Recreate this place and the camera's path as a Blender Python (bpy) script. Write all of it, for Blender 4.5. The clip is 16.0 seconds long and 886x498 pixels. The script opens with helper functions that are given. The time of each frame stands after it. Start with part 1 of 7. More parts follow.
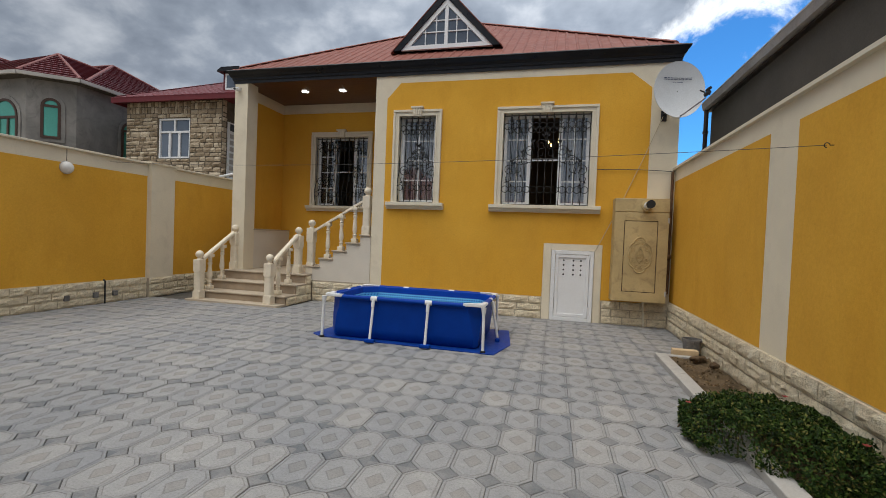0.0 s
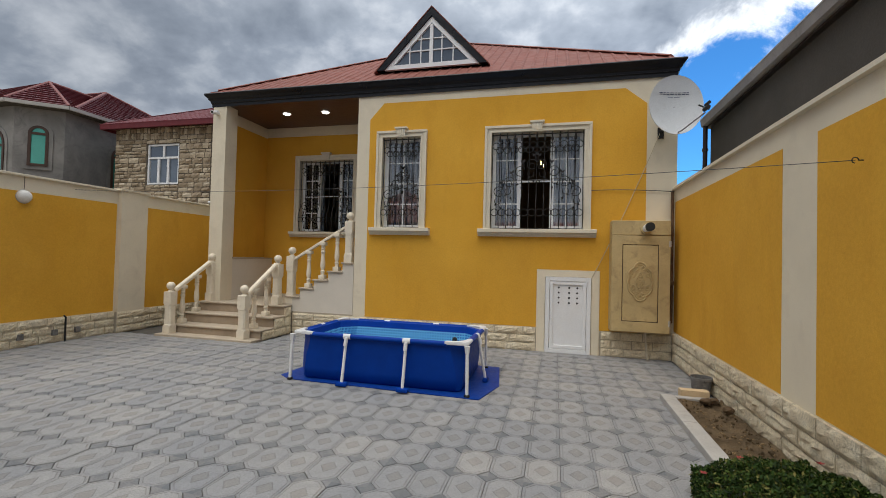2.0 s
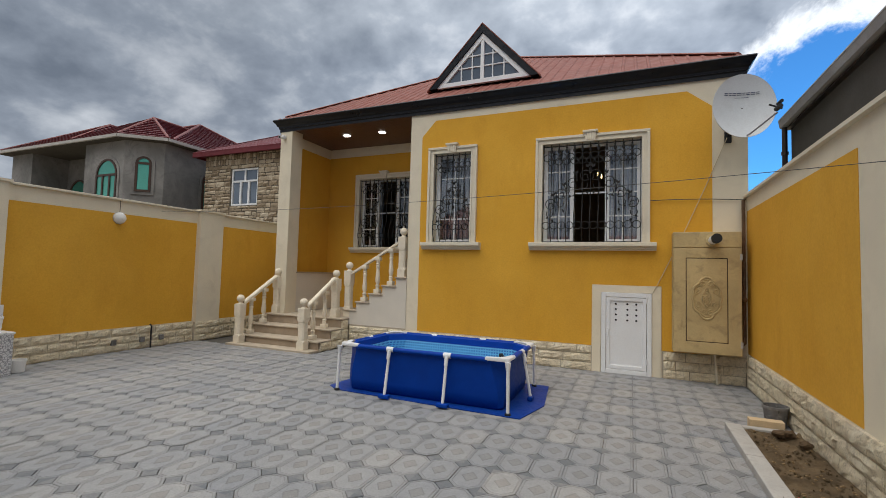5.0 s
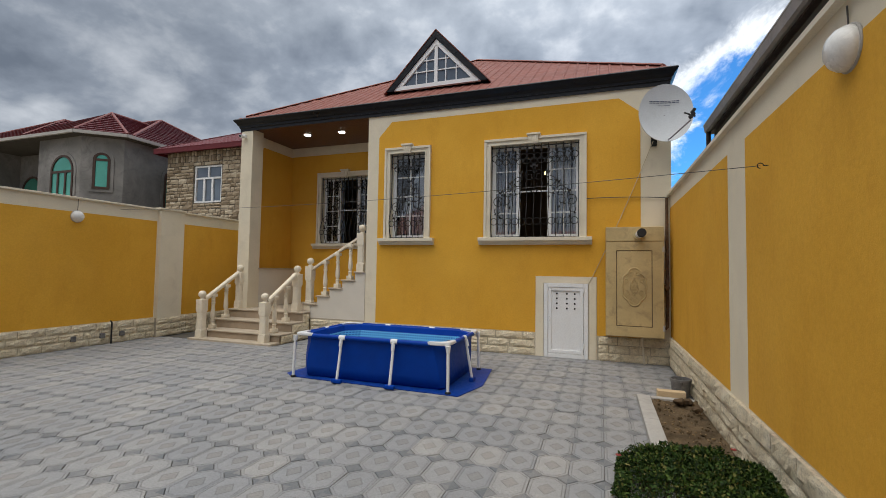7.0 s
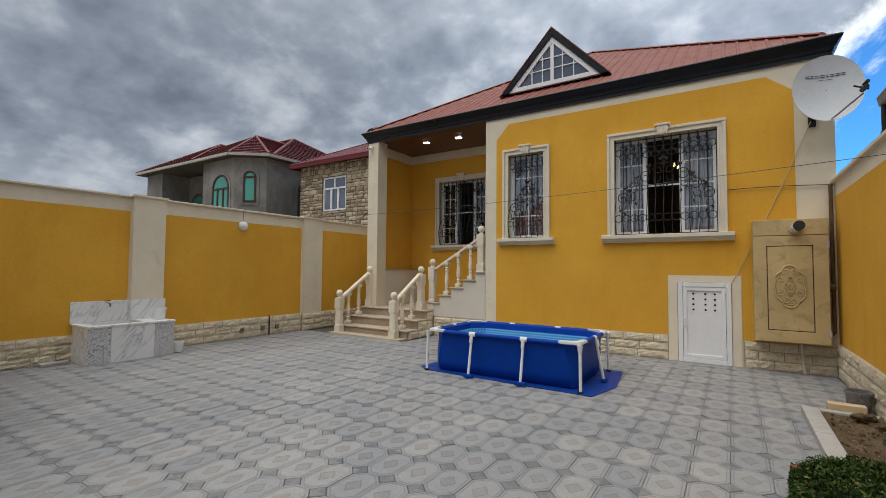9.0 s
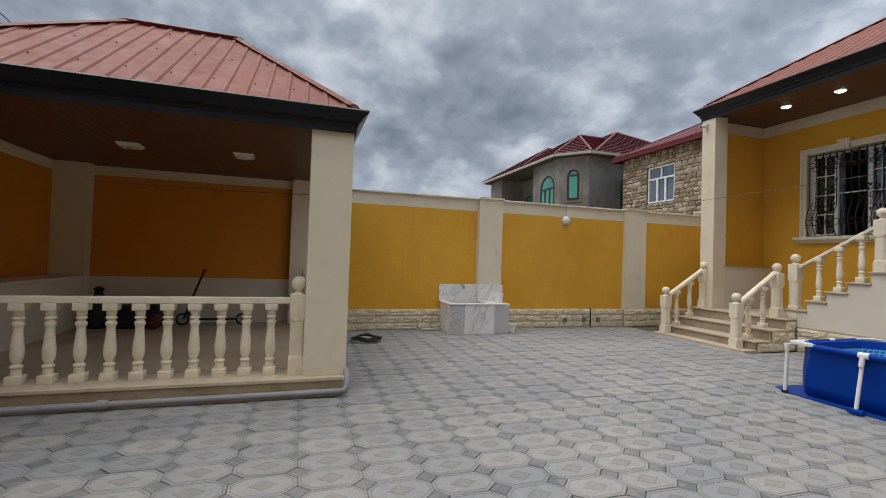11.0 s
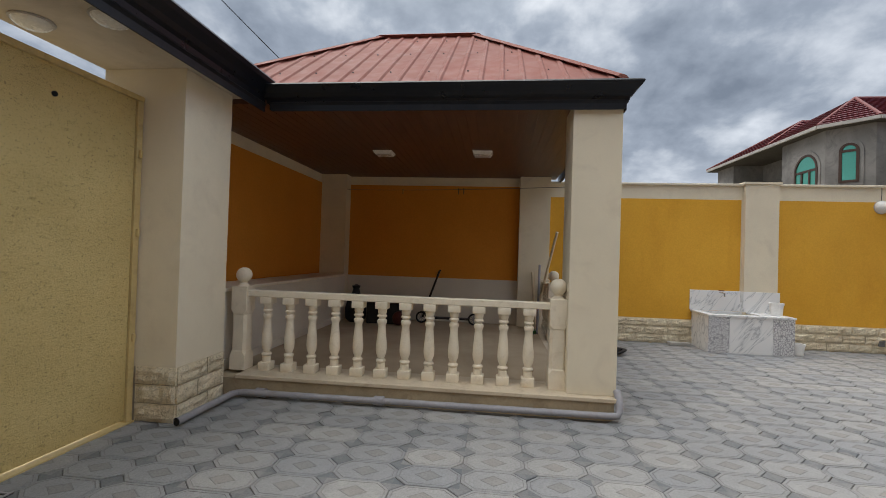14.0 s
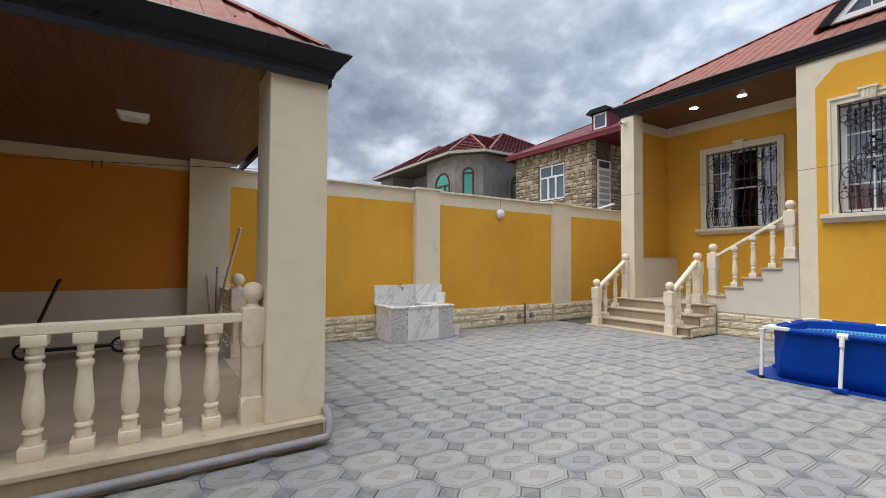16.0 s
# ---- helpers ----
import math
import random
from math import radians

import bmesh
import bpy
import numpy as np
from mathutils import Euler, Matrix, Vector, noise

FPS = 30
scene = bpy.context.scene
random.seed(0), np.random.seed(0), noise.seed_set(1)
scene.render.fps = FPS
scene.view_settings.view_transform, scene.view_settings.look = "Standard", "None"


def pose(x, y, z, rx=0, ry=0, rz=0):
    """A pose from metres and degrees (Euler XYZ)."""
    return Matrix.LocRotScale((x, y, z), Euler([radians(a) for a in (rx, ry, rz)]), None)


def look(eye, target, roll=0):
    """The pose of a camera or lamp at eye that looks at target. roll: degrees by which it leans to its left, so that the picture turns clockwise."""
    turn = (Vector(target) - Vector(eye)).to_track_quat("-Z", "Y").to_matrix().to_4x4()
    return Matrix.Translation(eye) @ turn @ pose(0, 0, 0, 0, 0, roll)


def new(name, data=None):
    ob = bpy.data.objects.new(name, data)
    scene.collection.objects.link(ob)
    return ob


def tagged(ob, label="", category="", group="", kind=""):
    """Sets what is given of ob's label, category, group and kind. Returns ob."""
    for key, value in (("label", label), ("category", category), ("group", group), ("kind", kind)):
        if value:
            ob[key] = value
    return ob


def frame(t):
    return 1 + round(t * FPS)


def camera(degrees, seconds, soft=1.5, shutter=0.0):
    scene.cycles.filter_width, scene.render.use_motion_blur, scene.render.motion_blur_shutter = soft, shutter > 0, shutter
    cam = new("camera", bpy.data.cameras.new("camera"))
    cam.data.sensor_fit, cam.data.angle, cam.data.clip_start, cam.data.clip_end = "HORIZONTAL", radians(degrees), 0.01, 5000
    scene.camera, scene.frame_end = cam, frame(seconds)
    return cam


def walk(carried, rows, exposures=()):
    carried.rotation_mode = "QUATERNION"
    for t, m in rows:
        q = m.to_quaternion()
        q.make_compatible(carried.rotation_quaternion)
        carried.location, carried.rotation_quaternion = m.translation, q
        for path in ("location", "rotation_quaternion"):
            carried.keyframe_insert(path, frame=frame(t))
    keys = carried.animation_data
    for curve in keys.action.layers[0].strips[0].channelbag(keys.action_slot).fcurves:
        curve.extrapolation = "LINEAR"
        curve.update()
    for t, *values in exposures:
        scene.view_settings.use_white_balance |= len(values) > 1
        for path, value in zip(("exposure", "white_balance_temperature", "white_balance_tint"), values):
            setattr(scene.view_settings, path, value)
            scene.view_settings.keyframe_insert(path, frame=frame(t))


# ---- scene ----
cam = camera(89.4, 16.0, soft=0.85)
PATH = [
    (0, (0.165, 0.174, 1.411), (-0.313, 2.116, 1.363), 2.3),
    (0.5, (0.187, 0.305, 1.441), (-0.302, 2.244, 1.427), 2.1),
    (1, (0.268, 0.459, 1.425), (-0.228, 2.397, 1.425), 2.0),
    (1.5, (0.301, 0.575, 1.479), (-0.192, 2.514, 1.494), 1.7),
    (2, (0.288, 0.76, 1.527), (-0.198, 2.699, 1.573), 1.5),
    (2.5, (0.29, 0.916, 1.532), (-0.193, 2.856, 1.608), 1.3),
    (3, (0.357, 1.016, 1.519), (-0.186, 2.939, 1.605), 1.3),
    (3.5, (0.473, 1.093, 1.519), (-0.238, 2.959, 1.624), 1.6),
    (3.7, (0.471, 1.086, 1.522), (-0.31, 2.924, 1.63), 1.7),
    (5.8, (0.797, 0.749, 1.501), (0.034, 2.595, 1.608), 1.1),
    (6, (0.867, 0.725, 1.492), (0.125, 2.579, 1.598), 1.0),
    (6.5, (1.045, 0.635, 1.477), (0.355, 2.51, 1.572), 0.9),
    (7, (1.088, 0.568, 1.481), (0.422, 2.452, 1.574), 0.9),
    (7.5, (1.018, 0.472, 1.486), (0.356, 2.357, 1.586), 0.8),
    (8, (0.948, 0.328, 1.481), (0.217, 2.187, 1.578), 0.9),
    (8.2, (0.937, 0.285, 1.484), (0.153, 2.122, 1.577), 0.7),
    (10.3, (0.851, 0.366, 1.401), (-0.833, 1.442, 1.479), 1.5),
    (10.5, (0.858, 0.377, 1.403), (-0.907, 1.317, 1.472), 1.6),
    (11, (0.874, 0.366, 1.389), (-1.033, 0.967, 1.436), 1.9),
    (11.5, (0.856, 0.307, 1.384), (-1.116, 0.638, 1.412), 1.9),
    (12, (0.798, 0.17, 1.379), (-1.196, 0.326, 1.393), 1.9),
    (12.5, (0.73, -0.026, 1.393), (-1.27, -0.01, 1.406), 2.0),
    (13, (0.64, -0.154, 1.377), (-1.347, -0.378, 1.389), 2.2),
    (13.5, (0.419, -0.207, 1.369), (-1.551, -0.551, 1.381), 2.0),
    (14, (0.201, -0.232, 1.358), (-1.786, -0.462, 1.382), 1.8),
    (14.5, (-0.037, -0.319, 1.337), (-2.029, -0.142, 1.38), 1.2),
    (15, (-0.2, -0.38, 1.338), (-2.113, 0.2, 1.383), 0.9),
    (15.5, (-0.322, -0.371, 1.322), (-2.15, 0.439, 1.378), 0.8),
    (16, (-0.503, -0.281, 1.322), (-2.173, 0.817, 1.379), 0.3),
]
EXPOSURES = [(0, 0.44, 6330, 10), (8.2, 0.44, 6330, 10), (10.5, 0.50, 6200, 10), (11.5, 0.78, 6380, 10), (12.5, 0.90, 6350, 10), (13.5, 0.82, 6350, 10), (14.5, 0.86, 6250, 10), (15, 0.98, 6300, 10), (16, 1.02, 6170, 10)]
walk(cam, [(t, look(eye, target, roll)) for t, eye, target, roll in PATH], EXPOSURES)

# ---- world, sun, exposure ----
SUN_EL, SUN_AZ = 66.0, 200.0
world = bpy.data.worlds.new("world")
scene.world = world
world.use_nodes = True
wn, wl = world.node_tree.nodes, world.node_tree.links
wn.clear()


def wnode(kind, **kw):
    n = wn.new(kind)
    for k, v in kw.items():
        n.inputs[k].default_value = v
    return n


w_out = wn.new("ShaderNodeOutputWorld")
w_bg = wn.new("ShaderNodeBackground")
w_sky = wn.new("ShaderNodeTexSky")
w_sky.sky_type, w_sky.sun_disc = "NISHITA", False
w_sky.sun_elevation, w_sky.sun_rotation = radians(SUN_EL), radians(SUN_AZ)
w_tc = wn.new("ShaderNodeTexCoord")
w_sep = wn.new("ShaderNodeSeparateXYZ")
wl.new(w_tc.outputs["Generated"], w_sep.inputs[0])


def wmath(op, a, b=None):
    n = wn.new("ShaderNodeMath")
    n.operation = op
    for i, v in enumerate((a, b)):
        if v is None:
            continue
        if isinstance(v, (int, float)):
            n.inputs[i].default_value = v
        else:
            wl.new(v, n.inputs[i])
    return n.outputs[0]


zz = wmath("ADD", wmath("MAXIMUM", w_sep.outputs["Z"], 0.0), 0.42)
w_com = wn.new("ShaderNodeCombineXYZ")
wl.new(wmath("DIVIDE", w_sep.outputs["X"], zz), w_com.inputs[0])
wl.new(wmath("DIVIDE", w_sep.outputs["Y"], zz), w_com.inputs[1])
n_big = wnode("ShaderNodeTexNoise", Scale=2.1, Detail=4.0, Roughness=0.5, Distortion=0.0)
n_mid = wnode("ShaderNodeTexNoise", Scale=6.5, Detail=9.0, Roughness=0.54, Distortion=0.12)
n_cov = wnode("ShaderNodeTexNoise", Scale=4.2, Detail=10.0, Roughness=0.66, Distortion=0.5)
for n in (n_big, n_mid, n_cov):
    wl.new(w_com.outputs[0], n.inputs["Vector"])
w_ramp = wn.new("ShaderNodeValToRGB")
els = w_ramp.color_ramp.elements
els[0].position, els[0].color = 0.37, (0.135, 0.160, 0.200, 1)
els[1].position, els[1].color = 0.66, (0.47, 0.495, 0.53, 1)
e = els.new(0.50)
e.color = (0.225, 0.256, 0.303, 1)
wl.new(wmath("ADD", wmath("MULTIPLY", n_big.outputs["Fac"], 0.45), wmath("MULTIPLY", n_mid.outputs["Fac"], 0.55)), w_ramp.inputs["Fac"])
# the cloud cover breaks up towards the north-east
BLUE = Vector((0.36, 0.91, 0.16)).normalized()
w_dot = wn.new("ShaderNodeVectorMath")
w_dot.operation = "DOT_PRODUCT"
w_dot.inputs[1].default_value = BLUE
wl.new(w_tc.outputs["Generated"], w_dot.inputs[0])
w_map = wnode("ShaderNodeMapRange")
w_map.inputs["From Min"].default_value, w_map.inputs["From Max"].default_value = 0.935, 0.975
w_map.inputs["To Min"].default_value, w_map.inputs["To Max"].default_value = 0.0, 0.62
wl.new(w_dot.outputs["Value"], w_map.inputs["Value"])
cover = wmath("SUBTRACT", wmath("ADD", n_cov.outputs["Fac"], 0.32), w_map.outputs[0])
w_cm = wn.new("ShaderNodeMapRange")
w_cm.interpolation_type = "SMOOTHSTEP"
w_cm.inputs["From Min"].default_value, w_cm.inputs["From Max"].default_value = 0.24, 0.44
wl.new(cover, w_cm.inputs["Value"])
w_blue = wn.new("ShaderNodeMixRGB")
w_blue.blend_type = "MULTIPLY"
w_blue.inputs["Fac"].default_value = 1.0
w_blue.inputs["Color2"].default_value = (0.040, 0.103, 0.160, 1)
wl.new(w_sky.outputs[0], w_blue.inputs["Color1"])
# the low sky is paler
w_hz = wnode("ShaderNodeMapRange")
w_hz.inputs["From Min"].default_value, w_hz.inputs["From Max"].default_value = 0.0, 0.22
w_hz.inputs["To Min"].default_value, w_hz.inputs["To Max"].default_value = 0.75, 0.0
wl.new(w_sep.outputs["Z"], w_hz.inputs["Value"])
w_pale = wn.new("ShaderNodeMixRGB")
w_pale.inputs["Color2"].default_value = (0.46, 0.49, 0.53, 1)
wl.new(w_hz.outputs[0], w_pale.inputs["Fac"])
wl.new(w_ramp.outputs["Color"], w_pale.inputs["Color1"])
w_mix = wn.new("ShaderNodeMixRGB")
wl.new(w_cm.outputs[0], w_mix.inputs["Fac"])
wl.new(w_blue.outputs[0], w_mix.inputs["Color1"])
# thin cloud is whiter at its torn edge, and the overcast brightens towards the zenith
w_thin = wn.new("ShaderNodeMapRange")
w_thin.interpolation_type = "SMOOTHSTEP"
w_thin.inputs["From Min"].default_value, w_thin.inputs["From Max"].default_value = 0.34, 0.62
w_thin.inputs["To Min"].default_value, w_thin.inputs["To Max"].default_value = 0.9, 0.0
wl.new(cover, w_thin.inputs["Value"])
w_edge = wn.new("ShaderNodeMixRGB")
w_edge.inputs["Color2"].default_value = (0.70, 0.72, 0.74, 1)
wl.new(w_thin.outputs[0], w_edge.inputs["Fac"])
wl.new(w_pale.outputs[0], w_edge.inputs["Color1"])
w_zen = wn.new("ShaderNodeMapRange")
w_zen.inputs["From Min"].default_value, w_zen.inputs["From Max"].default_value = 0.42, 1.0
wl.new(w_sep.outputs["Z"], w_zen.inputs["Value"])
w_top = wn.new("ShaderNodeMixRGB")
w_top.inputs["Color1"].default_value, w_top.inputs["Color2"].default_value = (1, 1, 1, 1), (3.8, 3.5, 3.05, 1)
wl.new(w_zen.outputs[0], w_top.inputs["Fac"])
# the overcast is thinner and brighter round the break
w_near = wnode("ShaderNodeMapRange")
w_near.inputs["From Min"].default_value, w_near.inputs["From Max"].default_value = 0.35, 0.95
w_near.inputs["To Min"].default_value, w_near.inputs["To Max"].default_value = 0.87, 1.45
wl.new(w_dot.outputs["Value"], w_near.inputs["Value"])
w_gain = wn.new("ShaderNodeVectorMath")
w_gain.operation = "MULTIPLY"
w_thinner = wn.new("ShaderNodeVectorMath")
w_thinner.operation = "SCALE"
wl.new(w_edge.outputs[0], w_thinner.inputs[0])
wl.new(w_near.outputs[0], w_thinner.inputs["Scale"])
wl.new(w_thinner.outputs[0], w_gain.inputs[0])
wl.new(w_top.outputs[0], w_gain.inputs[1])
wl.new(w_gain.outputs[0], w_mix.inputs["Color2"])
wl.new(w_mix.outputs[0], w_bg.inputs["Color"])
w_bg.inputs["Strength"].default_value = 1.0
wl.new(w_bg.outputs[0], w_out.inputs["Surface"])

sun = new("sun", bpy.data.lights.new("sun", "SUN"))
sun.data.energy, sun.data.angle, sun.data.color = 1.45, radians(60), (1.0, 0.94, 0.85)
SUN_DIR = Vector((math.sin(radians(SUN_AZ)) * math.cos(radians(SUN_EL)), math.cos(radians(SUN_AZ)) * math.cos(radians(SUN_EL)), math.sin(radians(SUN_EL))))
sun.matrix_world = look(SUN_DIR * 60, (0, 0, 0))

# ---- materials ----


class Nodes:
    """Short hand for a node material."""

    def __init__(self, name):
        self.m = bpy.data.materials.new(name)
        self.m.use_nodes = True
        self.t = self.m.node_tree
        self.n, self.l = self.t.nodes, self.t.links
        self.b = self.n["Principled BSDF"]
        self.pos = self.n.new("ShaderNodeNewGeometry").outputs["Position"]

    def put(self, socket, v):
        if isinstance(v, bpy.types.NodeSocket):
            self.l.new(v, socket)
        else:
            socket.default_value = v

    def noise(self, scale, detail=4.0, rough=0.55, vec=None, dist=0.0, stretch=None):
        n = self.n.new("ShaderNodeTexNoise")
        v = vec or self.pos
        if stretch:
            mp = self.n.new("ShaderNodeMapping")
            mp.inputs["Scale"].default_value = stretch
            self.l.new(v, mp.inputs["Vector"])
            v = mp.outputs[0]
        self.l.new(v, n.inputs["Vector"])
        n.inputs["Scale"].default_value, n.inputs["Detail"].default_value = scale, detail
        n.inputs["Roughness"].default_value, n.inputs["Distortion"].default_value = rough, dist
        return n.outputs["Fac"]

    def ramp(self, fac, *stops):
        r = self.n.new("ShaderNodeValToRGB")
        el = r.color_ramp.elements
        while len(el) < len(stops):
            el.new(0.5)
        for k, (p, c) in zip(el, stops):
            k.position, k.color = p, (*c, 1) if len(c) == 3 else c
        self.put(r.inputs["Fac"], fac)
        return r.outputs["Color"]

    def mix(self, fac, a, b, kind="MIX"):
        x = self.n.new("ShaderNodeMixRGB")
        x.blend_type = kind
        for s, v in zip(("Fac", "Color1", "Color2"), (fac, a, b)):
            self.put(x.inputs[s], (*v, 1) if isinstance(v, tuple) and len(v) == 3 else v)
        return x.outputs[0]

    def math(self, op, a, b=0.0):
        x = self.n.new("ShaderNodeMath")
        x.operation = op
        self.put(x.inputs[0], a)
        self.put(x.inputs[1], b)
        return x.outputs[0]

    def rng(self, v, a, b, c, d):
        x = self.n.new("ShaderNodeMapRange")
        self.put(x.inputs["Value"], v)
        for s, k in zip(("From Min", "From Max", "To Min", "To Max"), (a, b, c, d)):
            x.inputs[s].default_value = k
        return x.outputs[0]

    def bump(self, height, strength=0.3, dist=0.01):
        x = self.n.new("ShaderNodeBump")
        x.inputs["Strength"].default_value, x.inputs["Distance"].default_value = strength, dist
        self.put(x.inputs["Height"], height)
        self.l.new(x.outputs[0], self.b.inputs["Normal"])

    def done(self, color, rough=0.7, metal=0.0, spec=0.5):
        self.put(self.b.inputs["Base Color"], (*color, 1) if isinstance(color, tuple) and len(color) == 3 else color)
        self.put(self.b.inputs["Roughness"], rough)
        self.b.inputs["Metallic"].default_value = metal
        self.b.inputs["Specular IOR Level"].default_value = spec
        return self.m


def shade(c, k):
    return tuple(min(1, v * k) for v in c)


def paint(name, c, rough=0.75, vary=0.12, scale=1.3, grain=90, bump=0.25, dist=0.004, spec=0.3, metal=0.0, dirt=None, dirt_amount=0.35):
    """Painted or plain surface: broad blotches, fine grain, slight relief, optional blotchy dirt."""
    k = Nodes(name)
    col = k.ramp(k.noise(scale, 5), (0.3, shade(c, 1 - vary)), (0.7, shade(c, 1 + vary)))
    fine = k.noise(grain, 3, 0.6)
    col = k.mix(0.5, col, k.ramp(fine, (0.3, (0.82, 0.82, 0.82)), (0.7, (1.1, 1.1, 1.1))), "MULTIPLY")
    if dirt:
        spots = k.rng(k.noise(scale * 3.1, 7, 0.65, dist=0.6), 0.52, 0.75, 0.0, dirt_amount)
        col = k.mix(spots, col, dirt)
    k.bump(fine, bump, dist)
    return k.done(col, k.rng(k.noise(scale * 5, 3), 0.3, 0.7, rough - 0.07, rough + 0.07), metal, spec)


M = {}
# plasters
k = Nodes("ochre_plaster")
col = k.ramp(k.noise(0.9, 6, 0.6), (0.3, (0.66, 0.345, 0.035)), (0.7, (0.75, 0.41, 0.05)))
col = k.mix(k.rng(k.noise(2.2, 7, 0.7, stretch=(1, 1, 0.35)), 0.52, 0.75, 0, 0.55), col, (0.58, 0.29, 0.03))
col = k.mix(k.rng(k.noise(7, 6, 0.7), 0.63, 0.8, 0, 0.25), col, (0.74, 0.46, 0.11))
col = k.mix(k.rng(k.noise(13, 8, 0.78, dist=0.5), 0.60, 0.70, 0, 0.38), col, (0.47, 0.225, 0.028))
col = k.mix(k.rng(k.noise(0.7, 5, 0.6, stretch=(1, 1, 0.5)), 0.5, 0.7, 0, 0.30), col, (0.60, 0.335, 0.055))
fine = k.noise(38, 5, 0.65)
col = k.mix(0.5, col, k.ramp(fine, (0.3, (0.86, 0.85, 0.82)), (0.7, (1.08, 1.08, 1.08))), "MULTIPLY")
k.bump(k.mix(0.5, fine, k.noise(130, 2)), 0.45, 0.006)
M["ochre"] = k.done(col, 0.85, 0, 0.2)
# The yard ochre, with the shelter's deeper shaded tone put into its colour.
k = Nodes("shaded_ochre_plaster")
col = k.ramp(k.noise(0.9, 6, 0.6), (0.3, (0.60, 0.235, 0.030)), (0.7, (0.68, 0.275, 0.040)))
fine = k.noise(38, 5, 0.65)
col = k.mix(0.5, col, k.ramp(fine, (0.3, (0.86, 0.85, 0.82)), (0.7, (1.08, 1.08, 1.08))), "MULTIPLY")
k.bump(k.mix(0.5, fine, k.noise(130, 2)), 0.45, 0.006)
M["ochre_shaded"] = k.done(col, 0.85, 0, 0.2)
M["cream"] = paint("cream_plaster", (0.74, 0.665, 0.515), 0.8, 0.07, 1.1, 220, 0.3, 0.002, 0.25, dirt=(0.50, 0.43, 0.33), dirt_amount=0.32)
M["cream_trim"] = paint("cream_moulding", (0.71, 0.645, 0.51), 0.65, 0.05, 3, 80, 0.2, 0.003, 0.3, dirt=(0.5, 0.45, 0.36), dirt_amount=0.2)
M["dado"] = paint("grey_cream_dado", (0.66, 0.61, 0.53), 0.8, 0.06, 1.5, 70, 0.3, 0.003, 0.25)
M["baluster"] = paint("cast_stone_cream", (0.77, 0.69, 0.55), 0.6, 0.06, 4, 260, 0.2, 0.0015, 0.35, dirt=(0.46, 0.37, 0.26), dirt_amount=0.4)
M["tread"] = paint("limestone_tread", (0.46, 0.39, 0.30), 0.6, 0.10, 5, 140, 0.2, 0.002, 0.35, dirt=(0.33, 0.26, 0.18), dirt_amount=0.35)
M["riser"] = paint("limestone_riser", (0.36, 0.285, 0.205), 0.7, 0.12, 5, 120, 0.25, 0.002, 0.3, dirt=(0.26, 0.19, 0.13), dirt_amount=0.35)
k = Nodes("rock_faced_stone")
inf = k.n.new("ShaderNodeObjectInfo")
col = k.ramp(k.noise(6, 7, 0.65), (0.28, (0.60, 0.50, 0.345)), (0.5, (0.76, 0.66, 0.48)), (0.75, (0.84, 0.78, 0.63)))
col = k.mix(k.rng(inf.outputs["Random"], 0, 1, 0, 0.22), col, (0.80, 0.72, 0.52))
col = k.mix(k.rng(k.noise(2.5, 8, 0.7, dist=0.8), 0.54, 0.72, 0, 0.6), col, (0.42, 0.35, 0.25))
crk = k.math("ABSOLUTE", k.math("SUBTRACT", k.noise(9, 6, 0.7, dist=1.4), 0.5))
col = k.mix(k.rng(crk, 0.0, 0.018, 0.65, 0), col, (0.20, 0.165, 0.12))
col = k.mix(k.rng(k.noise(30, 5, 0.75), 0.63, 0.70, 0, 0.6), col, (0.27, 0.23, 0.17))
k.bump(k.mix(0.5, k.noise(22, 8, 0.75), k.noise(70, 4, 0.7)), 1.0, 0.03)
M["rock"] = k.done(col, 0.85, 0, 0.2)
M["mortar"] = paint("dirty_mortar", (0.40, 0.35, 0.27), 0.9, 0.15, 4, 70, 0.4, 0.004, 0.15, dirt=(0.2, 0.17, 0.13))


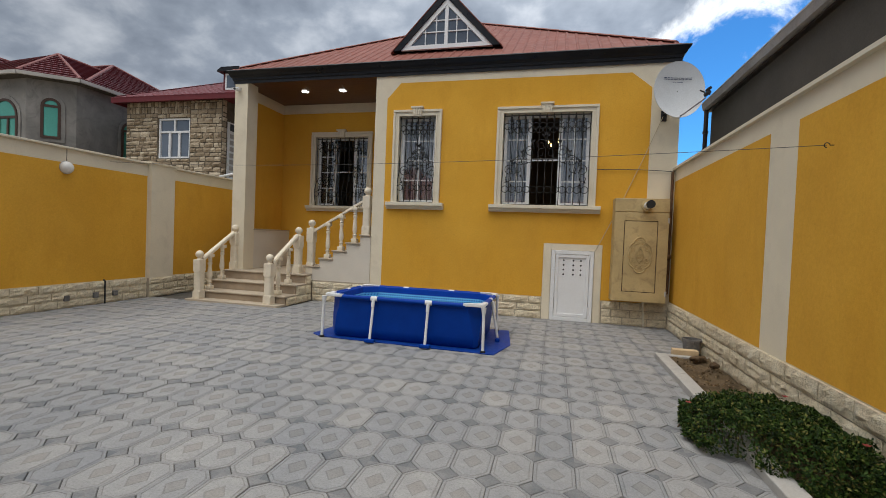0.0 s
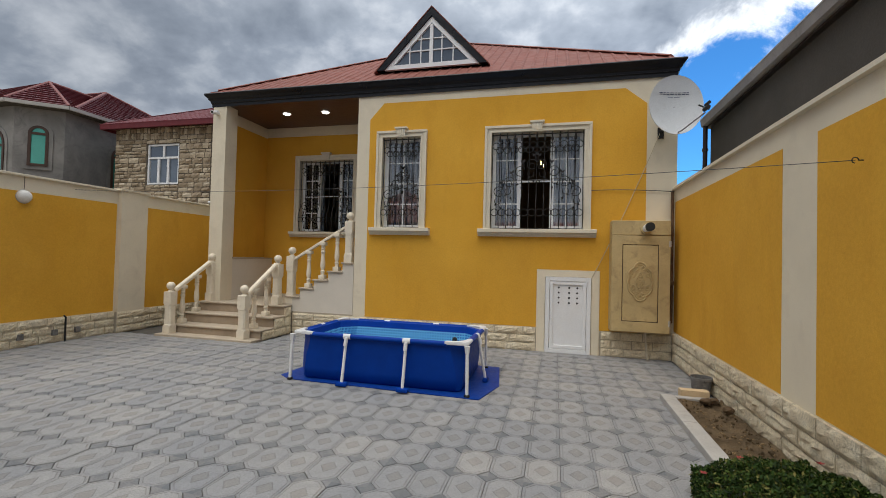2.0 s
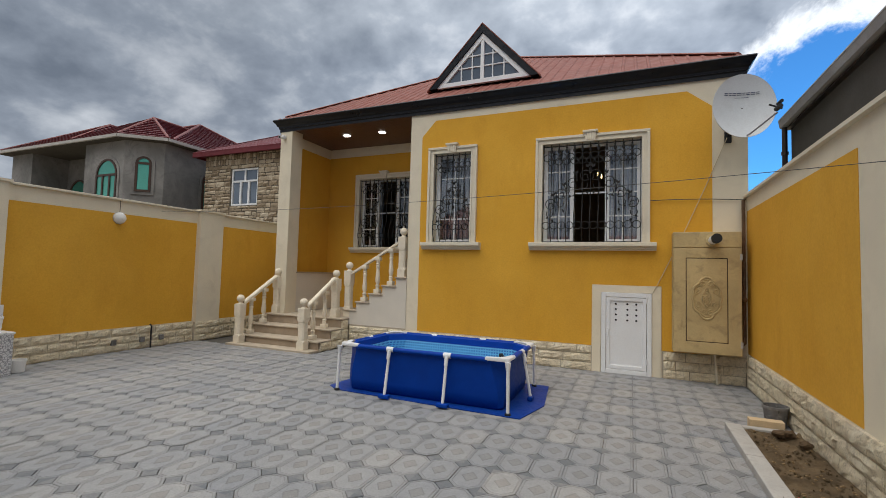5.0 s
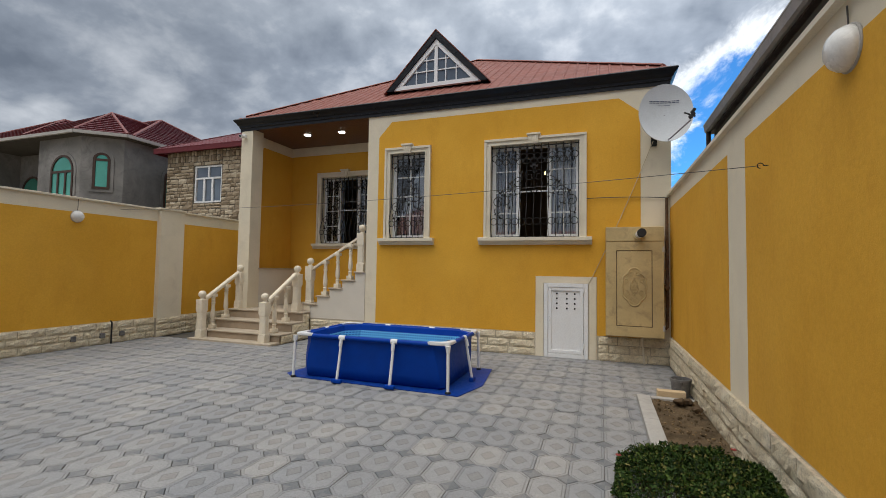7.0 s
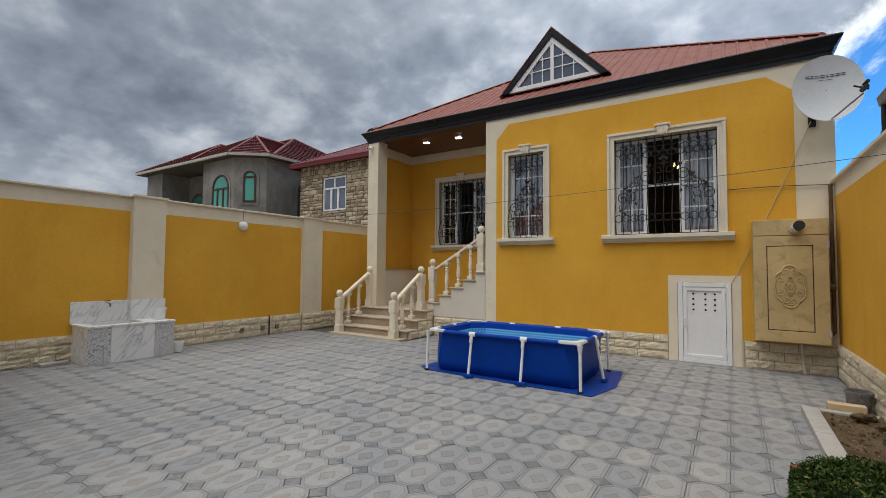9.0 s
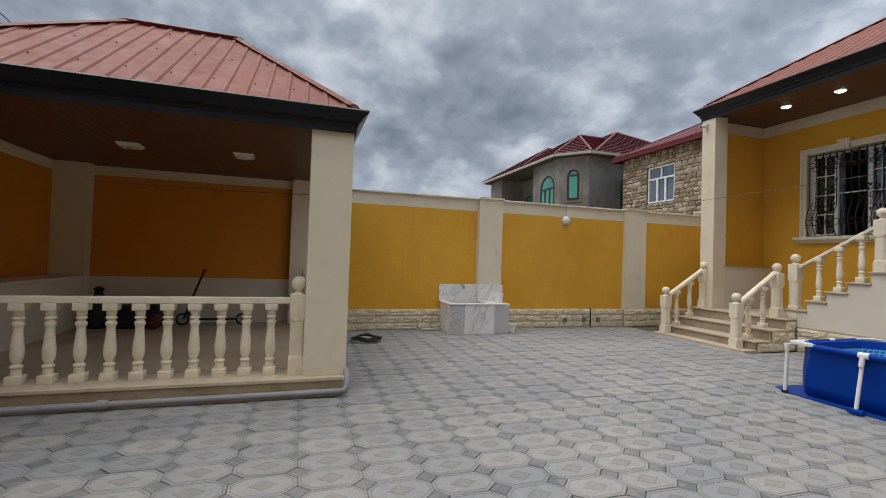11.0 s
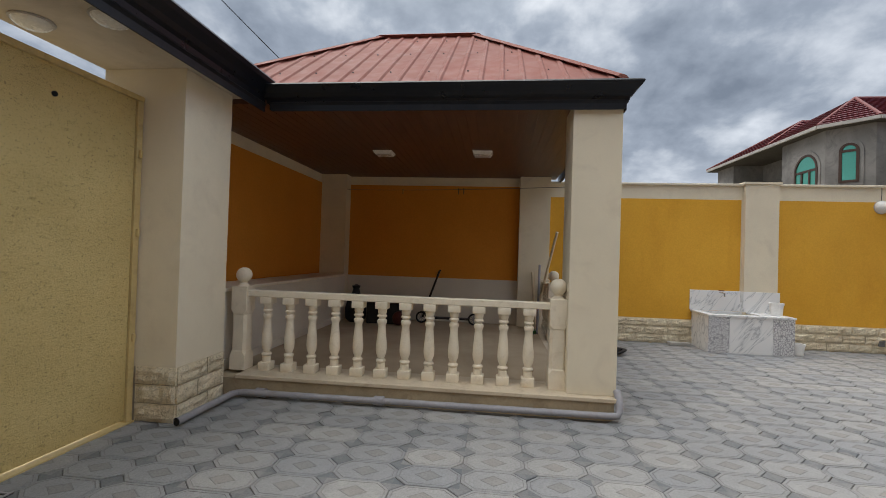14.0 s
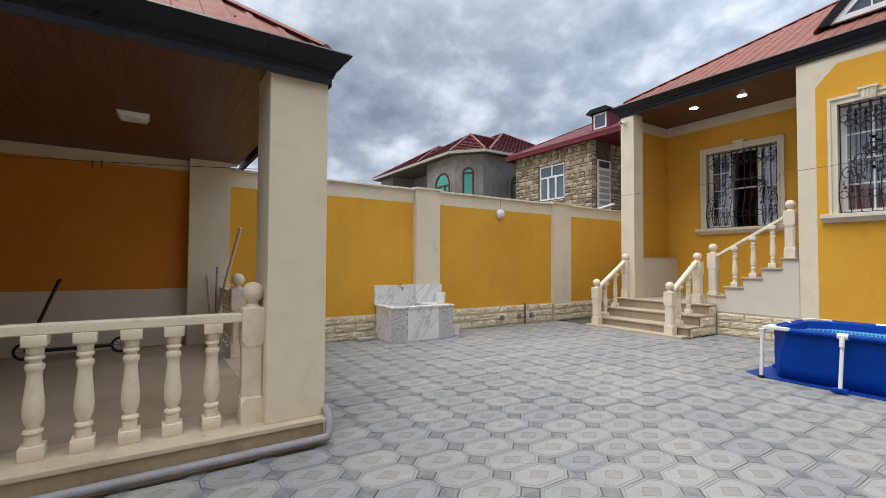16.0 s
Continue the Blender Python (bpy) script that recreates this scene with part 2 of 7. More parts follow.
def tile_material(name, light, dark, stain):
    k = Nodes(name)
    sep = k.n.new("ShaderNodeSeparateXYZ")
    k.l.new(k.pos, sep.inputs[0])
    cx = k.math("FLOOR", k.math("DIVIDE", k.math("SUBTRACT", sep.outputs["X"], TX0), TPX))
    cy = k.math("FLOOR", k.math("DIVIDE", k.math("SUBTRACT", sep.outputs["Y"], TY0), TPY))
    com = k.n.new("ShaderNodeCombineXYZ")
    k.l.new(cx, com.inputs[0])
    k.l.new(cy, com.inputs[1])
    wh = k.n.new("ShaderNodeTexWhiteNoise")
    k.l.new(com.outputs[0], wh.inputs["Vector"])
    col = k.ramp(wh.outputs["Value"], (0.0, dark), (0.55, tuple((a + b) / 2 for a, b in zip(dark, light))), (1.0, light))
    col = k.mix(k.rng(k.noise(0.55, 6, 0.6), 0.40, 0.68, 0, 0.5), col, stain)
    blot = k.noise(9, 6, 0.7, dist=0.4)
    col = k.mix(0.75, col, k.ramp(blot, (0.3, (0.78, 0.78, 0.79)), (0.7, (1.12, 1.11, 1.09))), "MULTIPLY")
    col = k.mix(k.rng(k.noise(1.7, 7, 0.7, dist=1.2), 0.66, 0.78, 0, 0.45), col, (0.30, 0.255, 0.20))
    fine = k.noise(75, 6, 0.8)
    col = k.mix(0.8, col, k.ramp(fine, (0.32, (0.66, 0.66, 0.66)), (0.52, (1.0, 1.0, 1.0)), (0.72, (1.16, 1.16, 1.16))), "MULTIPLY")
    col = k.mix(k.rng(k.noise(26, 6, 0.8, dist=0.5), 0.62, 0.72, 0, 0.45), col, (0.13, 0.122, 0.11))
    k.bump(fine, 0.5, 0.005)
    return k.done(col, k.rng(blot, 0.3, 0.7, 0.62, 0.85), 0, 0.35)


TPX, TPY = 0.2513, 0.3958
TX0, TY0 = -2.910, -2.375
M["paver"] = tile_material("concrete_paver", (0.338, 0.332, 0.324), (0.250, 0.258, 0.272), (0.266, 0.264, 0.261))
M["paver_ring"] = tile_material("concrete_paver_border", (0.310, 0.305, 0.298), (0.232, 0.240, 0.253), (0.248, 0.246, 0.243))
# Groove and diamond outline, darker than the paver's field.
M["paver_groove"] = tile_material("dark_paver_groove", (0.275, 0.266, 0.254), (0.195, 0.199, 0.205), (0.225, 0.220, 0.212))
M["paver_core"] = tile_material("gritty_paver_core", (0.292, 0.278, 0.260), (0.222, 0.223, 0.226), (0.238, 0.229, 0.217))
M["cabochon"] = tile_material("grey_cabochon", (0.235, 0.234, 0.235), (0.135, 0.145, 0.160), (0.19, 0.188, 0.184))
M["joint"] = paint("sandy_joint", (0.115, 0.107, 0.095), 0.95, 0.25, 3, 120, 0.5, 0.004, 0.1)


def sheet_metal(name, c, rough=0.5):
    k = Nodes(name)
    col = k.ramp(k.noise(0.8, 5), (0.3, shade(c, 0.88)), (0.7, shade(c, 1.1)))
    col = k.mix(k.rng(k.noise(3, 7, 0.7, dist=0.5), 0.5, 0.75, 0, 0.3), col, shade(c, 0.7))
    col = k.mix(k.rng(k.noise(40, 4, 0.7), 0.55, 0.75, 0, 0.25), col, tuple(v * 0.6 + 0.12 for v in c))
    k.bump(k.noise(14, 4), 0.15, 0.004)
    return k.done(col, k.rng(k.noise(6, 4), 0.3, 0.7, rough - 0.1, rough + 0.15), 0.0, 0.30)


M["red_roof"] = sheet_metal("brick_red_sheet_roof", (0.235, 0.083, 0.062), 0.66)
M["maroon_roof"] = sheet_metal("maroon_sheet_roof", (0.13, 0.020, 0.026), 0.5)
M["gutter"] = paint("black_gutter_paint", (0.005, 0.006, 0.010), 0.33, 0.3, 2, 60, 0.1, 0.002, 0.3, dirt=(0.02, 0.021, 0.023), dirt_amount=0.3)
M["gutter_lip"] = paint("dark_grey_fascia", (0.010, 0.011, 0.015), 0.42, 0.2, 2, 60, 0.1, 0.002, 0.25, dirt=(0.04, 0.039, 0.038), dirt_amount=0.4)
k = Nodes("brown_lining")
col = k.ramp(k.noise(2.4, 6, 0.6, stretch=(1, 9, 1)), (0.3, (0.075, 0.030, 0.017)), (0.7, (0.122, 0.053, 0.030)))
k.bump(k.noise(20, 3, 0.6, stretch=(1, 12, 1)), 0.15, 0.002)
M["lining"] = k.done(col, 0.42, 0, 0.45)
M["iron"] = paint("black_wrought_iron", (0.018, 0.016, 0.015), 0.5, 0.3, 8, 120, 0.2, 0.002, 0.4)
M["pvc"] = paint("white_pvc", (0.80, 0.81, 0.82), 0.35, 0.03, 3, 60, 0.05, 0.001, 0.5)
M["white_door"] = paint("white_door_panel", (0.78, 0.79, 0.80), 0.4, 0.03, 2, 60, 0.05, 0.001, 0.5, dirt=(0.6, 0.58, 0.53), dirt_amount=0.15)
# Black for the unlit insides of holes, and for the gate's stain.
M["hole"] = paint("black_shade_and_stain", (0.01, 0.01, 0.01), 0.9, 0.2)
M["meter_box"] = paint("khaki_metal_box", (0.49, 0.375, 0.185), 0.5, 0.14, 2.2, 70, 0.3, 0.003, 0.4, dirt=(0.23, 0.165, 0.085), dirt_amount=0.7)
k = Nodes("hammered_gate")
col = k.ramp(k.noise(1.2, 6, 0.65), (0.3, (0.575, 0.435, 0.170)), (0.7, (0.70, 0.555, 0.245)))
sp = k.noise(24, 6, 0.75, stretch=(1, 1, 2.0))
col = k.mix(k.rng(sp, 0.57, 0.64, 0, 0.6), col, (0.33, 0.22, 0.07))
col = k.mix(k.rng(k.noise(70, 4, 0.7), 0.60, 0.68, 0, 0.8), col, (0.20, 0.12, 0.04))
k.bump(k.mix(0.5, sp, k.noise(45, 5, 0.75)), 1.0, 0.02)
M["gate"] = k.done(col, 0.5, 0, 0.4)
M["gate_frame"] = paint("gate_frame_paint", (0.57, 0.44, 0.20), 0.45, 0.1, 3, 70, 0.2, 0.002, 0.4, dirt=(0.25, 0.17, 0.08), dirt_amount=0.5)
k = Nodes("canopy_concrete")
col = k.ramp(k.noise(1.6, 7, 0.65, dist=0.5), (0.3, (0.42, 0.36, 0.28)), (0.7, (0.62, 0.55, 0.44)))
col = k.mix(k.rng(k.noise(3.1, 8, 0.7, dist=1.0), 0.55, 0.7, 0, 0.45), col, (0.36, 0.28, 0.2))
k.bump(k.noise(30, 5), 0.3, 0.005)
M["concrete"] = k.done(col, 0.9, 0, 0.2)
k = Nodes("screed_floor")
col = k.ramp(k.noise(1.1, 7, 0.6, dist=0.4), (0.3, (0.36, 0.275, 0.185)), (0.7, (0.50, 0.405, 0.29)))
col = k.mix(k.rng(k.noise(2.7, 7, 0.7, dist=0.8), 0.6, 0.7, 0, 0.35), col, (0.48, 0.42, 0.35))
k.bump(k.noise(50, 5), 0.25, 0.004)
M["screed"] = k.done(col, 0.8, 0, 0.25)
M["plinth_edge"] = paint("stained_plinth", (0.43, 0.35, 0.235), 0.85, 0.15, 3, 70, 0.3, 0.004, 0.2, dirt=(0.24, 0.18, 0.12), dirt_amount=0.6)
M["pool_blue"] = paint("blue_pool_vinyl", (0.001, 0.042, 0.31), 0.5, 0.12, 4, 120, 0.12, 0.002, 0.15)
M["pool_tarp"] = paint("blue_groundsheet", (0.003, 0.040, 0.26), 0.5, 0.12, 6, 40, 0.3, 0.006, 0.2, dirt=(0.08, 0.12, 0.26), dirt_amount=0.3)
M["pool_white"] = paint("white_powder_coat", (0.74, 0.75, 0.76), 0.35, 0.03, 4, 60, 0.05, 0.001, 0.5)
M["grey_pvc"] = paint("grey_pvc_pipe", (0.29, 0.285, 0.31), 0.4, 0.1, 4, 60, 0.1, 0.001, 0.45, dirt=(0.13, 0.11, 0.09), dirt_amount=0.4)
k = Nodes("pool_liner")
sep = k.n.new("ShaderNodeSeparateXYZ")
k.l.new(k.pos, sep.inputs[0])
cells = []
for ax in "XYZ":
    f = k.math("SUBTRACT", k.math("FRACT", k.math("DIVIDE", sep.outputs[ax], 0.037)), 0.5)
    cells.append(k.math("ABSOLUTE", f))
nrm = k.n.new("ShaderNodeNewGeometry").outputs["Normal"]
nsep = k.n.new("ShaderNodeSeparateXYZ")
k.l.new(nrm, nsep.inputs[0])
isx = k.rng(k.math("ABSOLUTE", nsep.outputs["X"]), 0.5, 0.51, 0, 1)
isz = k.rng(k.math("ABSOLUTE", nsep.outputs["Z"]), 0.5, 0.51, 0, 1)
u = k.mix(isx, cells[0], cells[1])
v = k.mix(isz, cells[2], cells[1])
d = k.math("MAXIMUM", u, v)
M["liner"] = k.done(k.mix(k.rng(d, 0.27, 0.31, 0, 1), (0.02, 0.13, 0.42), (0.19, 0.53, 0.78)), 0.35, 0, 0.5)
k = Nodes("veined_marble")
ms = k.n.new("ShaderNodeSeparateXYZ")
k.l.new(k.pos, ms.inputs[0])
mc = k.n.new("ShaderNodeCombineXYZ")
k.l.new(k.math("MULTIPLY", k.math("SUBTRACT", ms.outputs["Y"], k.math("MULTIPLY", ms.outputs["Z"], 0.75)), 1.0), mc.inputs[0])
k.l.new(k.math("MULTIPLY", k.math("ADD", ms.outputs["Z"], k.math("MULTIPLY", ms.outputs["Y"], 0.75)), 0.22), mc.inputs[1])
k.l.new(ms.outputs["X"], mc.inputs[2])
mn = k.n.new("ShaderNodeTexNoise")
mn.inputs["Scale"].default_value, mn.inputs["Detail"].default_value, mn.inputs["Distortion"].default_value = 5.5, 8.0, 0.9
k.l.new(mc.outputs[0], mn.inputs["Vector"])
w1 = mn.outputs["Fac"]
ve = k.ramp(k.math("ABSOLUTE", k.math("SUBTRACT", w1, 0.5)), (0.0, (0.42, 0.43, 0.45)), (0.012, (0.68, 0.69, 0.70)), (0.05, (0.78, 0.78, 0.78)))
M["marble"] = k.done(ve, 0.25, 0, 0.5)
k = Nodes("printed_tile")
vo = k.n.new("ShaderNodeTexVoronoi")
vo.feature, vo.inputs["Scale"].default_value = "DISTANCE_TO_EDGE", 30.0
k.l.new(k.pos, vo.inputs["Vector"])
M["print_tile"] = k.done(k.ramp(vo.outputs["Distance"], (0.04, (0.26, 0.26, 0.28)), (0.12, (0.66, 0.66, 0.67))), 0.3, 0, 0.5)
M["sink_side"] = paint("worn_sink_side", (0.44, 0.36, 0.29), 0.6, 0.2, 5, 70, 0.3, 0.003, 0.3, dirt=(0.25, 0.21, 0.18), dirt_amount=0.6)
M["white_plastic"] = paint("white_plastic", (0.80, 0.80, 0.79), 0.4, 0.03, 4, 60, 0.05, 0.001, 0.45)
M["zinc"] = paint("cement_stained_bucket", (0.15, 0.145, 0.14), 0.6, 0.3, 8, 70, 0.3, 0.004, 0.35, dirt=(0.33, 0.31, 0.28), dirt_amount=0.8)
M["chrome"] = paint("tap_metal", (0.55, 0.53, 0.48), 0.25, 0.1, 6, 60, 0.05, 0.001, 0.5, metal=1.0)
M["dish"] = paint("pale_grey_dish", (0.60, 0.62, 0.64), 0.45, 0.05, 2, 60, 0.05, 0.001, 0.4, dirt=(0.45, 0.44, 0.42), dirt_amount=0.2)
M["logo"] = paint("dark_blue_print", (0.03, 0.04, 0.12), 0.5, 0.1)
M["dark_plastic"] = paint("black_plastic", (0.02, 0.02, 0.022), 0.5, 0.2)
M["dark_wall"] = paint("dark_brown_render", (0.088, 0.080, 0.070), 0.9, 0.18, 0.6, 40, 0.4, 0.006, 0.2, dirt=(0.085, 0.075, 0.065), dirt_amount=0.5)
M["dark_eave"] = paint("dark_brown_gutter", (0.035, 0.025, 0.022), 0.4, 0.2, 2, 60, 0.1, 0.002, 0.45)
M["eave_gutter"] = paint("weathered_grey_gutter", (0.27, 0.255, 0.245), 0.5, 0.2, 2, 60, 0.1, 0.002, 0.35, dirt=(0.14, 0.13, 0.12), dirt_amount=0.4)
M["eave_board"] = paint("pale_eave_board", (0.42, 0.40, 0.375), 0.6, 0.1, 2, 60, 0.1, 0.002, 0.35)
k = Nodes("grey_render")
col = k.ramp(k.noise(0.45, 8, 0.65, dist=0.6), (0.3, (0.12, 0.117, 0.113)), (0.7, (0.30, 0.288, 0.272)))
col = k.mix(k.rng(k.noise(1.8, 8, 0.75, dist=0.9), 0.50, 0.70, 0, 0.6), col, (0.115, 0.112, 0.112))
k.bump(k.noise(20, 5), 0.3, 0.01)
M["grey_render"] = k.done(col, 0.9, 0, 0.2)
k = Nodes("wall_stone")
inf = k.n.new("ShaderNodeObjectInfo")
col = k.ramp(inf.outputs["Random"], (0.0, (0.28, 0.222, 0.155)), (0.5, (0.43, 0.355, 0.26)), (1.0, (0.60, 0.525, 0.41)))
col = k.mix(0.8, col, k.ramp(k.noise(7, 7, 0.7), (0.25, (0.6, 0.58, 0.55)), (0.75, (1.18, 1.16, 1.12))), "MULTIPLY")
k.bump(k.noise(14, 6, 0.7), 0.6, 0.02)
M["stone"] = k.done(col, 0.9, 0, 0.2)
M["stone_joint"] = paint("dark_stone_joint", (0.13, 0.11, 0.085), 0.95, 0.3, 4, 40, 0.5, 0.01, 0.1)
k = Nodes("maroon_tile_roof")
sep = k.n.new("ShaderNodeSeparateXYZ")
k.l.new(k.pos, sep.inputs[0])
col = k.ramp(k.noise(1.5, 6), (0.3, (0.105, 0.021, 0.028)), (0.7, (0.170, 0.038, 0.044)))
wav = k.math("SINE", k.math("MULTIPLY", k.math("ADD", sep.outputs["X"], sep.outputs["Y"]), 22.0))
k.bump(wav, 0.6, 0.03)
M["tile_roof"] = k.done(col, 0.45, 0, 0.45)
M["ridge_cap"] = paint("faded_ridge_cap", (0.20, 0.065, 0.06), 0.55, 0.12, 2, 50, 0.1, 0.003, 0.35)
M["brown_frame"] = paint("brown_window_frame", (0.06, 0.032, 0.022), 0.5, 0.1, 3, 60, 0.1, 0.002, 0.4)
M["green_glass"] = paint("green_mirror_glass", (0.13, 0.46, 0.35), 0.06, 0.1, 1, 20, 0.02, 0.001, 0.8, metal=0.55)
M["grey_glass"] = paint("grey_sky_glass", (0.16, 0.19, 0.23), 0.05, 0.1, 1, 20, 0.02, 0.001, 0.8, metal=0.5)
k = Nodes("window_glass")
tr = k.n.new("ShaderNodeBsdfTransparent")
gl = k.n.new("ShaderNodeBsdfGlossy")
gl.inputs["Roughness"].default_value = 0.02
fr = k.n.new("ShaderNodeFresnel")
fr.inputs["IOR"].default_value = 2.3
mx = k.n.new("ShaderNodeMixShader")
k.l.new(fr.outputs[0], mx.inputs[0])
k.l.new(tr.outputs[0], mx.inputs[1])
k.l.new(gl.outputs[0], mx.inputs[2])
k.l.new(mx.outputs[0], k.n["Material Output"].inputs["Surface"])
M["glass"] = k.m
k = Nodes("curtain")
sep = k.n.new("ShaderNodeSeparateXYZ")
k.l.new(k.pos, sep.inputs[0])
M["curtain"] = k.done(k.ramp(k.noise(5, 3, stretch=(6, 1, 0.25)), (0.40, (0.10, 0.15, 0.25)), (0.46, (0.44, 0.51, 0.63)), (0.56, (0.90, 0.92, 0.95))), 0.9, 0, 0.1)
M["room_wall"] = paint("room_wall", (0.30, 0.22, 0.15), 0.9, 0.1)
M["room_floor"] = paint("room_floor", (0.16, 0.09, 0.05), 0.6, 0.1)
M["soil"] = paint("dry_soil", (0.135, 0.097, 0.058), 0.95, 0.4, 5, 60, 0.9, 0.025, 0.1, dirt=(0.20, 0.155, 0.10), dirt_amount=0.6)
M["dry_leaf"] = paint("withered_leaf", (0.24, 0.165, 0.085), 0.85, 0.3, 8)
M["kerb"] = paint("cut_stone_kerb", (0.42, 0.405, 0.38), 0.85, 0.10, 4, 90, 0.4, 0.004, 0.2, dirt=(0.27, 0.25, 0.22), dirt_amount=0.5)
k = Nodes("leaf_green")
rnd = k.n.new("ShaderNodeNewGeometry").outputs["Random Per Island"]
col = k.ramp(rnd, (0.0, (0.007, 0.015, 0.004)), (0.5, (0.020, 0.048, 0.007)), (0.85, (0.062, 0.105, 0.018)), (1.0, (0.19, 0.17, 0.05)))
M["leaf"] = k.done(col, 0.6, 0, 0.18)
M["rust"] = paint("rusty_pipe_paint", (0.13, 0.078, 0.045), 0.8, 0.3, 6, 80, 0.4, 0.003, 0.25, dirt=(0.30, 0.22, 0.14), dirt_amount=0.5)
M["edging"] = paint("trodden_stone_edging", (0.58, 0.49, 0.365), 0.7, 0.10, 3, 200, 0.25, 0.002, 0.3, dirt=(0.36, 0.28, 0.19), dirt_amount=0.6)
M["petal"] = paint("red_petal", (0.45, 0.09, 0.08), 0.6, 0.2)
M["stem"] = paint("brown_stem", (0.10, 0.065, 0.035), 0.8, 0.2)
M["wood"] = paint("pale_wood_handle", (0.66, 0.56, 0.40), 0.6, 0.12, 6, 90, 0.2, 0.002, 0.3)
M["block"] = paint("pale_brick_block", (0.62, 0.47, 0.29), 0.85, 0.1, 6, 90, 0.3, 0.003, 0.2)
M["black_rubber"] = paint("black_rubber", (0.015, 0.015, 0.016), 0.6, 0.2)
M["red_cloth"] = paint("dull_red_plastic", (0.09, 0.022, 0.02), 0.6, 0.2)
M["green_plastic"] = paint("dark_green_plastic", (0.02, 0.09, 0.035), 0.5, 0.2)
M["lamp_glass"] = paint("opal_lamp_glass", (0.76, 0.75, 0.72), 0.25, 0.03, 3, 60, 0.03, 0.001, 0.5)
M["wire"] = paint("galvanised_wire", (0.09, 0.085, 0.08), 0.5, 0.2)
M["white_cable"] = paint("dirty_white_cable", (0.50, 0.42, 0.28), 0.6, 0.1)
M["earth"] = paint("bare_earth", (0.26, 0.22, 0.16), 0.95, 0.2, 0.05, 2, 0.5, 0.02, 0.1)


def glow(name, c, strength):
    k = Nodes(name)
    k.b.inputs["Emission Color"].default_value = (*c, 1)
    k.b.inputs["Emission Strength"].default_value = strength
    return k.done(c, 0.4)


M["spot"] = glow("lit_downlight", (1.0, 0.97, 0.90), 6.0)
M["bulb"] = glow("lit_candle_bulb", (1.0, 0.70, 0.28), 4.0)

# ---- mesh helpers ----
ORIGIN = {}


def thing(name, at=(0, 0, 0), label="", category="", group="", kind=""):
    ob = new(name)
    ob.empty_display_size = 0.1
    ob.matrix_basis = Matrix.Translation(at)
    ORIGIN[ob.name] = Vector(at)
    return tagged(ob, label, category, group, kind)


def finish(name, bm, material, smooth=False):
    me = bpy.data.meshes.new(name)
    bmesh.ops.recalc_face_normals(bm, faces=bm.faces)
    bm.to_mesh(me)
    bm.free()
    for m in material if isinstance(material, (list, tuple)) else [material]:
        me.materials.append(m)
    if smooth:
        me.polygons.foreach_set("use_smooth", [True] * len(me.polygons))
        me.set_sharp_from_angle(angle=radians(38))
    return me


def part(name, bm, material, parent, label="", smooth=False, kind=""):
    """One mesh under a thing or a part, its points given in the world."""
    o = ORIGIN[parent.name]
    if o.length:
        bmesh.ops.translate(bm, vec=-o, verts=bm.verts)
    ob = new(name, finish(name, bm, material, smooth))
    ob.parent = parent
    ORIGIN[ob.name] = o
    return tagged(ob, label, kind=kind)


def solid(name, bm, material, label="", category="", group="", kind="", smooth=False):
    """One top-level mesh, its points given in the world."""
    ob = new(name, finish(name, bm, material, smooth))
    ORIGIN[ob.name] = Vector((0, 0, 0))
    return tagged(ob, label, category, group, kind)


def B():
    return bmesh.new()


def box(bm, x0, x1, y0, y1, z0, z1, bevel=0.0, mi=0):
    vs = [bm.verts.new((x, y, z)) for x in (x0, x1) for y in (y0, y1) for z in (z0, z1)]
    fs = [bm.faces.new([vs[i] for i in q]) for q in ((0, 1, 3, 2), (4, 6, 7, 5), (0, 4, 5, 1), (2, 3, 7, 6), (0, 2, 6, 4), (1, 5, 7, 3))]
    for f in fs:
        f.material_index = mi
    if bevel:
        ed = list({e for f in fs for e in f.edges})
        bmesh.ops.bevel(bm, geom=ed, offset=bevel, segments=2, affect="EDGES", profile=0.5)
    return bm


def prism(bm, pts, axis, a, b, mi=0):
    """A polygon pushed along an axis. pts are the other two coordinates in order (for x: y,z; y: x,z; z: x,y)."""
    def at(p, h):
        return {"x": (h, p[0], p[1]), "y": (p[0], h, p[1]), "z": (p[0], p[1], h)}[axis]
    lo, hi = [bm.verts.new(at(p, a)) for p in pts], [bm.verts.new(at(p, b)) for p in pts]
    fs = [bm.faces.new(lo), bm.faces.new(hi[::-1])]
    for i in range(len(pts)):
        j = (i + 1) % len(pts)
        fs.append(bm.faces.new((lo[i], lo[j], hi[j], hi[i])))
    for f in fs:
        f.material_index = mi
    return bm


def lathe(bm, profile, at=(0, 0, 0), n=16, m=None):
    """Turned shape: profile of (radius, height) from the bottom up."""
    rings = []
    for r, z in profile:
        ring = []
        for i in range(n):
            a = 2 * math.pi * i / n
            p = Vector((r * math.cos(a), r * math.sin(a), z))
            if m is not None:
                p = m @ p
            ring.append(bm.verts.new(p + Vector(at)))
        rings.append(ring)
    for lo, hi in zip(rings, rings[1:]):
        for i in range(n):
            j = (i + 1) % n
            bm.faces.new((lo[i], lo[j], hi[j], hi[i]))
    bm.faces.new(rings[0][::-1])
    bm.faces.new(rings[-1])
    return bm


def ball(bm, at, r, squash=1.0, n=16):
    pr = [(max(0.002, r * math.sin(math.pi * i / 9)), -r * squash * math.cos(math.pi * i / 9)) for i in range(10)]
    return lathe(bm, pr, at, n)


